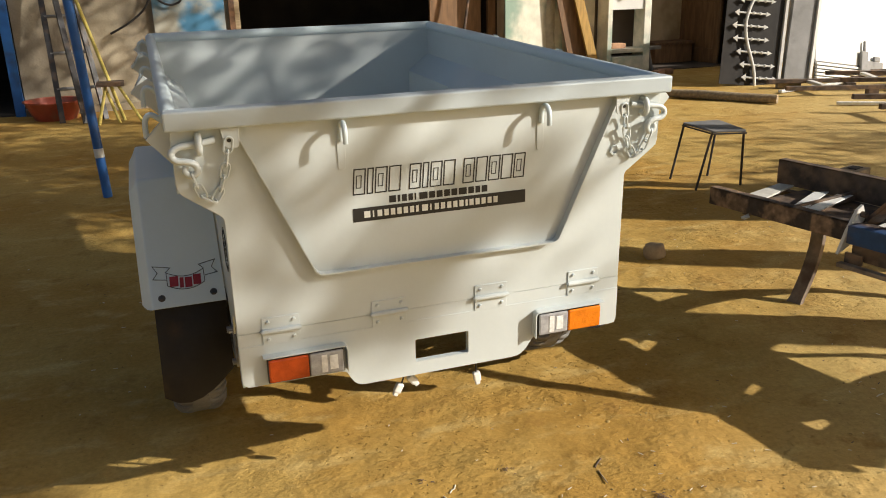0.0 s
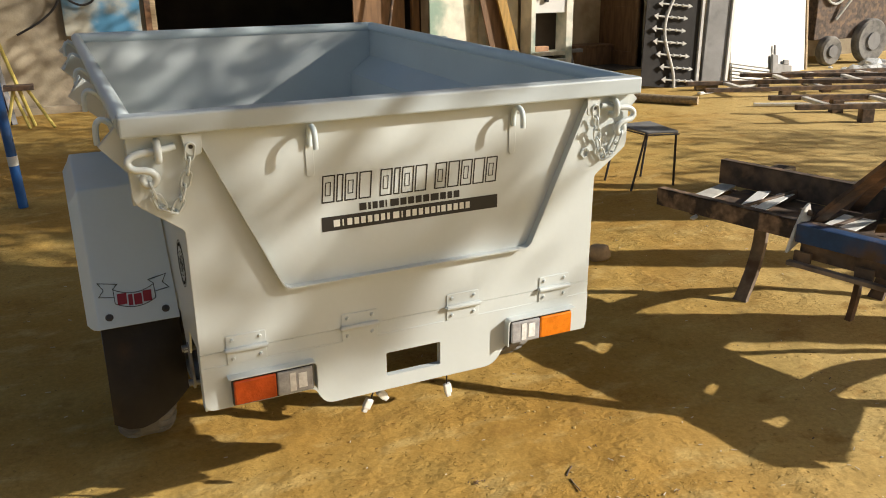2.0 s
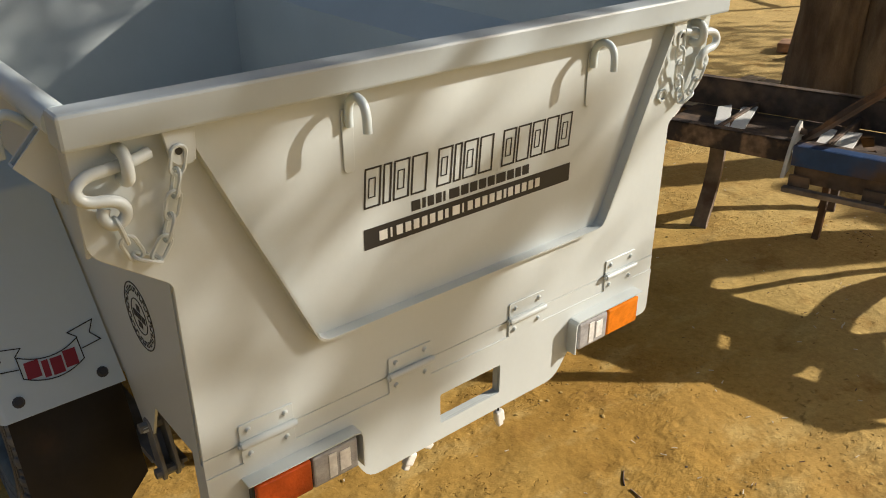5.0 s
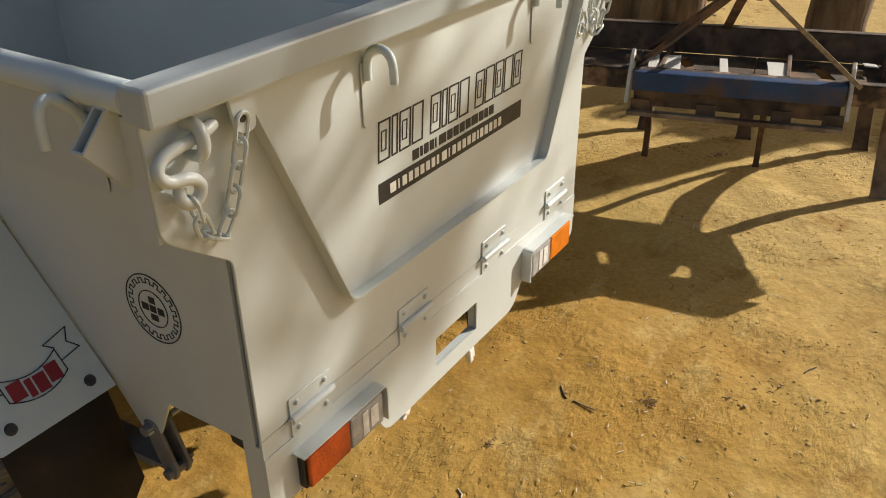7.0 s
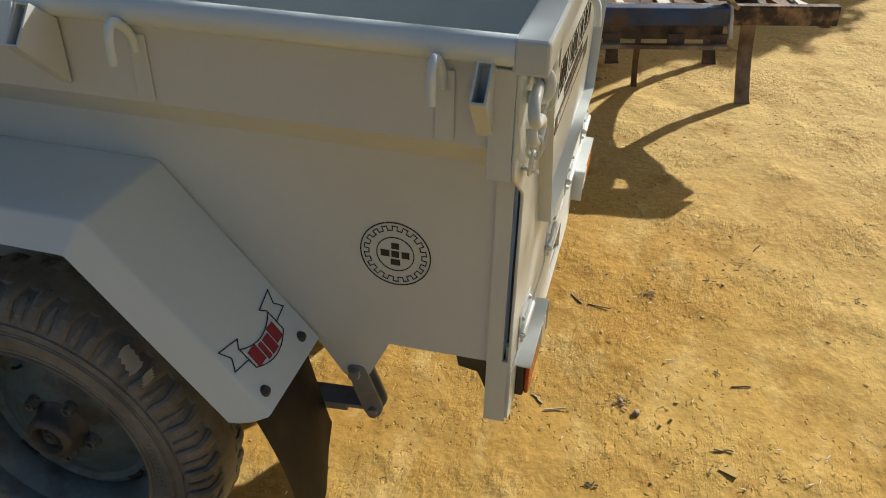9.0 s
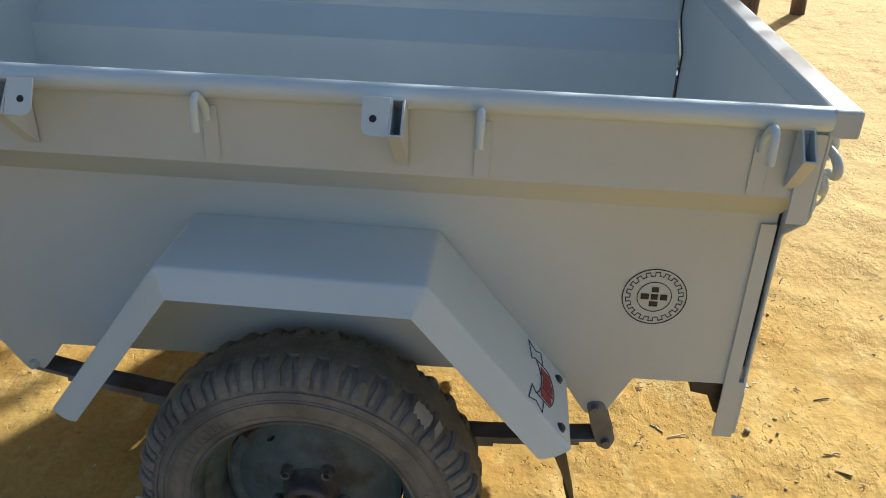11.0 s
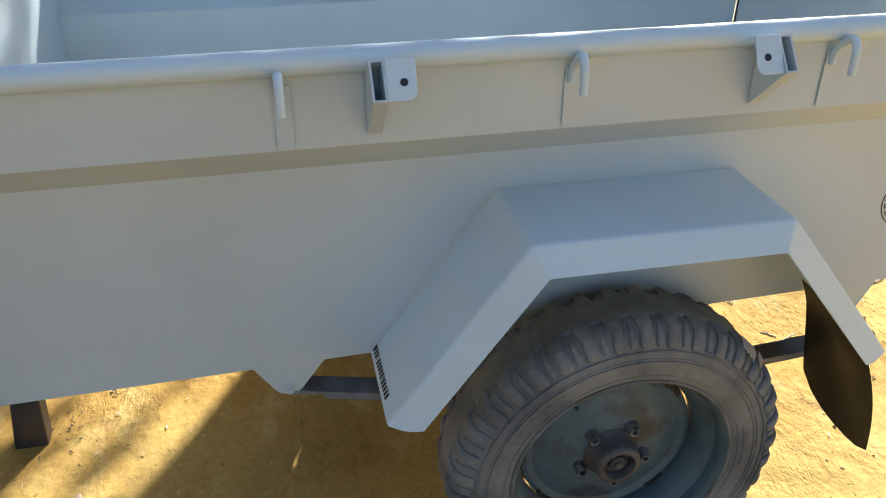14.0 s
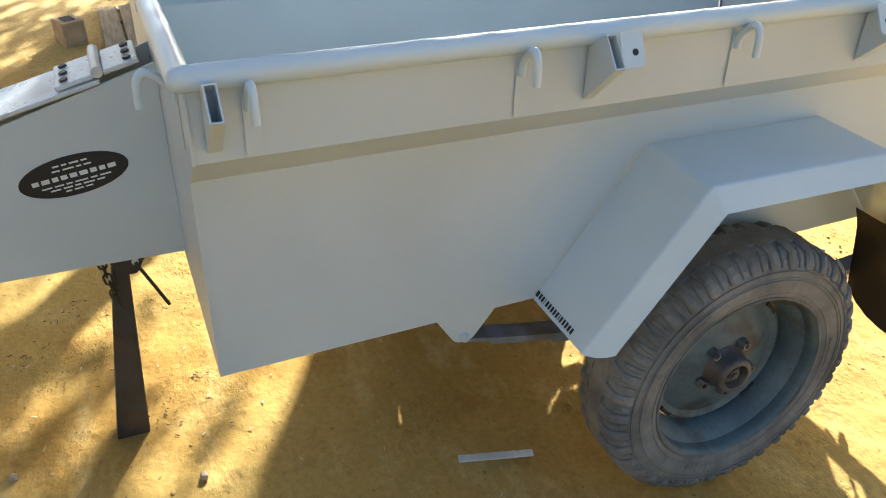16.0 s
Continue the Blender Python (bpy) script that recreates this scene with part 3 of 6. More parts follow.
for k in range(6):
    a, b = math.pi * k / 3 + 0.2, math.pi * (k + 1) / 3 + 0.2
    prism(bm, [(r * math.cos(t), r * math.sin(t)) for r, t in ((0.0085, a), (0.0155, a), (0.0155, b), (0.0085, b))], 0.006, pose(0.51, -0.0048, 0.993) @ REAR, 0.0008)
part("welded_nut", bm, PAINT, tailgate)

# hinges
for x in (-0.438, -0.150, 0.143, 0.430):
    bm = bmesh.new()
    prism(bm, rounded([(-0.048, 0.004), (0.048, 0.004), (0.048, 0.036), (-0.048, 0.036)], 0.003, 2), 0.003, pose(x, -0.005, 0.616) @ REAR, 0.0006)
    hinge = part("hinge", bm, PAINT, trailer, "painted steel butt hinge")
    bm = bmesh.new()
    prism(bm, rounded([(-0.048, -0.038), (0.048, -0.038), (0.048, -0.004), (-0.048, -0.004)], 0.003, 2), 0.003, pose(x, -0.005, 0.616) @ REAR, 0.0006)
    part("hinge_leaf", bm, PAINT, hinge)
    bm = bmesh.new()
    rod(bm, (x - 0.051, -0.0125, 0.616), (x + 0.050, -0.0125, 0.616), 0.0068, n=14, bevel=0.001)
    rod(bm, (x - 0.054, -0.0125, 0.616), (x - 0.051, -0.0125, 0.616), 0.0040, n=10)
    part("hinge_barrel", bm, PAINT, hinge, smooth=True)
    for dx in (-0.033, 0.033):
        for dz in (-0.024, 0.024):
            bm = bmesh.new()
            rod(bm, (x + dx, -0.008, 0.616 + dz), (x + dx, -0.013, 0.616 + dz), 0.0056, 0.0034, n=10)
            part("rivet", bm, PAINT, hinge, smooth=True)

# tail lamps with sheet hoods
for s in (-1, 1):
    x0, x1 = s * 0.278, s * 0.487
    lo, hi = min(x0, x1), max(x0, x1)
    bm = bmesh.new()
    box(bm, (lo + 0.004, -0.022, 0.472), (hi - 0.004, -0.006, 0.546), bevel=0.003)
    lamp = part("tail_lamp", bm, LAMP_BLACK, trailer, "rear lamp with orange and clear lenses" if s > 0 else "rear lamp with red and clear lenses")
    mid = s * 0.377
    for name, a, b, mt in (("orange_lens" if s > 0 else "red_lens", mid, s * 0.481, ORANGE if s > 0 else RED_LENS), ("clear_lens", s * 0.285, mid - s * 0.002, CLEAR)):
        bm = bmesh.new()
        box(bm, (min(a, b), -0.031, 0.477), (max(a, b), -0.0225, 0.541), bevel=0.004)
        ln = part(name, bm, mt, lamp)
        if name == "clear_lens":
            bm = bmesh.new()
            for u, w, z0, z1 in ((0.030, 0.016, 0.484, 0.534), (0.052, 0.022, 0.489, 0.530)):
                box(bm, (min(a, b) + u, -0.0325, z0), (min(a, b) + u + w, -0.0305, z1), bevel=0.0008)
            part("lens_flute", bm, REFLECTOR, lamp)
    bm = bmesh.new()
    hood = rounded([(s * 0.492, 0.551), (s * 0.272, 0.551), (s * 0.272, 0.472)], [0, 0.014, 0], 4)
    strip(bm, hood, 0.003 * s, 0.005, 0.033, REAR)
    part("lamp_hood", bm, PAINT, lamp)

# wires with white plugs
for x, y, z, dx, tilt in ((-0.098, 0.045, 0.370, -0.017, 28), (-0.098, 0.050, 0.385, 0.017, -38), (0.112, 0.034, 0.368, 0.004, -8)):
    bm = bmesh.new()
    sweep(bm, [(x, y + 0.01, 0.56), (x - 0.004, y + 0.004, 0.47), (x + 0.003, y, z + 0.03), (x + dx * 0.6, y, z - 0.005)], 0.0024, n=6)
    wire = part("wire", bm, INK, trailer)
    bm = bmesh.new()
    PM = pose(x + dx * 0.6, y, z, 0, tilt, 0)
    box(bm, (-0.011, -0.008, -0.036), (0.011, 0.008, -0.006), PM, 0.004)
    box(bm, (-0.008, -0.006, -0.047), (0.007, 0.006, -0.034), PM, 0.003)
    part("plug", bm, WHITE_PLASTIC, wire)


# painted signs: blocks and bars only
def bar(bm, u0, v0, u1, v1, m, slant=0.0, h=0.0008):
    prism(bm, [(u0, v0), (u1, v0), (u1 + slant * (v1 - v0), v1), (u0 + slant * (v1 - v0), v1)], h, m)


def outlined(bm, u0, v0, u1, v1, m, t, slant=0.12):
    bar(bm, u0, v0, u1, v0 + t, m, slant)
    bar(bm, u0 + slant * (v1 - v0 - t), v1 - t, u1 + slant * (v1 - v0 - t), v1, m, slant)
    bar(bm, u0, v0 + t, u0 + t, v1 - t, m, slant)
    bar(bm, u1 - t, v0 + t, u1, v1 - t, m, slant)


SIGN = Matrix.Translation((0, -0.0052, 0)) @ REAR
u = -0.232
for word in (4, 4, 5):
    for k in range(word):
        w = 0.0318 if not (word == 4 and k == 1) else 0.0165
        bm = bmesh.new()
        outlined(bm, u, 0.947, u + w, 1.014, SIGN, 0.0030, 0.08)
        if k % 2 == 0 and w > 0.02:
            outlined(bm, u + 0.009, 0.964, u + w - 0.009, 0.997, SIGN, 0.0018, 0.08)
        part("outlined_block", bm, INK, tailgate, "black outlined sign block")
        u += w + 0.0042
    u += 0.018
u = -0.138
for w in (0.018, 0.007, 0.013, 0.012, 0.004, 0.0, 0.022, 0.016, 0.016, 0.016, 0.016, 0.022, 0.016, 0.013, 0.016):
    if w:
        bm = bmesh.new()
        bar(bm, u, 0.918, u + w, 0.936, SIGN, 0.0)
        part("sign_bar", bm, INK, tailgate)
    u += w + 0.0045
bm = bmesh.new()
bar(bm, -0.234, 0.876, 0.243, 0.912, SIGN)
part("sign_band", bm, INK, tailgate, "black painted sign band")
u = -0.205
for w in (0.018, 0.004, 0.0, 0.014, 0.013, 0.013, 0.013, 0.013, 0.012, 0.008, 0.0, 0.018, 0.004, 0.0, 0.013, 0.013, 0.013, 0.013, 0.013, 0.007, 0.013, 0.013, 0.013, 0.013, 0.013):
    if w:
        bm = bmesh.new()
        bar(bm, u, 0.8855, u + w * 0.88, 0.9025, Matrix.Translation((0, -0.0008, 0)) @ SIGN)
        part("white_bar", bm, WHITE_INK, tailgate)
    u += w + 0.0042


def stroke(bm, pts, wide, m, closed=False, h=0.0008):
    """A painted line of one width along a path."""
    P = [Vector(p) for p in pts]
    n = len(P)
    rings = []
    for k, p in enumerate(P):
        a = P[k - 1] if closed or k else p * 2 - P[1]
        b = P[(k + 1) % n] if closed or k < n - 1 else p * 2 - P[k - 1]
        d0, d1 = (p - a).normalized(), (b - p).normalized()
        side = Vector((-d0.y - d1.y, d0.x + d1.x)).normalized()
        side *= wide / 2 / max(0.35, side.dot(Vector((-d0.y, d0.x))))
        rings.append([bm.verts.new(m @ Vector((q.x, q.y, z))) for q, z in ((p - side, 0), (p - side, h), (p + side, h), (p + side, 0))])
    for k in range(n if closed else n - 1):
        A, B = rings[k], rings[(k + 1) % n]
        for j in range(4):
            bm.faces.new((A[j], B[j], B[(j + 1) % 4], A[(j + 1) % 4]))
    if not closed:
        bm.faces.new(rings[0])
        bm.faces.new(rings[-1][::-1])
    bmesh.ops.recalc_face_normals(bm, faces=bm.faces)


def ring_outline(bm, r0, r1, m, n=40, h=0.0008):
    for i in range(n):
        a, b = 2 * math.pi * i / n, 2 * math.pi * (i + 1) / n
        prism(bm, [(r0 * math.cos(a), r0 * math.sin(a)), (r1 * math.cos(a), r1 * math.sin(a)), (r1 * math.cos(b), r1 * math.sin(b)), (r0 * math.cos(b), r0 * math.sin(b))], h, m)


def gear_mark(s):
    m = Matrix.Translation((s * (HALF + 0.0002), 0.198, 0.777)) @ (SIDE if s < 0 else pose(0, 0, 0, 0, 0, 180) @ SIDE)
    bm = bmesh.new()
    ring_outline(bm, 0.0585, 0.0605, m)
    ring_outline(bm, 0.031, 0.0325, m)
    n = 18
    for i in range(n):
        a = 2 * math.pi * i / n
        for r0, r1, da, db in ((0.0445, 0.046, -0.09, 0.09), (0.0525, 0.054, 0.09, 0.26)):
            prism(bm, [(r * math.cos(a + d), r * math.sin(a + d)) for r, d in ((r0, da), (r1, da), (r1, db), (r0, db))], 0.0008, m)
        for d in (-0.09, 0.09):
            prism(bm, [(r * math.cos(a + d + e), r * math.sin(a + d + e)) for r, e in ((0.0445, -0.014), (0.054, -0.014), (0.054, 0.014), (0.0445, 0.014))], 0.0008, m)
    for u0, v0, u1, v1 in ((-0.0065, 0.010, 0.0065, 0.021), (-0.024, -0.006, -0.011, 0.006), (-0.0065, -0.006, 0.0065, 0.006), (0.010, -0.006, 0.025, 0.006), (-0.008, -0.021, 0.008, -0.010)):
        bar(bm, u0, v0, u1, v1, m)
    part("gear_emblem", bm, INK, trailer, "black round gear-shaped emblem")


gear_mark(-1)
gear_mark(1)

# ---- running gear ----
AXLE_Y, AXLE_Z = 0.844, 0.338


def fender(s):
    inn, out = s * (HALF + 0.004), s * 0.752
    prof = [(1.307, 0.566), (1.068, 0.892), (0.608, 0.889), (0.343, 0.573)]
    bm = bmesh.new()
    P = [Vector(p) for p in prof]
    d0, d3 = (P[1] - P[0]).normalized(), (P[3] - P[2]).normalized()
    # section: flat, soft fold, then the lip that leans out
    r, lip = 0.009, 0.048
    sec = [(inn, 0.0), ((inn + out) / 2, 0.0), (out - s * (r + 0.008), 0.0), (out - s * r, 0.0)]
    sec += [(out - s * r * (1 - math.sin(t)), r * 0.72 * (1 - math.cos(t))) for t in (0.3, 0.6, 0.9, 1.15)]
    sec += [(out + s * 0.010, 0.026), (out + s * 0.018, lip - 0.010), (out + s * 0.024, lip)]
    nrm_in = [Vector((-(b - a).normalized().y, (b - a).normalized().x)) for a, b in zip(P, P[1:])]
    cols = []
    for x, dep in sec:
        # the profile moved inwards by dep, with its own soft bends
        Q = [P[0] + nrm_in[0] * dep]
        for k in (1, 2):
            nb = (nrm_in[k - 1] + nrm_in[k]).normalized()
            Q.append(P[k] + nb * (dep / nb.dot(nrm_in[k])))
        Q.append(P[3] + nrm_in[2] * dep)
        cut = 0.034 * (dep / lip) ** 2
        soft_bend = 0.003 + 0.005 * (1 - dep / lip)
        line = [Q[0] + d0 * (cut * (1 - e / 3) + 0.05 * e / 3) for e in range(4)]
        for k in (1, 2):
            a, b = (Q[k - 1] - Q[k]).normalized() * soft_bend, (Q[k + 1] - Q[k]).normalized() * soft_bend
            line += [Q[k] + a * 2.2] + [Q[k] + a * (1 - t) ** 2 + b * t ** 2 for t in (0, 0.25, 0.5, 0.75, 1)] + [Q[k] + b * 2.2]
        line += [Q[3] - d3 * (cut * (1 - e / 3) + 0.05 * e / 3) for e in (3, 2, 1, 0)]
        cols.append([bm.verts.new((x, q.x, q.y)) for q in line])
    rows = list(zip(*cols))
    for A, B in zip(rows, rows[1:]):
        for k in range(len(sec) - 1):
            bm.faces.new((A[k], A[k + 1], B[k + 1], B[k]))
    bmesh.ops.recalc_face_normals(bm, faces=bm.faces)
    if sum(f.normal.z for f in bm.faces) < 0:
        bmesh.ops.reverse_faces(bm, faces=bm.faces)
    bmesh.ops.solidify(bm, geom=bm.faces[:], thickness=0.0025)
    ob = part("fender", bm, FENDER_PAINT, trailer, "angular pale grey sheet-steel mudguard", smooth=True)
    # rear slope frame: u across, v up the slope
    d = (P[2] - P[3]).normalized()
    up, nrm = Vector((0, d.x, d.y)), Vector((0, -d.y, d.x))
    ux = up.cross(nrm)
    M = Matrix((ux, up, nrm)).transposed().to_4x4()
    M.translation = Vector(((inn + out) / 2, P[3].x, P[3].y))
    for uu in (-0.072, 0.072):
        bm = bmesh.new()
        rod(bm, M @ Vector((uu, 0.03, 0.0)), M @ Vector((uu, 0.03, 0.006)), 0.0105, 0.007, n=12)
        part("flap_bolt", bm, DARK_STEEL, ob, smooth=True)
    mm = M @ pose(0, 0.083, 0.0006)
    arch = [-0.052 + k * 0.0104 for k in range(11)]
    low_edge = [(f, 6.0 * f * f - 0.034) for f in arch]
    bm = bmesh.new()
    stroke(bm, low_edge + [(f, 6.0 * f * f + 0.006) for f in arch[::-1]], 0.0018, mm, True)
    emblem = part("ribbon_emblem", bm, INK, ob, "black outlined ribbon emblem")
    ye = 6.0 * 0.052 ** 2 - 0.014
    for q in (-1, 1):
        bm = bmesh.new()
        stroke(bm, [(q * a, ye + b) for a, b in ((0.0535, 0.021), (0.040, 0.034), (0.088, 0.044), (0.076, 0.022), (0.090, 0.004), (0.0535, -0.002))], 0.0018, mm)
        part("ribbon_tail", bm, INK, emblem)
    for u0, w in ((-0.046, 0.024), (-0.0185, 0.011), (-0.004, 0.020), (0.0195, 0.022)):
        yc = 6.0 * (u0 + w / 2) ** 2 - 0.014
        bm = bmesh.new()
        bar(bm, u0, yc - 0.0155, u0 + w, yc + 0.0155, mm, 0.05)
        part("red_bar", bm, RED_INK, ob)
    # front slope bars
    d = (P[1] - P[0]).normalized()
    up, nrm = Vector((0, d.x, d.y)), Vector((0, d.y, -d.x))
    ux = up.cross(nrm)
    M = Matrix((ux, up, nrm)).transposed().to_4x4()
    M.translation = Vector(((inn + out) / 2, P[0].x, P[0].y))
    u = -0.104
    for w in (0.011, 0.008, 0.008, 0.003, 0.0, 0.008, 0.008, 0.008, 0.008, 0.008, 0.004, 0.008, 0.008, 0.008, 0.008, 0.008):
        if w:
            bm = bmesh.new()
            bar(bm, u, 0.009, u + w - 0.002, 0.022, M @ pose(0, 0, 0.0006))
            part("small_bar", bm, INK, ob)
        u += w + 0.0025
    # flap
    bm = bmesh.new()
    a, b = s * 0.546, s * 0.744
    a, b = min(a, b), max(a, b)
    rows = []
    ny, nx = 12, 6
    for i in range(ny + 1):
        t = i / ny
        rows.append([])
        for k in range(nx + 1):
            f = k / nx
            x = a + (b - a) * (0.5 + (f - 0.5) * (1 + 0.05 * t))
            y = 0.404 - 0.078 * t - 0.035 * math.sin(t * 2.6) * (1.15 - 0.95 * (1 - f if s > 0 else f)) + 0.010 * math.sin(5 * f + 3 * t) * min(1.0, t * 4)
            g = 1 - f if s > 0 else f
            rows[-1].append(bm.verts.new((x, y, 0.618 - 0.346 * t * (1 - 0.26 * g ** 2.6 - 0.10 * (1 - g) ** 5))))
    for i in range(ny):
        for k in range(nx):
            bm.faces.new((rows[i][k], rows[i][k + 1], rows[i + 1][k + 1], rows[i + 1][k]))
    bmesh.ops.solidify(bm, geom=bm.faces[:], thickness=0.005)
    part("mudflap", bm, FLAP, ob, "black rubber mudflap", smooth=True)


fender(-1)
fender(1)


def wheel(s):
    hubp = Matrix.Translation((s * 0.648, AXLE_Y, AXLE_Z)) @ pose(0, 0, 0, 0, 90 * s, 0)
    w = new("wheel")
    w.parent = trailer
    at = hubp @ pose(0, 0, 0, 0, 0, 12)
    w.matrix_local = at
    R = 0.338
    prof = [(0.218, 0.058), (0.222, 0.074), (0.229, 0.081), (0.241, 0.086), (0.262, 0.0885), (0.286, 0.087), (0.303, 0.0825), (0.3195, 0.0735), (R - 0.005, 0.060), (R, 0.044), (R + 0.002, 0.0)]
    prof += [(r, -h) for r, h in prof[-2::-1]]
    bm = bmesh.new()
    lathe(bm, prof, 96)
    tyre = part("tyre", bm, RUBBER, w, "worn dusty black lugged farm tyre", smooth=True)
    bm = bmesh.new()
    for rr, hh, tt in ((0.243, 0.0868, 0.0014), (0.276, 0.0885, 0.0024), (0.283, 0.0883, 0.0012), (0.298, 0.0865, 0.0018)):
        sweep(bm, [(rr * math.cos(a), rr * math.sin(a), hh) for a in (2 * math.pi * k / 96 for k in range(96))], tt, n=5, closed=True)
    part("sidewall_rib", bm, RUBBER, tyre, smooth=True)
    # raised marks on the sidewall, too worn to read
    for start, count, r0, r1, step, fill in ((0.35, 9, 0.249, 0.266, 0.062, 0.66), (2.5, 7, 0.249, 0.266, 0.062, 0.6), (4.4, 10, 0.252, 0.262, 0.044, 0.6)):
        for k in range(count):
            a0, a1 = start + k * step, start + (k + fill) * step
            bm = bmesh.new()
            prism(bm, [(r0 * math.cos(a0), r0 * math.sin(a0)), (r1 * math.cos(a0), r1 * math.sin(a0)), (r1 * math.cos(a1), r1 * math.sin(a1)), (r0 * math.cos(a1), r0 * math.sin(a1))], 0.0022, pose(0, 0, 0.0870))
            part("raised_mark", bm, RUBBER, tyre)

    def lug(bm, a, q, sec):
        """A tread block: sec gives (radius, height, half angle, depth) from the crown down the shoulder."""
        top, low = [], []
        for r, h, da, dep in sec:
            top.append([bm.verts.new((r * math.cos(a + e * da), r * math.sin(a + e * da), q * h)) for e in (-1, -0.55, 0.55, 1)])
            d = Vector((r - 0.25, h - 0.03)).normalized() * dep
            low.append([bm.verts.new(((r - d.x) * math.cos(a + e * da * 1.15), (r - d.x) * math.sin(a + e * da * 1.15), q * (h - d.y))) for e in (-1, 1)])
            for k in (0, 3):
                v = top[-1][k]
                v.co = v.co.lerp(low[-1][0 if k == 0 else 1].co, 0.25)
        for (A, B), (C, D) in zip(zip(top, top[1:]), zip(low, low[1:])):
            for k in range(3):
                bm.faces.new((A[k], A[k + 1], B[k + 1], B[k]))
            bm.faces.new((C[0], A[0], B[0], D[0]))
            bm.faces.new((A[3], C[1], D[1], B[3]))
        for t, l in ((top[0], low[0]), (top[-1], low[-1])):
            bm.faces.new((l[0], t[0], t[1], t[2], t[3], l[1]))

    n = 38
    p = 2 * math.pi / n
    wear = random.Random(5)
    bm = bmesh.new()
    for i in range(n):
        for q in (-1, 1):
            a = p * (i + (0.5 if q > 0 else 0.0))
            j = wear.uniform(0.9, 1.1)
            lug(bm, a, q, [(R + 0.009, 0.026, p * 0.31, 0.014), (R + 0.009, 0.046, p * 0.23 * j, 0.018), (R + 0.003, 0.066, p * 0.17 * j, 0.022), (0.327, 0.0800, p * 0.22 * j, 0.018), (0.316, 0.0865, p * 0.22 * j, 0.012), (0.306, 0.0880, p * 0.16, 0.006)])
            lug(bm, a + p * 0.5, q, [(R + 0.003, 0.050, p * 0.07, 0.012), (R - 0.003, 0.064, p * 0.11 * j, 0.014), (0.322, 0.0790, p * 0.13 * j, 0.012), (0.309, 0.0850, p * 0.10, 0.006)])
    part("tread_lug", bm, RUBBER, tyre, kind="stuff")
    if s < 0:
        for deg, half, h, wide in ((132.0, 0.070, 0.064, 0.013), (139.0, 0.026, 0.066, 0.011)):
            c = radians(deg)
            bm = bmesh.new()
            grid = []
            for i in range(7):
                row = []
                for k in range(4):
                    a = c + half * (i / 3 - 1) * (1 - 0.16 * abs(k - 1.5))
                    hh = h + wide * (k / 1.5 - 1) * (1 - 0.25 * (i % 2)) + 0.004 * (i / 3 - 1)
                    rr = R + 0.0150 - 16 * max(0.0, hh - 0.044) ** 2
                    p_in = at.inverted() @ Vector((-0.648 - hh, AXLE_Y + rr * math.cos(a), AXLE_Z + rr * math.sin(a)))
                    row.append(bm.verts.new(p_in))
                grid.append(row)
            for A, B in zip(grid, grid[1:]):
                for k in range(3):
                    bm.faces.new((A[k], A[k + 1], B[k + 1], B[k]))
            bmesh.ops.solidify(bm, geom=bm.faces[:], thickness=0.0015)
            part("pale_scuff", bm, DUSTY, tyre, "pale scraped patch", smooth=True)
    # zigzag ribs round the crown
    bm = bmesh.new()
    m = 4 * n
    for h0, wide in ((0.0, 0.017), (0.021, 0.006), (-0.021, 0.006)):
        rings = []
        for k in range(m):
            a, off = 2 * math.pi * k / m, 0.0035 * (1, 0.2, -1, -0.2)[k % 4]
            rings.append([bm.verts.new((r * math.cos(a), r * math.sin(a), h0 + off + e)) for r, e in ((R - 0.004, -wide), (R + 0.0075, -wide * 0.9), (R + 0.0075, wide * 0.9), (R - 0.004, wide))])
        for k in range(m):
            A, B = rings[k], rings[(k + 1) % m]
            for j in range(3):
                bm.faces.new((A[j], A[j + 1], B[j + 1], B[j]))
    part("crown_rib", bm, RUBBER, tyre)
    bm = bmesh.new()
    prof = [(0.213, 0.050), (0.2145, 0.068), (0.219, 0.079), (0.225, 0.083), (0.229, 0.081), (0.231, 0.074), (0.221, 0.050), (0.221, -0.070), (0.231, -0.080), (0.212, -0.070), (0.204, -0.03), (0.190, -0.026), (0.187, 0.002), (0.193, 0.026), (0.204, 0.042), (0.213, 0.050)]
    lathe(bm, prof, 64)
    rim = part("wheel_rim", bm, RIM, w, "stained blue-grey rolled steel rim", smooth=True)
    bm = bmesh.new()
    sweep(bm, [(0.2265 * math.cos(a), 0.2265 * math.sin(a), 0.0812) for a in (2 * math.pi * k / 96 for k in range(96))], 0.0042, n=8, closed=True)
    part("rim_flange", bm, RIM_DUST, rim, "dusty rolled flange", smooth=True)
    bm = bmesh.new()
    prof = [(0.1855, -0.022), (0.182, -0.004), (0.172, 0.000), (0.158, -0.006), (0.135, 0.002), (0.112, 0.013), (0.096, 0.016), (0.086, 0.022), (0.040, 0.022), (0.040, 0.016), (0.084, 0.015), (0.11, 0.006), (0.135, -0.005), (0.158, -0.014), (0.176, -0.012), (0.179, -0.022)]
    lathe(bm, prof, 64)
    disc = part("wheel_disc", bm, RIM, rim, "stained blue-grey pressed steel disc", smooth=True)
    # black patches over the uncut disc edge, coloured as the slots' dark
    for k in range(4):
        bm = bmesh.new()
        a = 2 * math.pi * k / 4 + 0.55
        prism(bm, [(r * math.cos(a + d), r * math.sin(a + d)) for r, d in ((0.171, -0.13), (0.181, -0.12), (0.182, 0.12), (0.171, 0.13), (0.174, 0.0))], 0.004, pose(0, 0, -0.0015))
        part("rim_slot", bm, INK, rim)
    bm = bmesh.new()
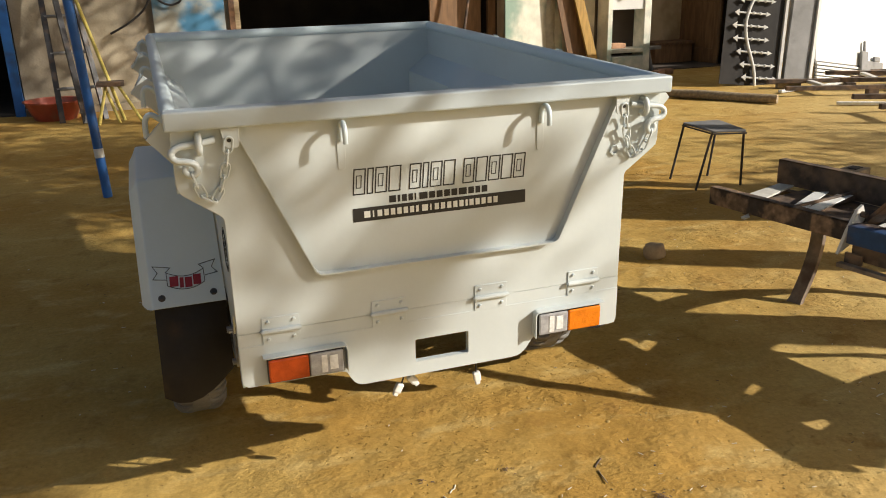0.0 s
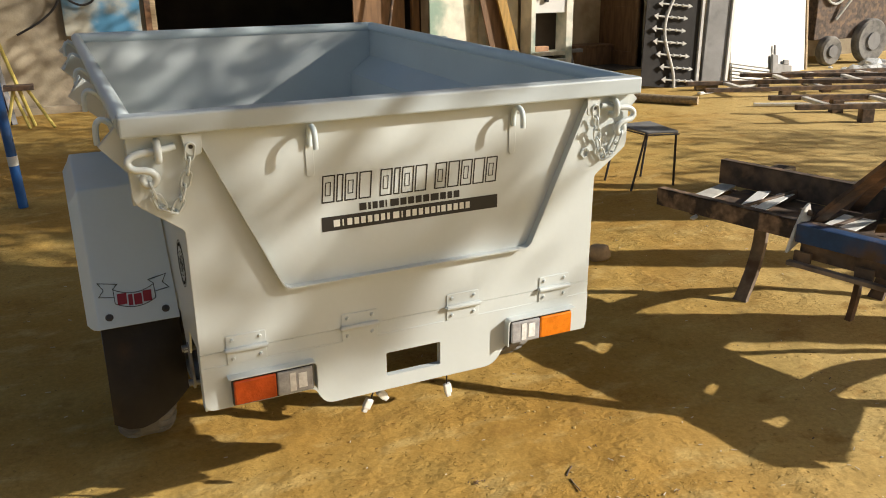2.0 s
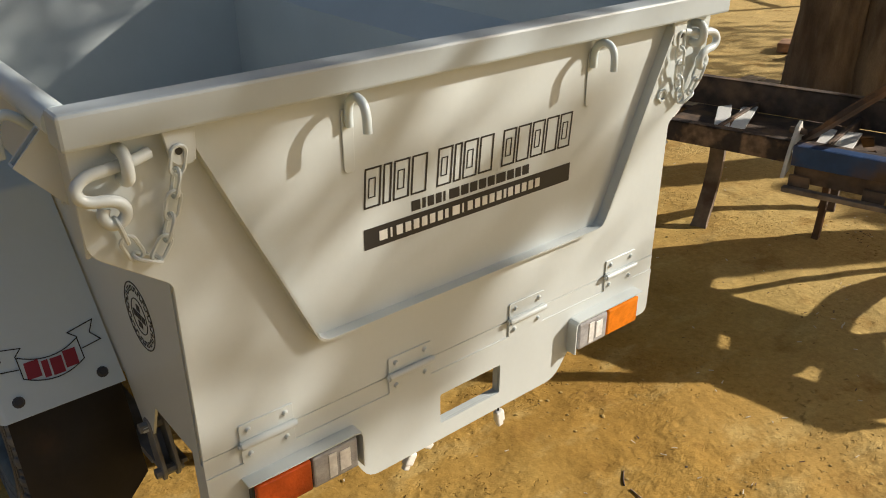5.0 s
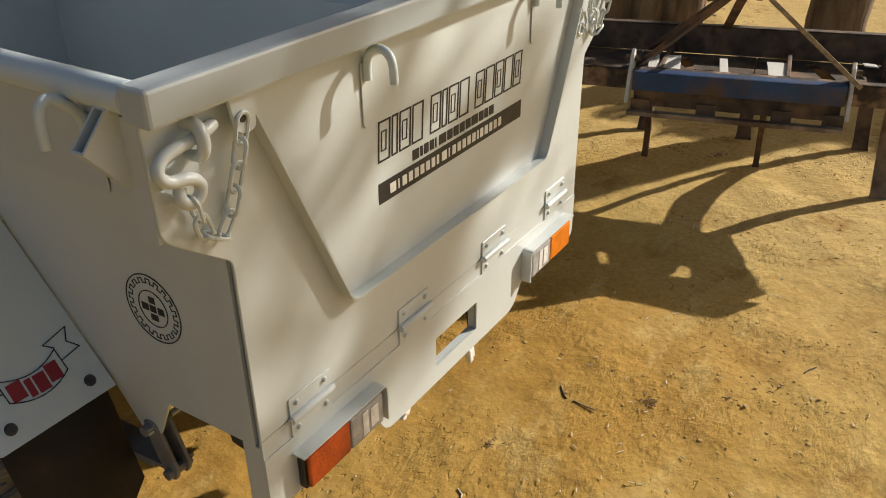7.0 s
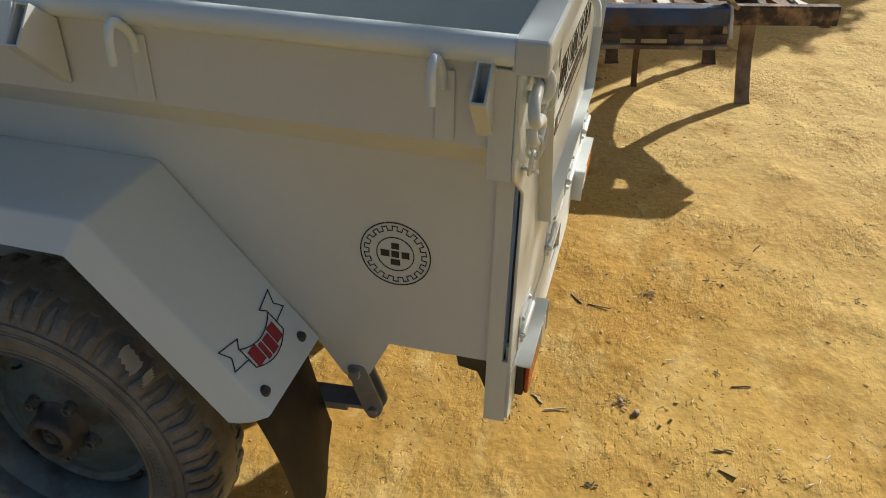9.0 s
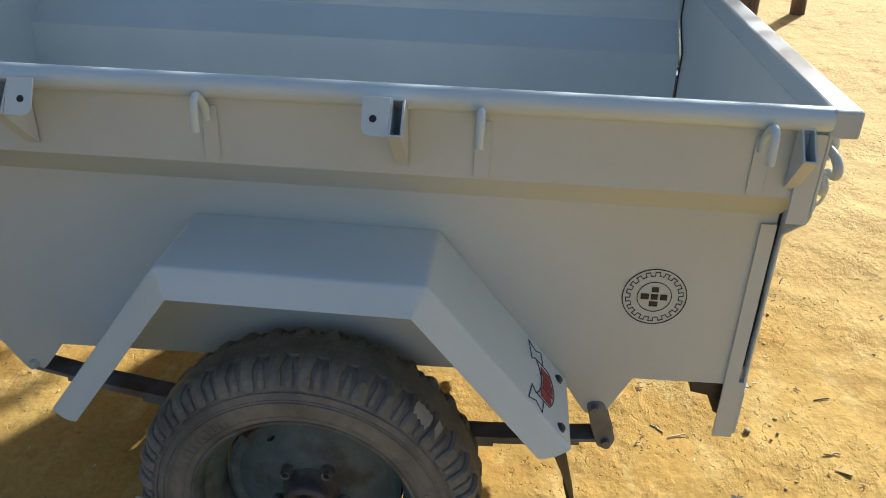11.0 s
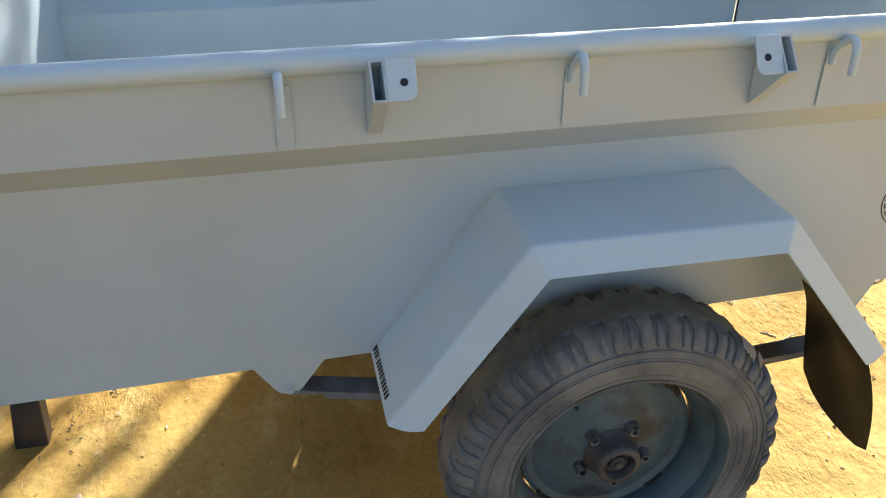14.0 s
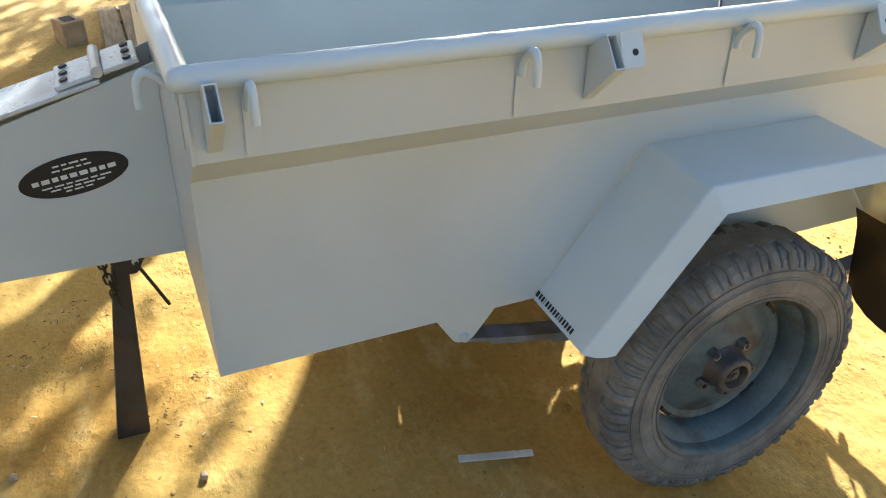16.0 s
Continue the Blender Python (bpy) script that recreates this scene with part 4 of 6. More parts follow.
    sweep(bm, [(0.128, 0.052, 0.0), (0.131, 0.053, 0.012), (0.136, 0.055, 0.018)], 0.0036, n=8)
    part("valve_stem", bm, INK, rim, smooth=True)
    bm = bmesh.new()
    lathe(bm, [(0.0, 0.048), (0.030, 0.048), (0.031, 0.063), (0.033, 0.069), (0.041, 0.069), (0.045, 0.066), (0.048, 0.058), (0.050, 0.036), (0.057, 0.028), (0.061, 0.020), (0.0, 0.020)], 32)
    hub = part("wheel_hub", bm, HUB, w, "greasy dark hub", smooth=True)
    bm = bmesh.new()
    rod(bm, (0, 0, 0.046), (0, 0, 0.061), 0.019, n=6, bevel=0.002)
    rod(bm, (0, 0, 0.060), (0, 0, 0.066), 0.009, 0.008, n=10)
    part("axle_nut", bm, HUB, hub)
    for k in range(5):
        a = 2 * math.pi * k / 5 + 0.5
        c = pose(0.071 * math.cos(a), 0.071 * math.sin(a), 0.0)
        bm = bmesh.new()
        lathe(bm, [(0.0, 0.030), (0.0062, 0.030), (0.0066, 0.043), (0.0100, 0.0435), (0.0112, 0.041), (0.0114, 0.034), (0.0138, 0.029), (0.0142, 0.021), (0.0, 0.021)], 14, c)
        part("wheel_nut", bm, NUT, hub, "worn sleeve-shaped wheel nut", smooth=True)


wheel(-1)
wheel(1)
bm = bmesh.new()
box(bm, (-0.60, AXLE_Y - 0.025, AXLE_Z - 0.025), (0.60, AXLE_Y + 0.025, AXLE_Z + 0.025), bevel=0.004)
part("axle", bm, DARK_STEEL, trailer)
for s in (-1, 1):
    def spring_z(y):
        t = (y - 0.246) / (1.467 - 0.246)
        return 0.425 + (0.497 - 0.425) * t - 0.055 * 4 * t * (1 - t)
    bm = bmesh.new()
    for leaf, (y0, y1) in enumerate(((0.246, 1.467), (0.30, 1.40), (0.48, 1.24), (0.6, 1.1))):
        line = [(y0 + (y1 - y0) * k / 16, spring_z(y0 + (y1 - y0) * k / 16) - 0.0085 * leaf) for k in range(17)]
        strip(bm, line, -0.008, s * 0.515 - 0.025, s * 0.515 + 0.025, Matrix(((0, 0, 1, 0), (1, 0, 0, 0), (0, 1, 0, 0), (0, 0, 0, 1))))
    spring = part("leaf_spring", bm, SPRING, trailer, "grey steel leaf spring")
    bm = bmesh.new()
    for dy in (-0.03, 0.03):
        sweep(bm, [(s * 0.515 - 0.03, AXLE_Y + dy, 0.42), (s * 0.515 - 0.03, AXLE_Y + dy, 0.31), (s * 0.515 + 0.03, AXLE_Y + dy, 0.31), (s * 0.515 + 0.03, AXLE_Y + dy, 0.42)], 0.006, n=6)
    part("spring_clip", bm, DARK_STEEL, spring)
    # hanger plates below the sides
    for y0, ym, y1, zt in ((1.57, 1.467, 1.352, 0.490), (0.385, 0.278, 0.195, 0.488)):
        bm = bmesh.new()
        out = rounded([(y0, 0.62), (y1, 0.62), (ym - 0.018, zt), (ym + 0.018, zt)], [0, 0, 0.014, 0.014], 3)
        prism(bm, out, 0.005, Matrix.Translation((s * HALF + (0.0057 if s < 0 else -0.0007), 0, 0)) @ SIDE)
        hanger = part("spring_hanger", bm, PAINT, trailer)
        bm = bmesh.new()
        rod(bm, (s * 0.53, ym, zt + 0.016), (s * 0.552, ym, zt + 0.016), 0.0105, n=6, bevel=0.001)
        rod(bm, (s * 0.48, ym, zt + 0.016), (s * 0.555, ym, zt + 0.016), 0.006, n=10)
        part("hanger_bolt", bm, PAINT, hanger)
    bm = bmesh.new()
    for xx in (s * 0.538 + 0.0035, s * 0.512 + 0.0035):
        prism(bm, rounded([(0.297, 0.518), (0.262, 0.524), (0.226, 0.425), (0.238, 0.400), (0.262, 0.403), (0.280, 0.455)], 0.014, 4), 0.007, Matrix.Translation((xx, 0, 0)) @ SIDE, 0.001)
    rod(bm, (s * 0.50, 0.246, 0.418), (s * 0.552, 0.246, 0.418), 0.010, n=8)
    rod(bm, (s * 0.50, 0.278, 0.506), (s * 0.556, 0.278, 0.506), 0.010, n=8)
    part("spring_shackle", bm, SPRING, trailer)

# rear cross member behind the lamps
bm = bmesh.new()
box(bm, (-0.50, 0.012, 0.535), (0.50, 0.052, 0.590), bevel=0.003)
part("rear_crossmember", bm, DARK_STEEL, trailer)
for s in (-1, 1):
    bm = bmesh.new()
    prism(bm, [(0.010, 0.578), (0.096, 0.578), (0.090, 0.552), (0.056, 0.546), (0.038, 0.506), (0.010, 0.492)], 0.03, Matrix.Translation((s * 0.51 + 0.015, 0, 0)) @ SIDE, 0.002)
    part("member_bracket", bm, DARK_STEEL, trailer)

# ---- drawbar ----
bm = bmesh.new()
YZX = Matrix(((0, 0, 1, 0), (1, 0, 0, 0), (0, 1, 0, 0), (0, 0, 0, 1)))
prof = [(LENGTH + 0.004, 0.592), (LENGTH + 0.004, 1.032), (2.30, 0.930), (2.95, 0.77), (2.95, 0.63), (2.4, 0.595)]
for x in (-0.125, 0.012):
    prism(bm, prof, 0.006, Matrix.Translation((x, 0, 0)) @ YZX, 0.001)
drawbar = part("drawbar_plate", bm, PAINT, trailer, "deep grey drawbar side plates")
bm = bmesh.new()
a, b = Vector((0, LENGTH + 0.05, 1.018)), Vector((0, 2.95, 0.773))
d = (b - a).normalized()
M = Matrix((Vector((1, 0, 0)), d, Vector((1, 0, 0)).cross(d))).transposed().to_4x4()
M.translation = a
L = (b - a).length
box(bm, (-0.134, 0.062, 0.0), (0.024, L, 0.009), M, 0.002)
bar_top = part("drawbar_flat", bm, GALV, drawbar, "shiny flat bar on the drawbar edge")
for v0, v1 in ((-0.022, 0.050), (0.070, 0.145)):
    bm = bmesh.new()
    box(bm, (-0.124, v0, 0.010), (0.008, v1, 0.020), M, 0.003)
    plate = part("hinge_block", bm, GALV, drawbar)
    for k in range(3):
        for e in ((v0 + 0.02,) if v0 < 0 else (v1 - 0.02,)):
            bm = bmesh.new()
            rod(bm, M @ Vector((-0.100 + 0.042 * k, e, 0.019)), M @ Vector((-0.100 + 0.042 * k, e, 0.0245)), 0.0085, n=6)
            part("block_bolt", bm, DARK_STEEL, drawbar)
bm = bmesh.new()
rod(bm, M @ Vector((-0.128, 0.060, 0.022)), M @ Vector((0.022, 0.060, 0.022)), 0.0115, n=12)
part("hinge_pin", bm, GALV, drawbar, smooth=True)
bm = bmesh.new()
rod(bm, M @ Vector((-0.06, 0.27, 0.009)), M @ Vector((-0.06, 0.27, 0.016)), 0.008, n=6)
part("bar_bolt", bm, DARK_STEEL, drawbar)
# oval sticker on the plate that faces the camera's side
bm = bmesh.new()
OV = Matrix.Translation((-0.1252, 2.165, 0.816)) @ SIDE @ pose(0, 0, 0, 0, 0, -8)
prism(bm, [(0.108 * math.cos(t), 0.044 * math.sin(t)) for t in (2 * math.pi * k / 40 for k in range(40))], 0.0012, OV)
oval = part("oval_sticker", bm, INK, drawbar, "black oval sticker with pale unreadable lettering")
o2 = Matrix.Translation((-0.0012, 0, 0)) @ OV
for v, h, words in ((0.026, 0.0035, (0.012, 0.018, 0.010, 0.012)), (0.016, 0.0032, (0.014, 0.010, 0.022, 0.016)), (-0.004, 0.0095, (0.016, 0.012, 0.013, 0.016, 0.014, 0.013, 0.012, 0.016, 0.013)),
                    (-0.016, 0.0032, (0.022, 0.014, 0.026, 0.012, 0.018, 0.02)), (-0.024, 0.0032, (0.016, 0.022, 0.012, 0.018, 0.02)), (-0.032, 0.0032, (0.014, 0.018, 0.012))):
    tot = sum(words) + 0.005 * (len(words) - 1)
    u = -tot / 2
    for w in words:
        bm = bmesh.new()
        bar(bm, u, v, u + w, v + h, o2)
        part("sticker_bar", bm, WHITE_INK, drawbar)
        u += w + 0.005
# rings for the tow eye end
bm = bmesh.new()
sweep(bm, [(0.045 * math.cos(t), 3.0 + 0.045 * math.sin(t), 0.73) for t in (2 * math.pi * k / 20 for k in range(20))], 0.014, n=8, closed=True)
part("tow_eye", bm, DARK_STEEL, drawbar, smooth=True)
# prop stand
TI = TRAILER.inverted()


def to_local(p):
    return TI @ Vector(p)


foot = to_local((0.815, 4.125, 0.0))
top = to_local((0.815, 4.030, 0.70))
bm = bmesh.new()
d = (foot - top)
for k, (w0, w1, t) in enumerate(((0.013, 0.043, 0.0),)):
    A = [top + Vector((x, y, 0.0)) for x, y in ((-0.02, -w0), (0.02, -w0), (0.02, w0), (-0.02, w0))]
    B = [foot + Vector((x, y, 0.0)) for x, y in ((-0.03, -w1), (0.03, -w1), (0.03, w1), (-0.03, w1))]
    va, vb = [bm.verts.new(p) for p in A], [bm.verts.new(p) for p in B]
    for j in range(4):
        bm.faces.new((va[j], va[(j + 1) % 4], vb[(j + 1) % 4], vb[j]))
    bm.faces.new(va)
    bm.faces.new(vb[::-1])
bmesh.ops.bevel(bm, geom=bm.edges[:], offset=0.003, segments=1, affect="EDGES")
stand = part("prop_stand", bm, DARK_STEEL, trailer, "black tapered prop stand")
bm = bmesh.new()
y0, z0 = top.y, top.z
prism(bm, rounded([(y0 - 0.066, z0 - 0.03), (y0 - 0.066, z0 - 0.10), (y0 - 0.022, z0 - 0.185), (y0 + 0.018, z0 - 0.185), (y0 + 0.05, z0 - 0.12), (y0 + 0.05, z0 - 0.03)], 0.008, 2), 0.008, Matrix.Translation((top.x - 0.022, 0, 0)) @ SIDE, 0.001)
bracket = part("stand_bracket", bm, DARK_STEEL, stand)
# white discs on the solid bracket, coloured for light showing through its holes
for dy, dz in ((-0.050, -0.105), (-0.020, -0.150)):
    bm = bmesh.new()
    rod(bm, (top.x - 0.034, y0 + dy, z0 + dz), (top.x - 0.0305, y0 + dy, z0 + dz), 0.0085, n=12)
    part("bracket_hole", bm, WHITE_INK, stand)
bm = bmesh.new()
rod(bm, (top.x - 0.036, y0 - 0.020, z0 - 0.150), (top.x - 0.06, y0 - 0.080, z0 - 0.275), 0.0045, n=8)
part("stand_pin", bm, DARK_STEEL, stand)
sc = new("stand_chain")
sc.parent = trailer
chain([(top.x - 0.03, y0 + 0.068, z0 - 0.06), (top.x - 0.035, y0 + 0.036, z0 - 0.265)], sc, DARK_STEEL, pitch=0.022, L=0.032, W=0.018, r=0.003)


# ---- ground ----
def spaced(a, b, lo, hi, step, grow=1.13):
    """Grid lines from lo to hi, close together between a and b and wider apart outside."""
    out = list(np.arange(a, b + 1e-6, step))
    d, x = step, a
    while x > lo:
        d *= grow
        x -= d
        out.insert(0, x)
    d, x = step, b
    while x < hi:
        d *= grow
        x += d
        out.append(x)
    return out


def ground_height(x, y):
    near = max(0.0, 1 - max(0, abs(x - 1.5) - 5) / 4) * max(0.0, 1 - max(0, abs(y - 3) - 6) / 4)
    v = Vector((x, y, 0))
    h = 0.010 * noise.noise(v * 1.1) + 0.007 * noise.noise(v * 4.3) + 0.004 * noise.noise(v * 10.0) + 0.003 * noise.noise(v * 24.0)
    rut = noise.noise(Vector((x * 2.2 + 9, y * 5.0, 3)))
    h -= 0.006 * max(0.0, rut - 0.15)
    return h * near


gx, gy = spaced(-0.6, 3.4, -900, 900, 0.026), spaced(0.0, 4.6, -900, 900, 0.026)
gv = [(x, y, ground_height(x, y)) for y in gy for x in gx]
nx = len(gx)
gf = [(j * nx + i, j * nx + i + 1, (j + 1) * nx + i + 1, (j + 1) * nx + i) for j in range(len(gy) - 1) for i in range(nx - 1)]
me = bpy.data.meshes.new("ground")
me.from_pydata(gv, [], gf)
me.materials.append(SOIL)
me.shade_smooth()
tagged(new("ground", me), "trodden yellow sandy soil of a yard", "ground", kind="structure")


def scatter(name, count, areas, size, material, label, category, seed, flat=0.6, patchy=False):
    """Small uneven lumps lying on the ground, one mesh of stuff."""
    rnd = random.Random(seed)
    verts, faces = [], []
    base = bmesh.new()
    bmesh.ops.create_icosphere(base, subdivisions=1, radius=1)
    bv, bf = [v.co.copy() for v in base.verts], [[v.index for v in f.verts] for f in base.faces]
    base.free()
    for _ in range(count):
        ax, ay, bx, by = rnd.choice(areas)
        x, y = rnd.uniform(ax, bx), rnd.uniform(ay, by)
        r = rnd.uniform(*size) * (0.5 + rnd.random() ** 3 * 1.6)
        if patchy and math.sin(4.1 * x + 1.7 * math.sin(3.3 * y)) * math.sin(3.7 * y + 1.3 * math.sin(2.9 * x)) < rnd.uniform(-0.4, 0.9):
            continue
        e = Euler((rnd.random() * 6, rnd.random() * 6, rnd.random() * 6)).to_matrix()
        sx, sy = rnd.uniform(0.6, 1.5), rnd.uniform(0.6, 1.3)
        o = len(verts)
        z = ground_height(x, y) + r * flat * 0.35
        for v in bv:
            q = e @ Vector((v.x * sx, v.y * sy, v.z)) * r * rnd.uniform(0.8, 1.15)
            verts.append((x + q.x, y + q.y, z + q.z * flat))
        faces += [[o + i for i in f] for f in bf]
    m2 = bpy.data.meshes.new(name)
    m2.from_pydata(verts, [], faces)
    m2.materials.append(material)
    return tagged(new(name, m2), label, category, kind="stuff")


scatter("soil_clods", 11000, [(-0.6, 0.2, 3.6, 2.2), (-0.4, 2.6, 3.4, 5.0), (1.2, 0.2, 3.6, 2.4)], (0.0018, 0.0040), CLOD, "small dry crumbs of soil scattered on the yard", "soil", 3, 0.4, True)
scatter("dark_litter", 34, [(0.2, 0.3, 3.6, 1.9), (1.6, 1.6, 3.4, 3.2), (0.0, 3.6, 2.0, 5.0)], (0.0016, 0.0036), DARK_RUST, "dark bits of litter scattered on the soil", "litter", 5, 0.4)
scatter("pale_litter", 50, [(0.2, 0.3, 3.0, 1.9), (0.0, 3.6, 2.0, 5.0)], (0.0016, 0.0042), CLOTH, "pale bits of paper and chips on the soil", "litter", 6, 0.35)


def lump(name, at, size, material, label, category, seed):
    bm = bmesh.new()
    bmesh.ops.create_icosphere(bm, subdivisions=3, radius=1)
    for v in bm.verts:
        k = 1 + 0.28 * noise.noise(v.co * 1.7 + Vector((seed, 0, 0))) + 0.08 * noise.noise(v.co * 5 + Vector((0, seed, 0)))
        c = v.co * k
        m = max(abs(c.x), abs(c.y), abs(c.z))
        v.co = Vector((c.x * size[0], c.y * size[1], c.z * size[2])) * (0.75 + 0.25 / max(0.5, m))
    bm.transform(Matrix.Translation((at[0], at[1], at[2] + size[2] * 0.72)))
    return tagged(part(name, bm, material, smooth=True), label, category)


lump("stone", (2.49, 3.50, 0), (0.060, 0.046, 0.050), STONE, "rough tan stone lying on the soil", "stone", 9)
for k, (x, y, r) in enumerate(((1.426, 1.463, 0.006), (0.56, 3.97, 0.013), (0.745, 4.43, 0.015), (0.775, 1.685, 0.010), (0.745, 1.624, 0.005), (0.774, 1.598, 0.005), (0.548, 1.636, 0.005), (0.812, 1.728, 0.006), (3.131, 2.03, 0.014))):
    lump("pebble", (x, y, -0.002), (r, r * 0.8, r * 0.7), STONE, "small pale pebble on the soil", "pebble", 4 + k)


def slivers(name, spots, size, material, label, category, seed):
    """Thin flat chips and straws lying flat, one mesh of stuff; spots are (x, y, spread, count)."""
    rnd = random.Random(seed)
    verts, faces = [], []
    for x0, y0, spread, count in spots:
        for _ in range(count):
            x, y = rnd.gauss(x0, spread), rnd.gauss(y0, spread)
            a, L, w = rnd.random() * 6.28, rnd.uniform(*size) / 2, rnd.uniform(0.0007, 0.0021)
            c, sn = math.cos(a), math.sin(a)
            z, tip = ground_height(x, y) + 0.003, rnd.uniform(-0.3, 0.5) * L
            o = len(verts)
            for du, dv, dz in ((-L, -w, 0), (L, -w * 0.6, tip), (L, w * 0.6, tip), (-L, w, 0)):
                for up in (0.0, 0.0015):
                    verts.append((x + c * du - sn * dv, y + sn * du + c * dv, z + max(0.0, dz) + up))
            for q in ((0, 2, 4, 6), (1, 7, 5, 3), (0, 1, 3, 2), (2, 3, 5, 4), (4, 5, 7, 6), (6, 7, 1, 0)):
                faces.append([o + i for i in q])
    m2 = bpy.data.meshes.new(name)
    m2.from_pydata(verts, [], faces)
    m2.materials.append(material)
    return tagged(new(name, m2), label, category, kind="stuff")


slivers("straw", [(1.2, 1.5, 0.7, 80), (0.75, 1.6, 0.3, 30), (2.4, 1.6, 0.5, 40), (3.1, 2.0, 0.3, 25), (0.6, 4.1, 0.5, 40), (0.0, 3.4, 0.4, 15), (3.0, 3.5, 0.6, 40)], (0.006, 0.018), CLOTH, "thin dry straw bits strewn on the soil", "straw", 21)
slivers("leaf_litter", [(0.804, 1.733, 0.012, 24), (0.823, 1.722, 0.008, 10), (1.329, 1.679, 0.013, 22), (0.628, 1.575, 0.02, 4), (0.619, 1.351, 0.02, 5), (0.504, 1.774, 0.010, 10), (0.954, 1.968, 0.015, 10), (0.699, 1.999, 0.012, 10), (1.44, 1.505, 0.006, 5), (0.997, 1.478, 0.006, 5), (1.437, 1.06, 0.010, 7), (1.458, 4.297, 0.05, 20), (1.253, 4.408, 0.03, 12), (0.966, 3.924, 0.012, 8), (0.828, 4.042, 0.05, 18), (3.12, 2.03, 0.03, 26), (3.11, 2.2, 0.03, 14), (0.62, 1.47, 0.03, 6), (1.4, 1.5, 0.6, 18), (0.6, 4.2, 0.5, 15), (2.7, 2.0, 0.4, 18), (1.56, 1.40, 0.02, 8)],
        (0.005, 0.015), DARK_RUST, "small dark dead leaf bits on the soil", "litter", 22)
rt = random.Random(8)
for k, (x, y, L, a, mt) in enumerate(((1.235, 1.90, 0.056, 50, DARK_RUST), (1.212, 1.83, 0.07, 80, PALE_WOOD), (0.769, 1.943, 0.04, 45, CLOTH), (0.738, 1.89, 0.058, 112, CLOTH), (0.698, 1.468, 0.05, -80, PALE_WOOD), (0.95, 1.42, 0.05, 100, DARK_RUST), (2.385, 1.909, 0.04, 20, CLOTH), (1.68, 1.35, 0.05, 150, DARK_RUST))):
    bm = bmesh.new()
    c, sn = math.cos(radians(a)), math.sin(radians(a))
    z = ground_height(x, y) + 0.003
    sweep(bm, [(x + c * L * (t - 0.5) + rt.uniform(-.004, .004), y + sn * L * (t - 0.5) + rt.uniform(-.004, .004), z) for t in (0, .3, .6, 1)], 0.0022, n=6)
    tagged(part("twig", bm, mt), "short dry twig lying on the soil", "twig", "twigs")
bm = bmesh.new()
box(bm, (-0.022, -0.014, 0.0), (0.022, 0.014, 0.002), pose(0.633, 1.458, ground_height(0.633, 1.458) + 0.003, 4, 2, 65), 0.0004)
tagged(part("paper_scrap", bm, CLOD), "small flat tan scrap lying on the soil", "scrap")
bm = bmesh.new()
box(bm, (-0.10, -0.011, 0.0), (0.10, 0.011, 0.006), pose(0.322, 3.243, ground_height(0.322, 3.243) + 0.002, 0, 0, 73.5), 0.001)
tagged(part("flat_bar_offcut", bm, GALV), "short bright flat bar offcut on the soil", "metal offcut")

# ---- stool ----
stool = thing("stool", "plain black iron stool with four thin legs", "stool")
SC = [(3.575, 4.943), (3.543, 4.593), (3.906, 4.581), (3.865, 4.90)]
cx, cy = sum(p[0] for p in SC) / 4, sum(p[1] for p in SC) / 4
topc = [(3.63, 4.915), (3.615, 4.549), (3.837, 4.481), (3.924, 4.90)]
bm = bmesh.new()
prism(bm, rounded(topc, 0.015, 3), 0.014, pose(0, 0, 0.402), 0.003)
part("seat", bm, GREY_SHEET, stool, "dark flat sheet seat")
for (x0, y0), (x1, y1) in zip(SC, topc):
    bm = bmesh.new()
    rod(bm, (x0, y0, 0.0), (cx + (x1 - cx) * 0.93, cy + (y1 - cy) * 0.93, 0.403), 0.0085, n=8)
    part("leg", bm, DARK_STEEL, stool)
bm = bmesh.new()
for i in range(4):
    a, b = topc[i], topc[(i + 1) % 4]
    rod(bm, (a[0], a[1], 0.394), (b[0], b[1], 0.394), 0.006, n=6)
part("seat_frame", bm, DARK_STEEL, stool)

# ---- cultivator frame ----
cult = thing("cultivator", "rusty iron tractor cultivator frame with worn blue bar", "farm implement")
F0, F1 = Vector((2.366, 2.918, 0)), Vector((2.735, 1.05, 0))
along = (F1 - F0).normalized()
across = Vector((-along.y, along.x, 0))
if across.x < 0:
    across = -across
CM = Matrix((along, across, Vector((0, 0, 1)))).transposed().to_4x4()
CM.translation = F0
LEN = (F1 - F0).length


def cpart(name, lo, hi, material, label="", bevel=0.003, m=None):
    bm = bmesh.new()
    box(bm, lo, hi, CM @ (m or Matrix()), bevel)
    return part(name, bm, material, cult, label)


def angle_bar(name, u0, u1, v, z, material, h=0.07, w=0.05, face=1, label=""):
    bm = bmesh.new()
    box(bm, (u0, v, z - h), (u1, v + 0.008, z), CM, 0.002)
    box(bm, (u0, min(v, v + face * w), z - 0.008), (u1, max(v, v + face * w), z), CM, 0.002)
    return part(name, bm, material, cult, label)


DECK = 0.485
angle_bar("front_bar", -0.02, LEN - 0.02, 0.02, 0.53, BAR_RUST, 0.078, 0.045, label="rusty angle-iron front bar")
angle_bar("back_bar", -0.01, 1.76, 0.462, 0.60, DARK_RUST, 0.115, 0.045, label="deep dark rusty back bar")
cpart("back_rail", (0.02, 0.405, 0.425), (1.66, 0.455, 0.472), DARK_RUST)
cpart("middle_bar", (0.0, 0.222, 0.43), (1.72, 0.262, 0.468), DARK_RUST)
bm = bmesh.new()
box(bm, (0.70, -0.045, 0.468), (1.43, -0.039, 0.538), CM, 0.002)
box(bm, (0.70, -0.038, 0.530), (1.43, 0.012, 0.538), CM, 0.002)
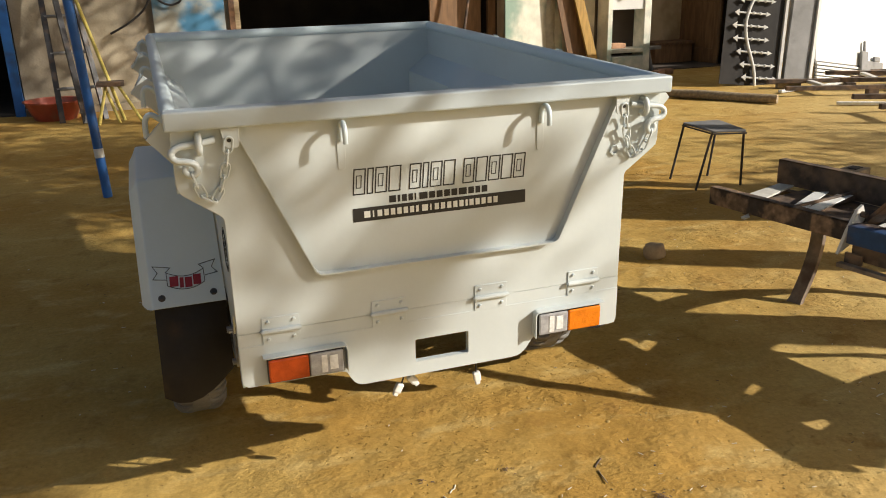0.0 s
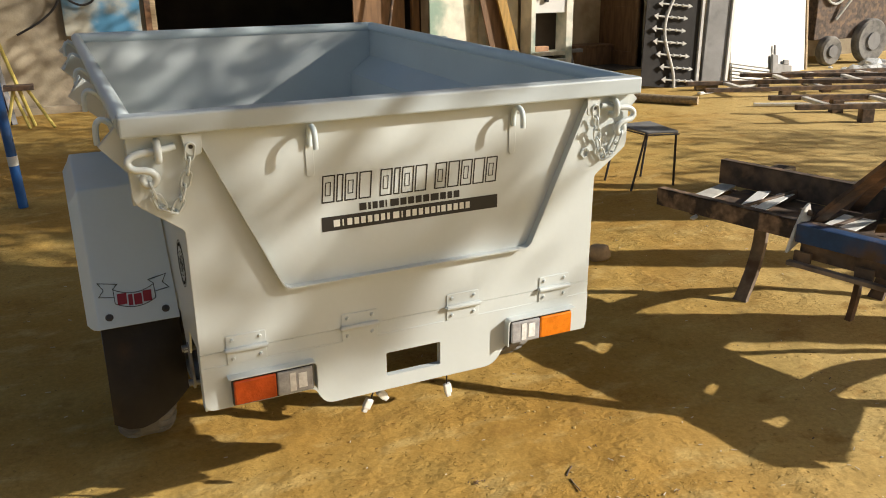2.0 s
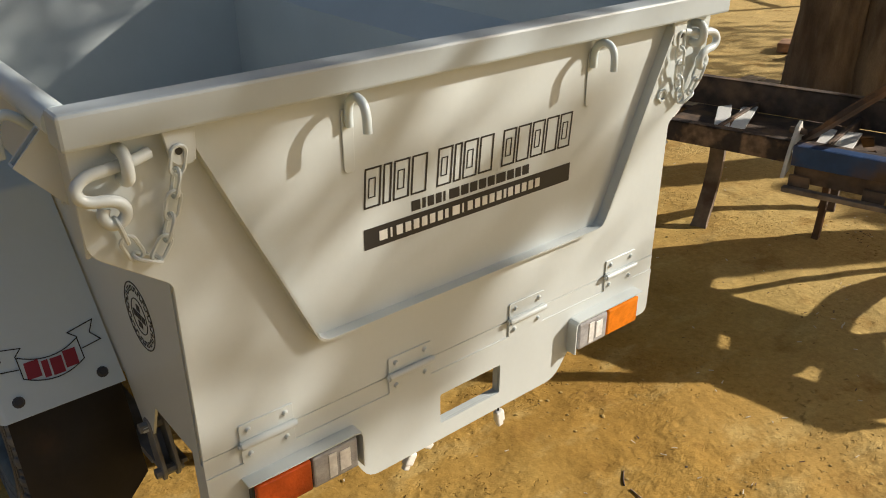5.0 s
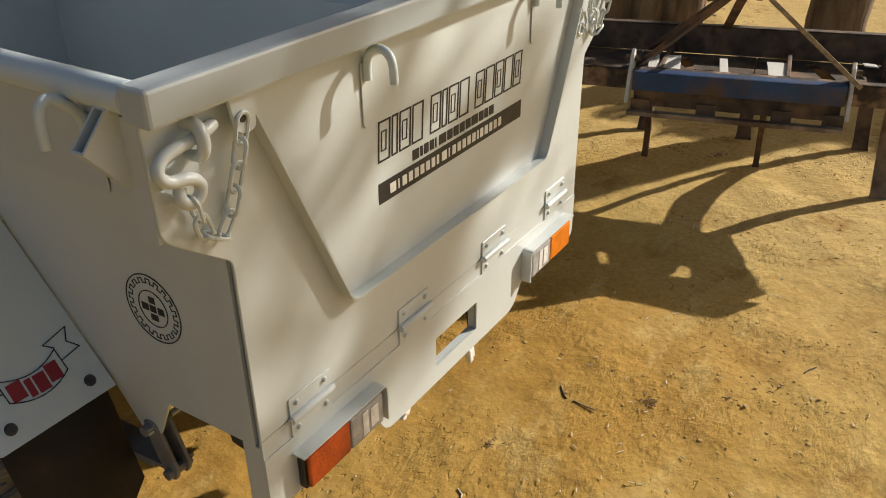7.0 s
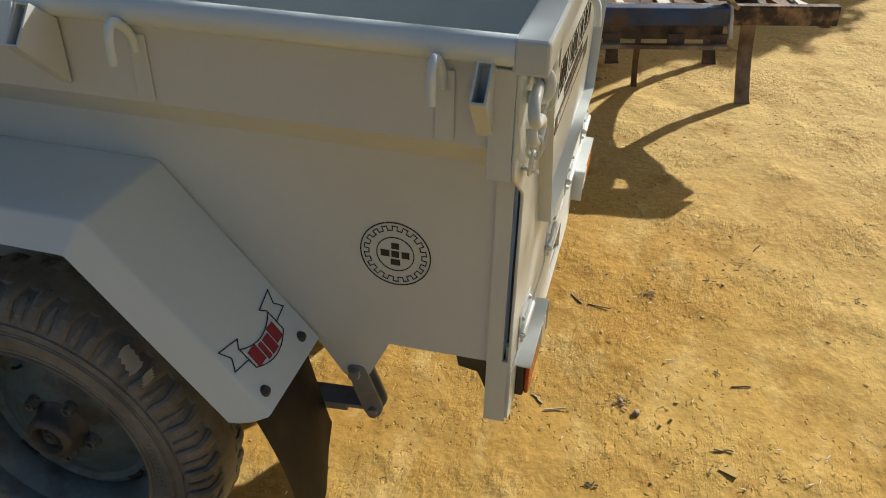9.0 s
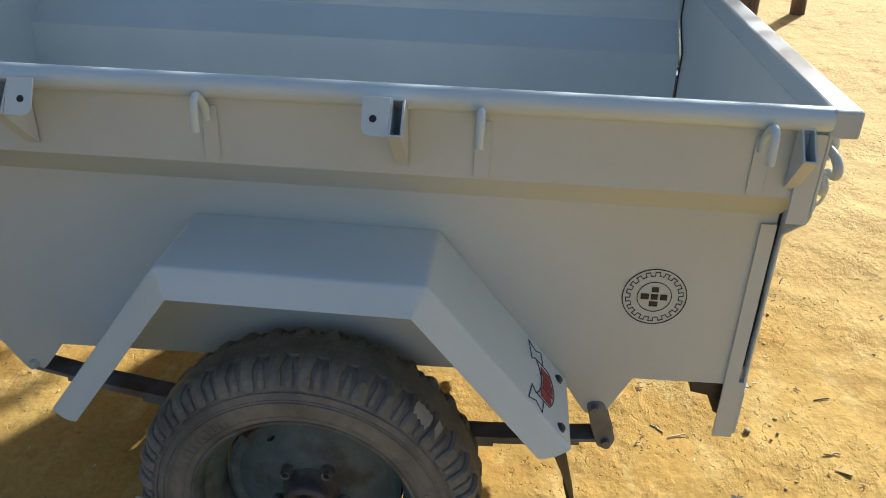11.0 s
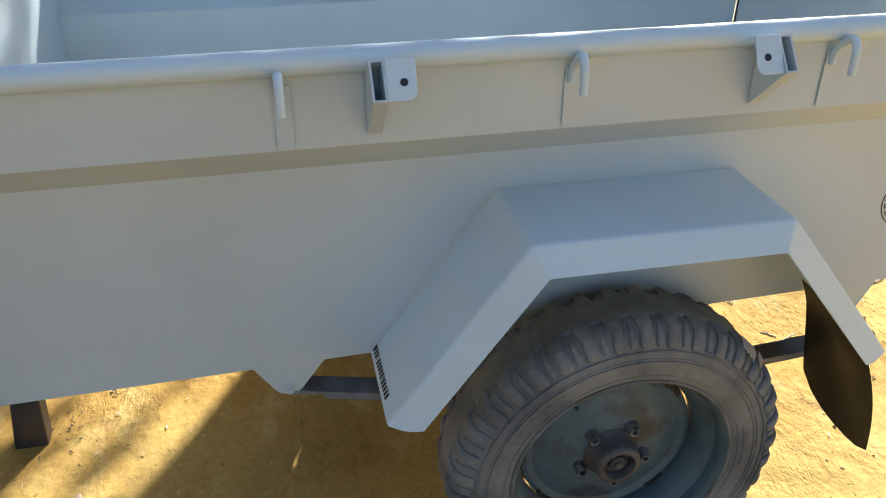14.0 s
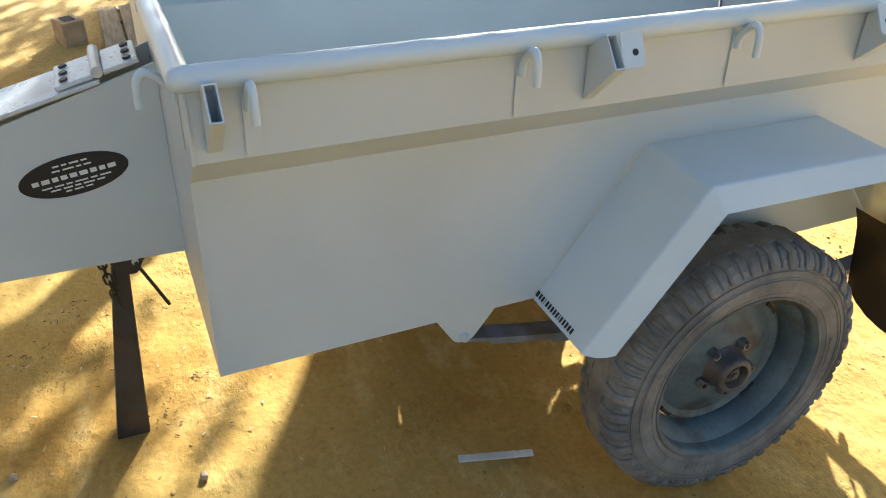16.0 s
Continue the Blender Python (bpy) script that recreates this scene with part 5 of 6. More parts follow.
part("blue_bar", bm, BLUE_RUST, cult, "channel bar with worn blue paint")
cpart("lower_bar", (0.69, -0.075, 0.378), (1.44, -0.045, 0.396), WORN_RUST)
cpart("channel_web", (0.705, -0.010, 0.400), (1.425, -0.004, 0.529), DARK_RUST)
for u in (0.70, 0.94, 1.20, 1.37):
    cpart("lower_plate", (u, -0.044, 0.392), (u + 0.07, -0.030, 0.434), DARK_RUST)
for near_u, far_u in ((0.13, 0.13), (1.835, 1.70)):
    bm = bmesh.new()
    prism(bm, [(near_u, 0.066), (near_u + 0.04, 0.066), (far_u + 0.04, 0.455), (far_u, 0.455)], 0.046, CM @ pose(0, 0, 0.43), 0.002)
    part("end_bar", bm, DARK_RUST, cult)
for u in (0.395, 0.782, 1.238, 1.58):
    cpart("cross_bar", (u - 0.008, 0.068, 0.487), (u + 0.008, 0.458, 0.530), DARK_RUST)


def deck(outline, openings):
    """A deck plate with cut openings, along and across the implement."""
    b2 = bmesh.new()
    es = []
    for ring in [outline] + openings:
        vs = [b2.verts.new((x, y, 0)) for x, y in ring]
        es += [b2.edges.new((vs[i], vs[(i + 1) % len(vs)])) for i in range(len(vs))]
    bmesh.ops.triangle_fill(b2, edges=es, use_beauty=True)
    r = bmesh.ops.extrude_face_region(b2, geom=b2.faces[:])
    for g in r["geom"]:
        if isinstance(g, bmesh.types.BMVert):
            g.co.z -= 0.008
    bm = bmesh.new()
    merge(bm, b2, CM @ pose(0, 0, DECK))
    part("deck_plate", bm, DARK_RUST, cult)


deck([(0.15, 0.03), (0.655, 0.03), (0.655, 0.455), (0.15, 0.455)], [])
deck([(0.66, 0.03), (1.115, 0.03), (1.115, 0.455), (0.66, 0.455)], [[(0.639, 0.153), (0.657, 0.258), (0.724, 0.170), (0.719, 0.153)], [(0.857, 0.238), (0.809, 0.367), (0.852, 0.402), (0.887, 0.272)], [(0.867, 0.154), (0.851, 0.180), (0.900, 0.230), (0.937, 0.154)]])
deck([(1.12, 0.03), (1.565, 0.03), (1.565, 0.455), (1.12, 0.455)], [[(1.159, 0.154), (1.190, 0.340), (1.230, 0.214), (1.217, 0.154)], [(1.377, 0.154), (1.301, 0.405), (1.345, 0.429), (1.427, 0.154)]])
deck([(1.57, 0.03), (1.88, 0.03), (1.75, 0.455), (1.57, 0.455)], [[(1.622, 0.154), (1.640, 0.182), (1.669, 0.337), (1.703, 0.194), (1.695, 0.154)]])
# pale slats lie askew on the deck
for out in ([(0.379, 0.05), (0.432, 0.07), (0.317, 0.386), (0.28, 0.335)], [(0.428, 0.08), (0.478, 0.10), (0.41, 0.42), (0.36, 0.38)], [(0.738, 0.06), (0.780, 0.06), (0.752, 0.28), (0.712, 0.28)], [(0.792, 0.06), (0.858, 0.06), (0.835, 0.29), (0.785, 0.28)],
            [(1.002, 0.06), (1.034, 0.06), (1.012, 0.28), (0.982, 0.28)], [(1.172, 0.06), (1.248, 0.06), (1.228, 0.275), (1.158, 0.275)], [(1.50, 0.31), (1.55, 0.30), (1.54, 0.34), (1.495, 0.35)], [(0.640, 0.06), (0.672, 0.06), (0.672, 0.20)]):
    bm = bmesh.new()
    prism(bm, out, 0.005, CM @ pose(0, 0, 0.516), 0.001)
    part("pale_slat", bm, WHITE_SHEET, cult, "dusty pale flat slat")
for out in ([(0.095, 0.075), (0.185, 0.10), (0.10, 0.44), (0.035, 0.42)], [(1.77, 0.08), (1.85, 0.07), (1.76, 0.30)], [(0.075, 0.47), (0.11, 0.56), (0.09, 0.57), (0.06, 0.48)]):
    bm = bmesh.new()
    prism(bm, out, 0.008, CM @ pose(0, 0, 0.490), 0.001)
    part("gusset", bm, DUSTY, cult, "pale corner plate")
bm = bmesh.new()
prism(bm, [(0.222, -0.055), (0.245, -0.060), (0.238, -0.02), (0.205, 0.012)], 0.008, CM @ pose(0, 0, 0.452), 0.001)
part("gusset", bm, DUSTY, cult, "pale corner plate")


def tine(u, line, wide, material, thick=0.011, top_wide=None):
    """A curved flat leg in the plane across the frame: line gives (v, z) from the ground up."""
    P = smoothed([Vector((v, z)) for v, z in line], 2)
    bm = bmesh.new()
    rows = []
    for i, p in enumerate(P):
        q = (P[min(i + 1, len(P) - 1)] - P[max(i - 1, 0)]).normalized()
        n = Vector((-q.y, q.x)) * thick
        f = i / (len(P) - 1)
        w = wide if top_wide is None or f < 0.52 else wide + (top_wide - wide) * min(1.0, (f - 0.52) / 0.2)
        w *= 1.0 + 0.25 * max(0.0, 1 - f * 7)
        rows.append([bm.verts.new(CM @ Vector((u + a * w, p.x + b * n.x, p.y + b * n.y))) for a, b in ((1, 1), (-1, 1), (-1, -1), (1, -1))])
    for A, B in zip(rows, rows[1:]):
        for j in range(4):
            bm.faces.new((A[j], A[(j + 1) % 4], B[(j + 1) % 4], B[j]))
    bm.faces.new(rows[0])
    bm.faces.new(rows[-1][::-1])
    bmesh.ops.bevel(bm, geom=[e for e in bm.edges if len(e.link_faces) == 2 and abs(e.calc_face_angle(0)) > 0.6], offset=0.002, segments=1, affect="EDGES")
    part("tine", bm, material, cult, "curved rusty tine")


tine(0.27, [(0.305, -0.01), (0.34, 0.05), (0.395, 0.16), (0.425, 0.28), (0.42, 0.38), (0.40, 0.425)], 0.031, WORN_RUST)
tine(0.70, [(0.47, -0.01), (0.495, 0.06), (0.515, 0.16), (0.50, 0.28), (0.47, 0.36), (0.44, 0.425)], 0.012, RUST, 0.016)
tine(1.175, [(0.50, -0.01), (0.525, 0.06), (0.535, 0.16), (0.51, 0.28), (0.47, 0.36), (0.44, 0.425)], 0.012, RUST, 0.016)
tine(1.648, [(0.295, -0.01), (0.33, 0.05), (0.385, 0.16), (0.415, 0.28), (0.42, 0.38), (0.41, 0.425)], 0.031, WORN_RUST)
for u in (0.64, 1.10, 1.60):
    tine(u, [(0.82, -0.01), (0.86, 0.06), (0.915, 0.16), (0.95, 0.27), (0.92, 0.36), (0.80, 0.445), (0.62, 0.472), (0.475, 0.462)], 0.03, DARK_RUST, 0.012, 0.058)
apex = CM @ Vector((1.075, -0.075, 0.885))
for (u, v), mt, r in (((0.70, 0.10), RUST, 0.032), ((0.71, 0.36), RUST, 0.024), ((1.47, 0.02), PALE_WOOD, 0.027), ((0.985, 0.46), RUST, 0.016)):
    bm = bmesh.new()
    a = CM @ Vector((u, v, 0.60 if v > 0.45 else 0.525))
    d = apex - a
    M = Matrix.Translation(a) @ d.to_track_quat("Z", "Y").to_matrix().to_4x4()
    box(bm, (-r, -0.008, 0), (r, 0.008, d.length + 0.06), M, 0.002)
    part("hitch_arm", bm, mt, cult, "flat iron hitch arm")
bm = bmesh.new()
box(bm, (1.035, -0.125, 0.83), (1.06, -0.02, 1.04), CM, 0.004)
box(bm, (1.095, -0.125, 0.83), (1.12, -0.02, 1.04), CM, 0.004)
box(bm, (1.06, -0.10, 0.85), (1.095, -0.05, 0.90), CM, 0.004)
part("hitch_head", bm, DARK_RUST, cult)
for u in (0.685, 1.445):
    bm = bmesh.new()
    prism(bm, [(-0.07, 0.425), (0.03, 0.46), (0.075, 0.55), (0.05, 0.60), (0.02, 0.585), (-0.03, 0.51)], 0.014, CM @ Matrix.Translation((u + 0.007, 0, 0)) @ SIDE, 0.002)
    part("hitch_lug", bm, DUSTY, cult, "worn bright hitch lug")
    bm = bmesh.new()
    rod(bm, CM @ Vector((u - 0.03, 0.045, 0.565)), CM @ Vector((u + 0.03, 0.045, 0.565)), 0.012, n=10, bevel=0.002)
    part("hitch_pin", bm, DARK_RUST, cult, smooth=True)


# ---- workshop building ----
def wall(name, boxes, material, label, category="wall"):
    bm = bmesh.new()
    for lo, hi in boxes:
        box(bm, lo, hi)
    return tagged(part(name, bm, material), label, category, kind="structure")


WY = 10.75
wall("wall_front", [((-1.321, WY, 0.0), (1.174, WY + 0.24, 4.284)), ((1.174, WY, 3.213), (4.793, WY + 0.24, 4.284)), ((4.793, WY, 0.0), (6.908, WY + 0.24, 4.284)), ((6.908, WY, 2.737), (8.66, WY + 0.24, 4.284)),
                    ((8.66, WY, 0.0), (16.282, WY + 0.24, 4.284)), ((-6.794, WY, 0.0), (-2.498, WY + 0.24, 4.284)), ((-2.498, WY, 2.618), (-1.321, WY + 0.24, 4.284))], PLASTER, "stained plaster front wall of a workshop")
# inner walls, ceiling and floor share one very dark brown
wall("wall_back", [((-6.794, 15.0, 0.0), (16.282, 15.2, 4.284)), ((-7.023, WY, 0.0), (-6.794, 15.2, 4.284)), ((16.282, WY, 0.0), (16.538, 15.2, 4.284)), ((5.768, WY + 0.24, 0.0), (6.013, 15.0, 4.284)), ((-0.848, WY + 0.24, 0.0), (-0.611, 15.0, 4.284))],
     DARK_WALL, "very dark brown inner walls of the workshop")
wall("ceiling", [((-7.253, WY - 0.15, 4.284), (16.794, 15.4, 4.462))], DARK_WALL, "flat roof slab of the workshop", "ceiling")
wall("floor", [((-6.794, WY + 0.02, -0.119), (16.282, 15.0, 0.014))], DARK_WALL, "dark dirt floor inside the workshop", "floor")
wall("plinth", [((-1.321, WY - 0.10, 0.0), (1.15, WY - 0.002, 0.083)), ((-6.794, WY - 0.10, 0.0), (-2.498, WY - 0.002, 0.083))], PLASTER, "low worn plaster plinth along the wall", "plinth")


def simple(name, boxes, material, label, category, bevel=0.004, m=None, group=""):
    bm = bmesh.new()
    for lo, hi in boxes:
        box(bm, lo, hi, m, bevel)
    return tagged(part(name, bm, material), label, category, group)


# left: blue frame, stained sheet, hose, pole
simple("door_frame", [((-1.439, WY - 0.06, 0.0), (-1.333, WY - 0.003, 2.737)), ((-2.51, WY - 0.06, 2.618), (-1.439, WY - 0.003, 2.737))], BLUE, "blue-painted door frame in the plaster wall", "door frame")
simple("stained_sheet", [((0.22, WY - 0.05, 0.857), (1.055, WY - 0.02, 2.856))], BLUE_STAIN, "weathered sheet with blue paint stains on the wall", "metal sheet")
simple("steel_post", [((1.103, WY - 0.07, 0.0), (1.174, WY - 0.003, 3.213))], RUST, "rusty steel post beside the workshop opening", "post")
simple("wood_post", [((1.174, WY - 0.05, 0.0), (1.234, WY + 0.0, 3.213))], PALE_WOOD, "worn pale wooden post at the workshop opening", "post")
bm = bmesh.new()
sweep(bm, smoothed([(-0.279, WY - 0.06, 0.892), (-0.018, WY - 0.08, 1.023), (0.196, WY - 0.08, 1.214), (0.28, WY - 0.08, 1.547), (0.244, WY - 0.08, 2.261)]), 0.013, n=8)
sweep(bm, smoothed([(0.161, WY - 0.09, 1.785), (0.22, WY - 0.1, 1.309), (0.434, WY - 0.1, 1.166), (0.625, WY - 0.1, 1.285), (0.649, WY - 0.1, 1.904)]), 0.013, n=8)
tagged(part("hose", bm, INK, smooth=True), "black rubber hose hanging on the wall", "hose")
bm = bmesh.new()
rod(bm, (-0.315, 6.20, 0.0), (-0.46, 6.25, 3.3), 0.032, n=16)
pole = tagged(part("blue_pole", bm, BLUE, smooth=True), "blue-painted steel pole standing in the soil", "pole")
bm = bmesh.new()
rod(bm, (-0.3277, 6.2044, 0.29), (-0.3306, 6.2054, 0.355), 0.0332, n=16)
part("white_band", bm, WHITE_INK, pole, smooth=True)
ladder = thing("step_ladder", "grey iron step ladder against the wall", "ladder")
for a, b in (((-0.884, 9.953, 0.0), (-0.967, 10.605, 2.618)), ((-0.433, 10.025, 0.0), (-0.753, 10.605, 2.618)), ((-0.635, 9.807, 0.0), (-0.789, 10.242, 1.428))):
    bm = bmesh.new()
    d = Vector(b) - Vector(a)
    box(bm, (-0.03, -0.015, 0), (0.03, 0.015, d.length), Matrix.Translation(a) @ d.to_track_quat("Z", "Y").to_matrix().to_4x4(), 0.003)
    part("rail", bm, DARK_STEEL, ladder)
for z in (0.36, 0.74, 1.13, 1.55, 1.97):
    t = z / 2.618
    bm = bmesh.new()
    rod(bm, (-0.884 - 0.083 * t, 9.953 + 0.652 * t, z), (-0.433 - 0.32 * t, 10.025 + 0.58 * t, z), 0.018, n=8)
    part("rung", bm, GREY_SHEET, ladder)
bm = bmesh.new()
rod(bm, (-0.232, 9.807, 0.0), (-0.824, 10.576, 2.261), 0.02, n=8)
tagged(part("yellow_bar", bm, YELLOW_PAINT), "thin yellow bar leaning on the wall", "bar")
basin = bmesh.new()
lathe(basin, [(0.20, 0.0), (0.22, 0.0), (0.31, 0.20), (0.325, 0.205), (0.325, 0.215), (0.30, 0.21), (0.205, 0.012), (0.0, 0.012)], 36, pose(-0.98, 10.34, 0.0))
tagged(part("basin", basin, RED_PLASTIC, smooth=True), "faded red plastic basin on the ground by the wall", "basin")
trestle = thing("trestle", "small yellow metal trestle on the ground", "trestle")
for a, b in (((-0.279, 9.662, 0.0), (-0.398, 9.807, 0.405)), ((-0.042, 9.59, 0.0), (-0.255, 9.764, 0.405)), ((-0.493, 9.59, 0.0), (-0.374, 9.764, 0.405))):
    bm = bmesh.new()
    rod(bm, a, b, 0.017, n=8)
    part("leg", bm, YELLOW_PAINT, trestle)
bm = bmesh.new()
box(bm, (-0.469, 9.677, 0.393), (-0.184, 9.88, 0.44), None, 0.006)
part("top", bm, DARK_RUST, trestle)

# right of the opening: sheets, plank, cloth, cabinet, bricks
simple("painted_sheet", [((4.793, WY - 0.05, 0.0), (5.475, WY - 0.025, 2.737))], PATINA, "weathered pale green painted sheet on the wall", "metal sheet")
simple("painted_sheet", [((5.548, WY - 0.05, 0.0), (6.184, WY - 0.025, 2.737))], PATINA, "weathered pale green painted sheet on the wall", "metal sheet")
simple("plank", [((-0.07, -0.02, 0.0), (0.07, 0.02, 2.8))], YELLOW_WOOD, "yellow plank leaning against the painted sheet", "plank", 0.004, Matrix.Translation((6.086, WY - 0.34, 0.0)) @ pose(0, 0, 0, -5, -14, 0))
simple("board", [((-0.14, -0.012, 0.0), (0.14, 0.012, 2.6))], BROWN_WOOD, "brown board leaning behind a plank", "board", 0.004, Matrix.Translation((5.89, WY - 0.24, 0.0)) @ pose(0, 0, 0, -4, -12, 0))
for k, x in enumerate((5.47, 5.57)):
    bm = bmesh.new()
    rows = []
    for i in range(15):
        z = 0.1 + 2.6 * i / 14
        rows.append([bm.verts.new((x + 0.19 * (1 - z / 3.0) * k + 0.01 * math.sin(i * 1.3 + k) + 0.045 * (j - 1.5), WY - 0.09 + 0.018 * math.sin(j * 2.1 + i * 0.5), z)) for j in range(4)])
    for A, B in zip(rows, rows[1:]):
        for j in range(3):
            bm.faces.new((A[j], A[j + 1], B[j + 1], B[j]))
    bmesh.ops.solidify(bm, geom=bm.faces[:], thickness=0.006)
    tagged(part("cloth_strip", bm, CLOTH, smooth=True), "cream cloth strip hanging on the wall", "cloth")
cab = thing("switch_cabinet", "open pale metal cabinet with meters on the wall", "cabinet")
for nm, lo, hi, mt in (("side", (6.221, WY - 0.36, 0.0), (6.294, WY - 0.06, 2.618), PATINA), ("side", (6.809, WY - 0.36, 0.0), (6.92, WY - 0.06, 2.618), PATINA), ("shelf", (6.294, WY - 0.36, 0.333), (6.809, WY - 0.06, 0.393), PATINA),
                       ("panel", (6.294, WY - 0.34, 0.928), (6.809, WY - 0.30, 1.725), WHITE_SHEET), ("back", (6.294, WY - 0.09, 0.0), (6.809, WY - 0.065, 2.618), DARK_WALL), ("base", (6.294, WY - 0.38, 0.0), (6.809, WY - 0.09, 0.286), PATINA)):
    bm = bmesh.new()
    box(bm, lo, hi, None, 0.006)
    part(nm, bm, mt, cab)
for x, z in ((6.34, 1.12), (6.44, 1.08), (6.39, 1.24), (6.50, 1.31), (6.35, 1.32)):
    bm = bmesh.new()
    box(bm, (x, WY - 0.39, z), (x + 0.05, WY - 0.339, z + 0.07), None, 0.006)
    part("meter", bm, INK, cab)
for k, (x, y, z, a) in enumerate(((6.44, WY - 0.26, 0.394, 0), (7.02, WY - 0.46, 0.0, 30), (7.20, WY - 0.36, 0.0, -10))):
    bm = bmesh.new()
    box(bm, (-0.11, -0.055, 0), (0.11, 0.055, 0.07), pose(x, y, z + 0.002, 0, 0, a), 0.006)
    tagged(part("brick", bm, BRICK), "loose worn fired brick by the cabinet", "brick", "loose bricks")
bm = bmesh.new()
rod(bm, (6.994, WY - 0.32, 0.059), (6.932, WY - 0.30, 0.381), 0.03, 0.02, n=10)
box(bm, (6.908, WY - 0.36, 0.357), (7.117, WY - 0.28, 0.405), None, 0.006)
tagged(part("bench_vice", bm, GREY_SHEET), "small grey iron bench tool on the ground", "tool")
# inside of the far doorway
wall("wall_inner", [((7.45, WY + 1.15, 0.015), (9.4, WY + 1.25, 4.28)), ((9.4, WY + 0.245, 0.015), (9.5, WY + 1.25, 4.28))], TAN_WALL, "tan plaster partition inside the doorway")
leaf = thing("inner_door", "brown panelled wooden door leaf standing open", "door", pose(8.60, WY + 0.26, 0.015, 0, 0, 95))
for nm, lo, hi in (("stile", (0.0, 0.0, 0.0), (0.11, 0.045, 2.5)), ("stile", (0.80, 0.0, 0.0), (0.91, 0.045, 2.5)), ("rail", (0.11, 0.0, 0.0), (0.80, 0.045, 0.22)), ("rail", (0.11, 0.0, 0.92), (0.80, 0.045, 1.10)),
                   ("rail", (0.11, 0.0, 2.34), (0.80, 0.045, 2.5)), ("panel", (0.11, 0.012, 0.22), (0.80, 0.033, 0.92)), ("panel", (0.11, 0.012, 1.10), (0.80, 0.033, 2.34))):
    bm = bmesh.new()
    box(bm, lo, hi, None, 0.004)
    part(nm, bm, BROWN_WOOD, leaf)
simple("storage_box", [((7.75, WY + 0.75, 0.015), (8.45, WY + 1.13, 0.30)), ((7.72, WY + 0.72, 0.30), (8.48, WY + 1.14, 0.34))], BROWN_WOOD, "low brown wooden box inside the doorway", "box", 0.006)
simple("curtain_board", [((3.821, WY + 0.30, 0.0), (4.574, WY + 0.34, 2.856)), ((4.671, WY + 0.26, 0.0), (4.78, WY + 0.34, 3.094))], BROWN_WOOD, "dark brown boards inside the workshop opening", "boards")
bm = bmesh.new()
rod(bm, (4.185, WY + 0.05, 0.476), (4.574, WY + 0.12, 2.737), 0.02, n=8)
tagged(part("long_rod", bm, DARK_RUST), "long rusty rod leaning in the opening", "rod")

# ---- gates and panels leaning at the wall ----
gate = thing("ornamental_gate", "black sheet gate leaf with silver spear ornaments leaning", "gate")
GM = Matrix.Translation((7.08, 8.82, 0.0)) @ pose(0, 0, 0, -9, 6, -12)
bm = bmesh.new()
box(bm, (-0.12, 0.0, 0.03), (0.66, 0.012, 1.62), GM, 0.002)
part("sheet", bm, GATE_BLACK, gate)
bm = bmesh.new()
box(bm, (0.665, -0.03, 0.0), (0.705, 0.02, 1.62), GM, 0.003)
box(bm, (0.33, -0.03, 0.0), (0.705, 0.02, 0.04), GM, 0.003)
part("frame_bar", bm, SILVER, gate)
bm = bmesh.new()
sweep(bm, [GM @ Vector((0.245 + 0.10 * math.cos(z * 4.2 - 0.2), -0.035, z)) for z in [0.04 + 0.05 * k for k in range(32)]], 0.019, n=8)
part("curved_bar", bm, SILVER, gate, smooth=True)
for k in range(10):
    z = 0.13 + 0.16 * k
    bm = bmesh.new()
    c = 0.245 + 0.10 * math.cos(z * 4.2 - 0.2)
    rod(bm, GM @ Vector((c - 0.12, -0.03, z)), GM @ Vector((c + 0.26, -0.03, z)), 0.011, n=6)
    for u, w, t in ((c - 0.18, 0.085, -1), (c + 0.25, 0.06, 1)):
        prism(bm, [(u, z), (u + 0.06, z + w / 2), (u + 0.06, z - w / 2)] if t < 0 else [(u + 0.06, z), (u, z - w / 2), (u, z + w / 2)], 0.012, GM @ Matrix.Translation((0, -0.024, 0)) @ REAR)
    for u in (c + 0.075, c + 0.17):
        bmesh.ops.create_icosphere(bm, subdivisions=1, radius=0.024, matrix=GM @ Matrix.Translation((u, -0.03, z)))
    part("spear_bar", bm, SILVER, gate)
GM2 = Matrix.Translation((7.80, 8.66, 0.0)) @ pose(0, 0, 0, -9, 8, -8)
simple("grey_panel", [((0.0, 0.0, 0.0), (0.36, 0.03, 1.64)), ((0.0, -0.03, 0.0), (0.035, 0.0, 1.64))], GREY_SHEET, "grey primed steel panel leaning upright", "panel", 0.003, GM2)
simple("edge_strip", [((0.365, -0.03, 0.0), (0.41, 0.02, 1.64))], WHITE_SHEET, "white steel edge strip of a leaning panel", "strip", 0.003, GM2)
white = thing("white_door_panel", "white sheet-steel door panel with slatted foot leaning", "door panel")
WM = Matrix.Translation((8.25, 8.56, 0.0)) @ pose(0, 0, 0, -9, 8, 18)
for nm, lo, hi, mt in (("sheet", (0.0, 0.0, 0.285), (2.34, 0.02, 1.78), WHITE_SHEET), ("frame", (2.34, -0.02, 0.0), (2.40, 0.03, 1.78), PALE_WOOD), ("backing", (0.0, 0.012, 0.0), (2.34, 0.02, 0.283), GREY_SHEET)):
    bm = bmesh.new()
    box(bm, lo, hi, WM, 0.002)
    part(nm, bm, mt, white)
for k in range(6):
    bm = bmesh.new()
    box(bm, (0.0, -0.02, 0.01 + 0.045 * k), (2.34, 0.008, 0.038 + 0.045 * k), WM, 0.003)
    part("slat", bm, WHITE_SHEET, white)
bm = bmesh.new()
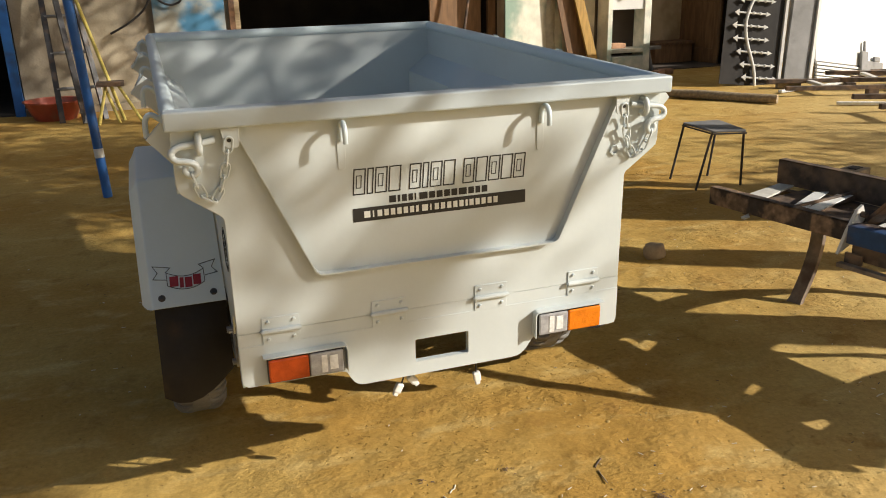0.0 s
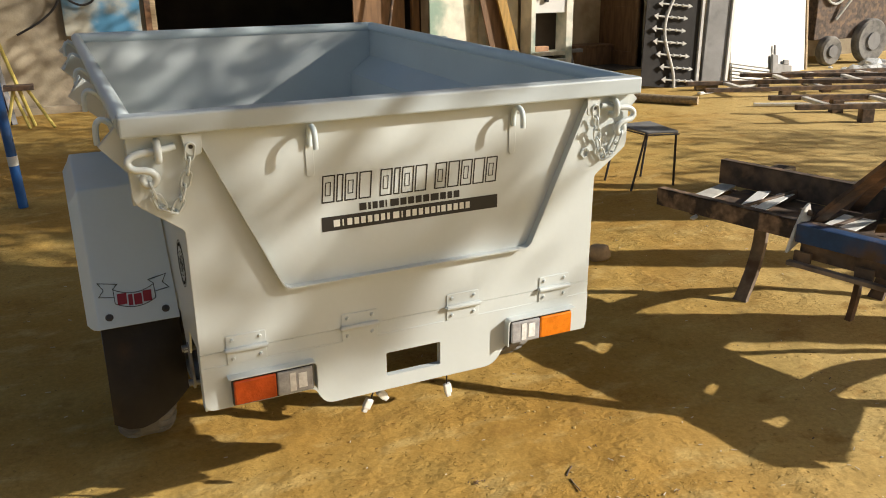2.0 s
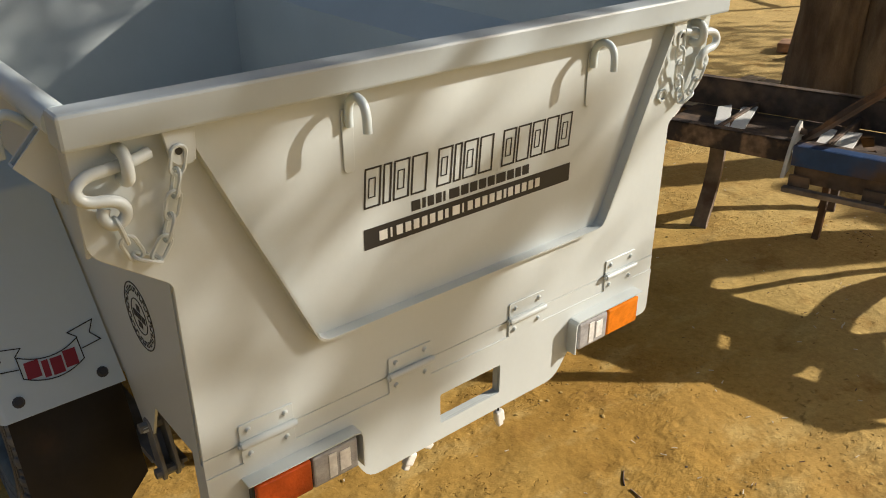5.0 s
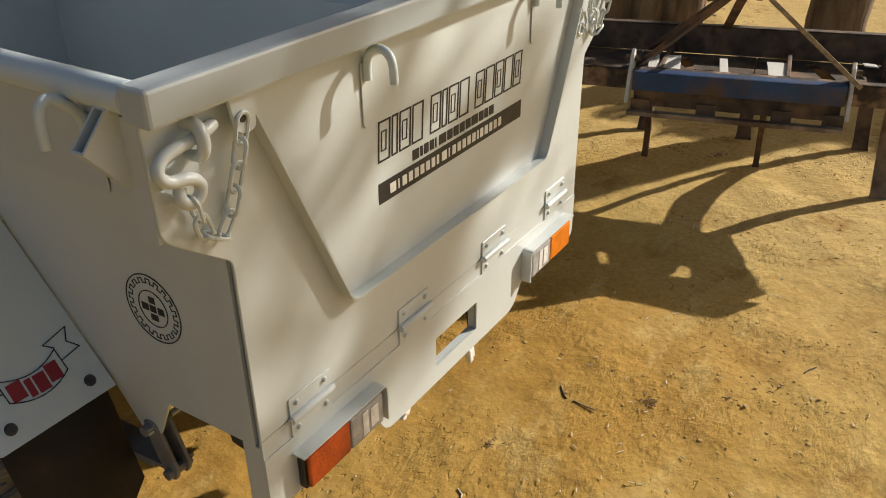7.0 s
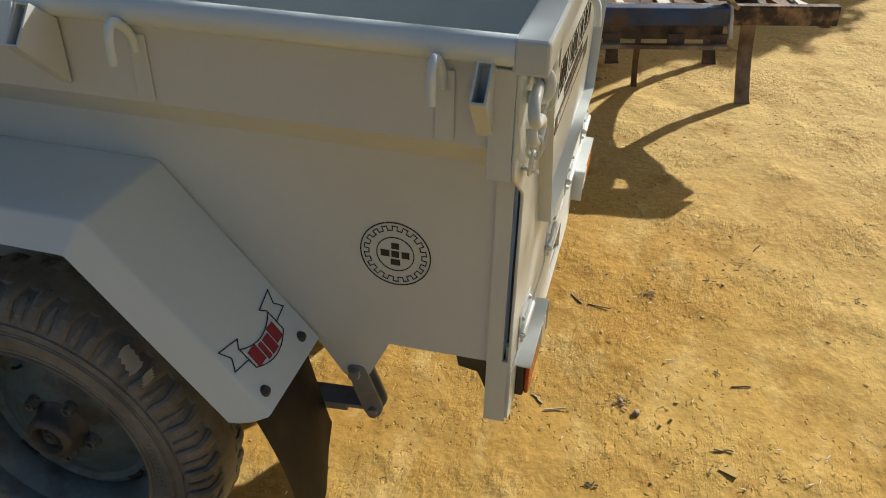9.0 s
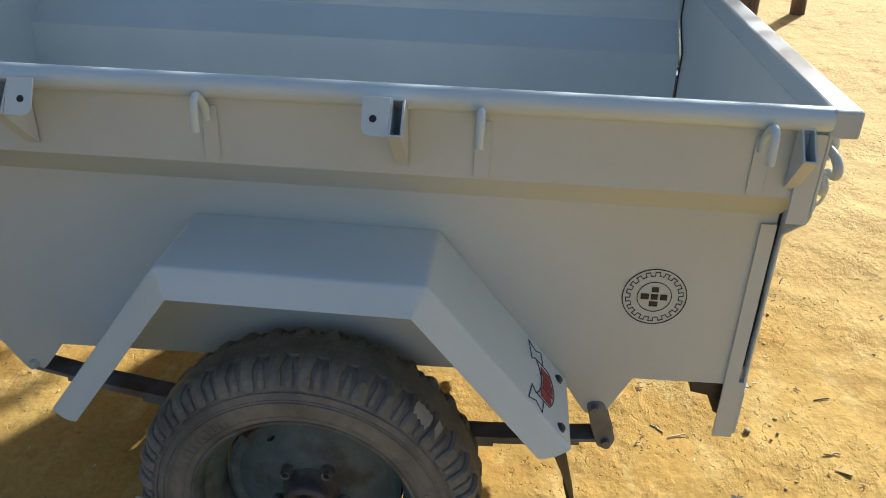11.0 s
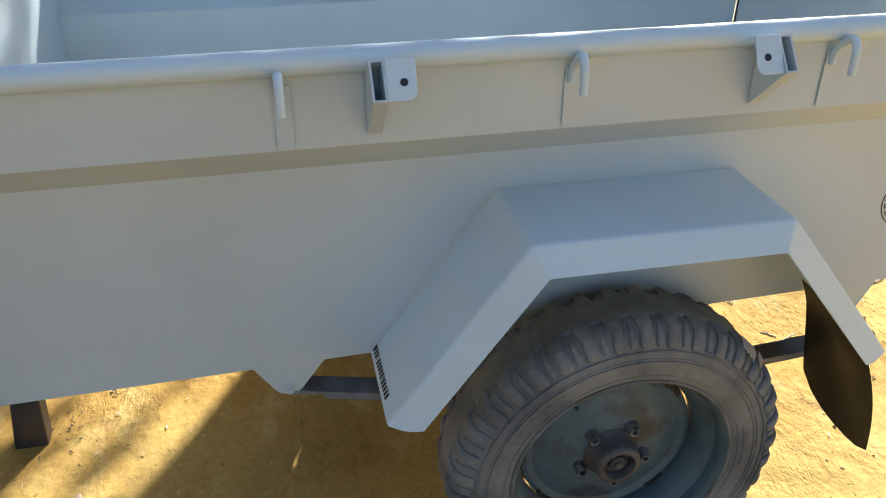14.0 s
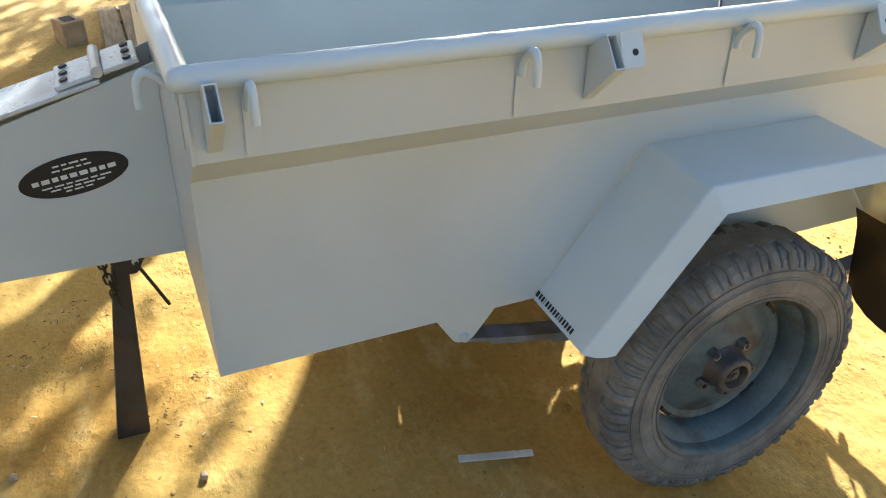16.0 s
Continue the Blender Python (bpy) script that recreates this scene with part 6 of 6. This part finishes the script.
for lo, hi in (((1.13, -0.06, 0.071), (1.309, -0.021, 0.476)), ((1.309, -0.05, 0.167), (1.785, -0.021, 0.357)), ((1.214, -0.05, 0.476), (1.261, -0.021, 0.619)), ((1.523, -0.05, 0.357), (1.69, -0.021, 0.428))):
    box(bm, lo, hi, WM, 0.01)
part("latch", bm, GREY_SHEET, white, "grey latch mechanism")
bm = bmesh.new()
for lo, hi in (((1.13, -0.02, 1.571), (1.428, -0.002, 1.618)), ((1.238, -0.02, 1.642), (1.333, -0.002, 1.714)), ((1.25, -0.02, 1.309), (1.273, -0.002, 1.368))):
    box(bm, lo, hi, WM, 0.004)
part("dark_scuff", bm, INK, white)

# machine with wheels beyond the panels
mach = thing("farm_machine", "dark rusty farm machine with rubber wheels", "machine")
bm = bmesh.new()
prism(bm, [(10.9, 0.40), (10.9, 1.75), (11.7, 1.6), (13.3, 0.55), (12.8, 0.40)], 1.0, Matrix.Translation((0, 10.6, 0)) @ REAR, 0.01)
part("hull", bm, DARK_RUST, mach)
for x, r in ((12.1, 0.35), (11.2, 0.23)):
    bm = bmesh.new()
    lathe(bm, [(0.1, -0.07), (r - 0.03, -0.08), (r, -0.05), (r, 0.05), (r - 0.03, 0.08), (0.1, 0.07), (0.1, -0.07)], 28, Matrix.Translation((x, 9.55, r)) @ pose(0, 0, 0, 90, 0, 0))
    w = part("wheel", bm, RUBBER, mach, smooth=True)
    bm = bmesh.new()
    rod(bm, (x, 9.45, r), (x, 9.65, r), r * 0.4, n=16)
    part("rim", bm, GREY_SHEET, w)
bm = bmesh.new()
sweep(bm, [(11.25 + 0.21 * math.cos(t), 9.57, 1.15 + 0.21 * math.sin(t)) for t in (2 * math.pi * k / 20 for k in range(20))], 0.02, n=6, closed=True)
sweep(bm, [(11.3, 9.57, 0.7), (11.55, 9.5, 1.05), (11.4, 9.52, 1.5)], 0.025, n=6)
part("pulley", bm, SILVER, mach)

# log and scrap frames on the ground
bm = bmesh.new()
pts = [(5.86, 8.42, 0.05), (6.10, 8.1, 0.055), (6.36, 7.72, 0.05), (6.62, 7.37, 0.055)]
sweep(bm, pts, 0.045, n=10, radii=[0.045, 0.055, 0.055, 0.05])
tagged(part("log", bm, PALE_WOOD, smooth=True), "thin dry log lying on the soil", "log")
simple("wood_block", [((-0.14, -0.06, 0), (0.14, 0.06, 0.11))], PALE_WOOD, "short wooden block at the foot of the panel", "block", 0.008, pose(7.62, 8.34, 0, 0, 0, -25))


def scrap_frame(at, rot, length, width, bars, z=0.05):
    ob = thing("iron_rack", "dark iron ladder-like rack lying in the yard", "scrap metal", group="scrap frames")
    M = pose(at[0], at[1], z, 0, 0, rot)
    for v in (0, width):
        bm = bmesh.new()
        box(bm, (0, v - 0.03, 0), (length, v + 0.03, 0.05), M, 0.004)
        part("rail", bm, DARK_RUST, ob)
    for k in range(bars):
        u = length * (k + 0.5) / bars
        bm = bmesh.new()
        box(bm, (u - 0.035, 0.032, 0.005), (u + 0.035, width - 0.032, 0.04), M, 0.004)
        part("crossbar", bm, DUSTY, ob, "dusty pale crossbar")
    for u in (0.25 * length, 0.75 * length):
        for v in (0.02, width - 0.02):
            bm = bmesh.new()
            box(bm, (u - 0.06, v - 0.05, -z), (u + 0.06, v + 0.05, -0.001), M, 0.004)
            part("foot_block", bm, DARK_RUST, ob)


scrap_frame((7.08, 7.77), -22, 4.0, 0.65, 4, 0.07)
scrap_frame((7.95, 7.85), -30, 3.5, 0.7, 4, 0.11)
scrap_frame((8.95, 7.75), -14, 3.8, 0.8, 5, 0.07)
scrap_frame((6.60, 5.97), -24, 2.9, 0.66, 4, 0.14)
for k, (x, y, a, L) in enumerate(((7.1, 7.0, -30, 2.1), (8.9, 8.6, 5, 2.3), (9.8, 8.3, -10, 1.9), (7.9, 6.8, -8, 2.4), (7.2, 8.0, 12, 1.5))):
    simple("scrap_bar", [((0, -0.025, 0), (L, 0.025, 0.03))], RUST if k % 2 else GALV, "loose iron bar lying in the yard", "iron bar", 0.003, pose(x, y, 0.01, 0, 0, a), "loose bars")
scatter("scrap_heap", 160, [(10.9, 8.1, 13.8, 9.4)], (0.05, 0.10), GALV, "heap of bright scrap pieces near a machine", "scrap", 11)

# block and crate past the drawbar
blk = simple("concrete_block", [((-0.09, -0.07, 0), (0.09, 0.07, 0.15))], STONE, "small hollow concrete block on the soil", "block", 0.008, pose(4.50, 4.17, 0, 0, 0, 20))
# dark plate on the solid block, coloured for the shade in its cavity
bm = bmesh.new()
box(bm, (-0.05, -0.035, 0.149), (0.05, 0.035, 0.154), pose(4.50, 4.17, 0, 0, 0, 20))
part("hollow", bm, DARK_WALL, blk)
for y in (3.72, 3.86):
    simple("loose_plank", [((4.15, y, 0.006), (5.15, y + 0.125, 0.028))], PALE_WOOD, "weathered pale plank lying on the soil", "plank", 0.003, None, "planks on the soil")


# ---- trees ----
def limb(bm, pts, r0, r1, n=9, wob=0.0, seed=0):
    P, R = [], []
    k = 12
    for i in range(k + 1):
        t = i / k * (len(pts) - 1)
        a = min(int(t), len(pts) - 2)
        p = Vector(pts[a]).lerp(Vector(pts[a + 1]), t - a)
        p += Vector((noise.noise(Vector((seed, i * 0.4, 0))), noise.noise(Vector((seed, i * 0.4, 5))), 0)) * wob
        P.append(p)
        R.append((r0 + (r1 - r0) * i / k) * (1 + 0.15 * noise.noise(Vector((seed, i * 0.9, 9)))))
    sweep(bm, P, r0, n=n, radii=R)


def tree(trunks, limbs, clumps, seed, label, leaf=0.075, per=46, spread=0.34):
    ob = thing("tree", label, "tree", pose(0, 0, 0))
    bm = bmesh.new()
    for k, (pts, r0, r1) in enumerate(trunks):
        limb(bm, pts, r0, r1, 14, 0.08, seed + k)
    part("trunk", bm, BARK, ob, smooth=True)
    bm = bmesh.new()
    for k, (pts, r0, r1) in enumerate(limbs):
        limb(bm, pts, r0, r1, 8, 0.12, seed + 20 + k)
    part("limb", bm, BARK, ob, smooth=True)
    verts, faces = [], []
    for c in clumps:
        rnd = random.Random(seed + int(c[0] * 7919) + int(c[1] * 104729) + int(c[2] * 1299709))
        sp = c[3] if len(c) > 3 else spread * rnd.uniform(0.6, 1.3)
        for _ in range(int(per * rnd.uniform(0.6, 1.3))):
            p = Vector(c[:3]) + Vector((rnd.gauss(0, sp), rnd.gauss(0, sp), rnd.gauss(0, sp * 0.55)))
            e = Euler((rnd.uniform(-0.9, 0.9), rnd.uniform(-0.9, 0.9), rnd.random() * 6.28)).to_matrix()
            L, w = leaf * rnd.uniform(0.7, 1.4), leaf * rnd.uniform(0.3, 0.5)
            o = len(verts)
            for q in ((-L, 0, 0), (0, -w, 0.01), (L, 0, 0), (0, w, 0.01)):
                verts.append(tuple(p + e @ Vector(q)))
            faces.append((o, o + 1, o + 2, o + 3))
    m2 = bpy.data.meshes.new("crown")
    m2.from_pydata(verts, [], faces)
    m2.materials.append(LEAF)
    cr = new("crown", m2)
    cr.parent = ob
    return ob


# wide spreading tree, its unseen crown placed to shade the yard's far side
rnd = random.Random(41)
clumps = []
while len(clumps) < 980:
    x, y, z = rnd.uniform(-1.0, 10.4), rnd.uniform(-4.2, 8.8), rnd.uniform(3.0, 7.6)
    gx0, gy0 = x - 1.76 * z, y + 1.07 * z
    if gx0 > (0.12 if gy0 < 3.6 else 1.55) + 0.25 * math.sin(gy0 * 1.7) or gy0 < 2.6 or gx0 < -9:
        continue
    if gy0 > 8.5 and rnd.random() < 0.65:
        continue
    # thin places in the foliage, left where sun should reach the ground
    if 0.3 < gx0 < 1.7 and 3.6 < gy0 < 4.3 and rnd.random() < 0.6:
        continue
    if -1.5 < gx0 < -0.2 and 3.8 < gy0 < 5.7 and rnd.random() < 0.6:
        continue
    if ((x - 5.3) / 4.9) ** 2 + ((y - 2.1) / 5.6) ** 2 + ((z - 5.2) / 2.5) ** 2 > 1:
        continue
    clumps.append((x, y, z))
clumps = [c for c in clumps if c[0] - 1.76 * c[2] > -7.5 and not (-0.15 < c[0] - 1.76 * c[2] < 1.35 and 3.25 < c[1] + 1.07 * c[2] < 4.2)]
# gaps that let streaks of sun through, wider to the east
sift = random.Random(19)
airy = []
for c in clumps:
    zt = (c[1] + 1.07 * c[2] - 1.943) / 1.07
    xt = c[0] - 1.76 * c[2] + 1.76 * zt
    if not (0.0 < zt < 1.75 and -0.35 < xt < 2.1 and sift.random() < 0.52 + 0.4 * (xt - 0.2)):
        airy.append(c)
clumps = airy
dense = len(clumps) + 3
# unseen denser boughs on the sunward side, added to shade the tail's left
while len(clumps) < dense:
    gx0, gy0, z = rnd.uniform(-1.75, -0.75), rnd.uniform(2.65, 3.35), rnd.uniform(3.4, 5.6)
    x, y = gx0 + 1.76 * z, gy0 - 1.07 * z
    clumps.append((x, y, z))
# small unseen sprays, added to dapple the left of the tail
for gx0, gy0, z in ((-0.66, 2.62, 4.2), (-0.44, 2.56, 4.9), (-1.66, 3.07, 4.6)):
    clumps.append((gx0 + 1.76 * z, gy0 - 1.07 * z, z, 0.11))
# unseen low clumps, added to shade the ground round the block and planks
for cx0, cy0, sx0, sy0, z0, count in ((4.95, 4.35, 0.35, 0.30, 2.9, 16), (6.0, 5.5, 0.5, 0.3, 3.2, 12)):
    for _ in range(count):
        z = rnd.uniform(z0, z0 + 0.9)
        clumps.append((rnd.gauss(cx0, sx0) + 1.76 * z, rnd.gauss(cy0, sy0) - 1.07 * z, z))
# unseen low leaf clumps, added to cast the dark shadow beyond the implement
edge = [Vector(q) for q in ((3.42, 2.40), (3.38, 1.95), (3.42, 1.55), (3.62, 1.10), (3.95, 0.80), (4.40, 0.52))]
for k in range(70):
    t = rnd.random() * (len(edge) - 1)
    q = edge[int(t)].lerp(edge[int(t) + 1], t - int(t))
    z = rnd.uniform(1.75, 2.3)
    clumps.append((q.x + 0.12 + rnd.uniform(0.0, 0.45) + 1.76 * z, q.y + 0.06 + rnd.uniform(0.0, 0.25) - 1.07 * z, z, 0.085))
# the trunk at 5.39, 0.72 is unseen, placed for its shadow strip
tree([([(4.94, 3.40, -0.1), (4.96, 3.35, 1.2), (4.66, 3.03, 2.6), (4.39, 2.75, 4.2)], 0.221, 0.110), ([(5.23, 2.96, -0.1), (5.27, 2.86, 1.3), (5.40, 2.57, 2.8), (5.58, 2.11, 4.4)], 0.175, 0.083),
                  ([(5.12, 3.18, -0.1), (5.14, 3.12, 1.2), (5.22, 2.85, 2.7), (4.85, 2.48, 3.9)], 0.138, 0.074), ([(5.95, 3.14, -0.1), (5.95, 3.08, 1.3), (6.14, 2.75, 2.9)], 0.120, 0.064),
                  ([(6.32, 3.05, -0.1), (6.32, 3.03, 1.4), (6.50, 3.12, 3.0)], 0.110, 0.064),
                  ([(5.22, 1.94, -0.1), (5.23, 1.88, 1.5), (5.58, 1.93, 3.2)], 0.184, 0.092), ([(5.39, 0.72, -0.1), (5.42, 0.70, 1.5), (5.47, 0.69, 3.3)], 0.150, 0.125), ([(6.50, -0.06, -0.1), (6.50, -0.03, 1.5), (6.47, 0.02, 3.3)], 0.064, 0.037)],
     [([(4.39, 2.75, 4.2), (3.10, 3.40, 5.2), (1.44, 4.32, 6.0)], 0.092, 0.018), ([(4.66, 3.03, 2.8), (4.48, 1.01, 3.9), (4.20, -1.02, 4.4)], 0.074, 0.018), ([(5.58, 2.11, 4.4), (6.04, 0.27, 5.2), (6.23, -1.39, 5.6)], 0.074, 0.018),
      ([(4.39, 2.75, 4.2), (4.02, 4.69, 5.4), (2.92, 6.53, 6.2)], 0.074, 0.018), ([(5.58, 2.11, 4.4), (6.78, 3.21, 5.6), (7.52, 3.95, 6.2)], 0.064, 0.018)],
     clumps, 7, "large spreading yard tree with rough brown trunks and unseen shading crown")
# roots and rubble at its foot
scatter("rubble", 130, [(4.8, 2.8, 6.2, 3.9), (5.8, 3.4, 6.8, 4.2)], (0.012, 0.035), STONE, "rubble and broken bricks at the foot of the tree", "rubble", 14)
for k, (x, y, a) in enumerate(((6.16, 4.29, 20), (6.35, 4.05, -15), (5.95, 4.02, 60), (6.6, 3.6, 10))):
    bm = bmesh.new()
    box(bm, (-0.11, -0.055, 0), (0.11, 0.055, 0.075), pose(x, y, 0.0, 0, 0, a), 0.006)
    tagged(part("brick", bm, BRICK), "loose brick near the tree roots", "brick", "loose bricks")

# ---- distance ----
def far_trees(name, x0, y0, x1, y1, count, seed, low=2.0, high=4.5):
    rnd2 = random.Random(seed)
    verts, faces = [], []
    for _ in range(count):
        t = rnd2.random()
        h = rnd2.uniform(low, high)
        c = Vector((x0 + (x1 - x0) * t + rnd2.uniform(-1.5, 1.5), y0 + (y1 - y0) * t + rnd2.uniform(-2, 2), 0))
        for _ in range(60):
            p = c + Vector((rnd2.gauss(0, 1.0), rnd2.gauss(0, 1.0), abs(rnd2.gauss(h * 0.5, h * 0.3))))
            e = Euler((rnd2.random() * 6, rnd2.random() * 6, rnd2.random() * 6)).to_matrix()
            o = len(verts)
            for q in ((-0.3, 0, 0), (0, -0.2, 0), (0.3, 0, 0), (0, 0.2, 0)):
                verts.append(tuple(p + e @ Vector(q)))
            faces.append((o, o + 1, o + 2, o + 3))
    m2 = bpy.data.meshes.new(name)
    m2.from_pydata(verts, [], faces)
    m2.materials.append(LEAF)
    return tagged(new(name, m2), "unseen far line of green trees that closes the horizon", "trees", kind="stuff")


# unseen tree lines, added to close off the low sky
far_trees("far_trees", 40, -30, 45, 40, 60, 3)
far_trees("far_trees", -40, -30, -40, 40, 60, 4)
far_trees("far_trees", -35, -40, 40, -42, 60, 5)
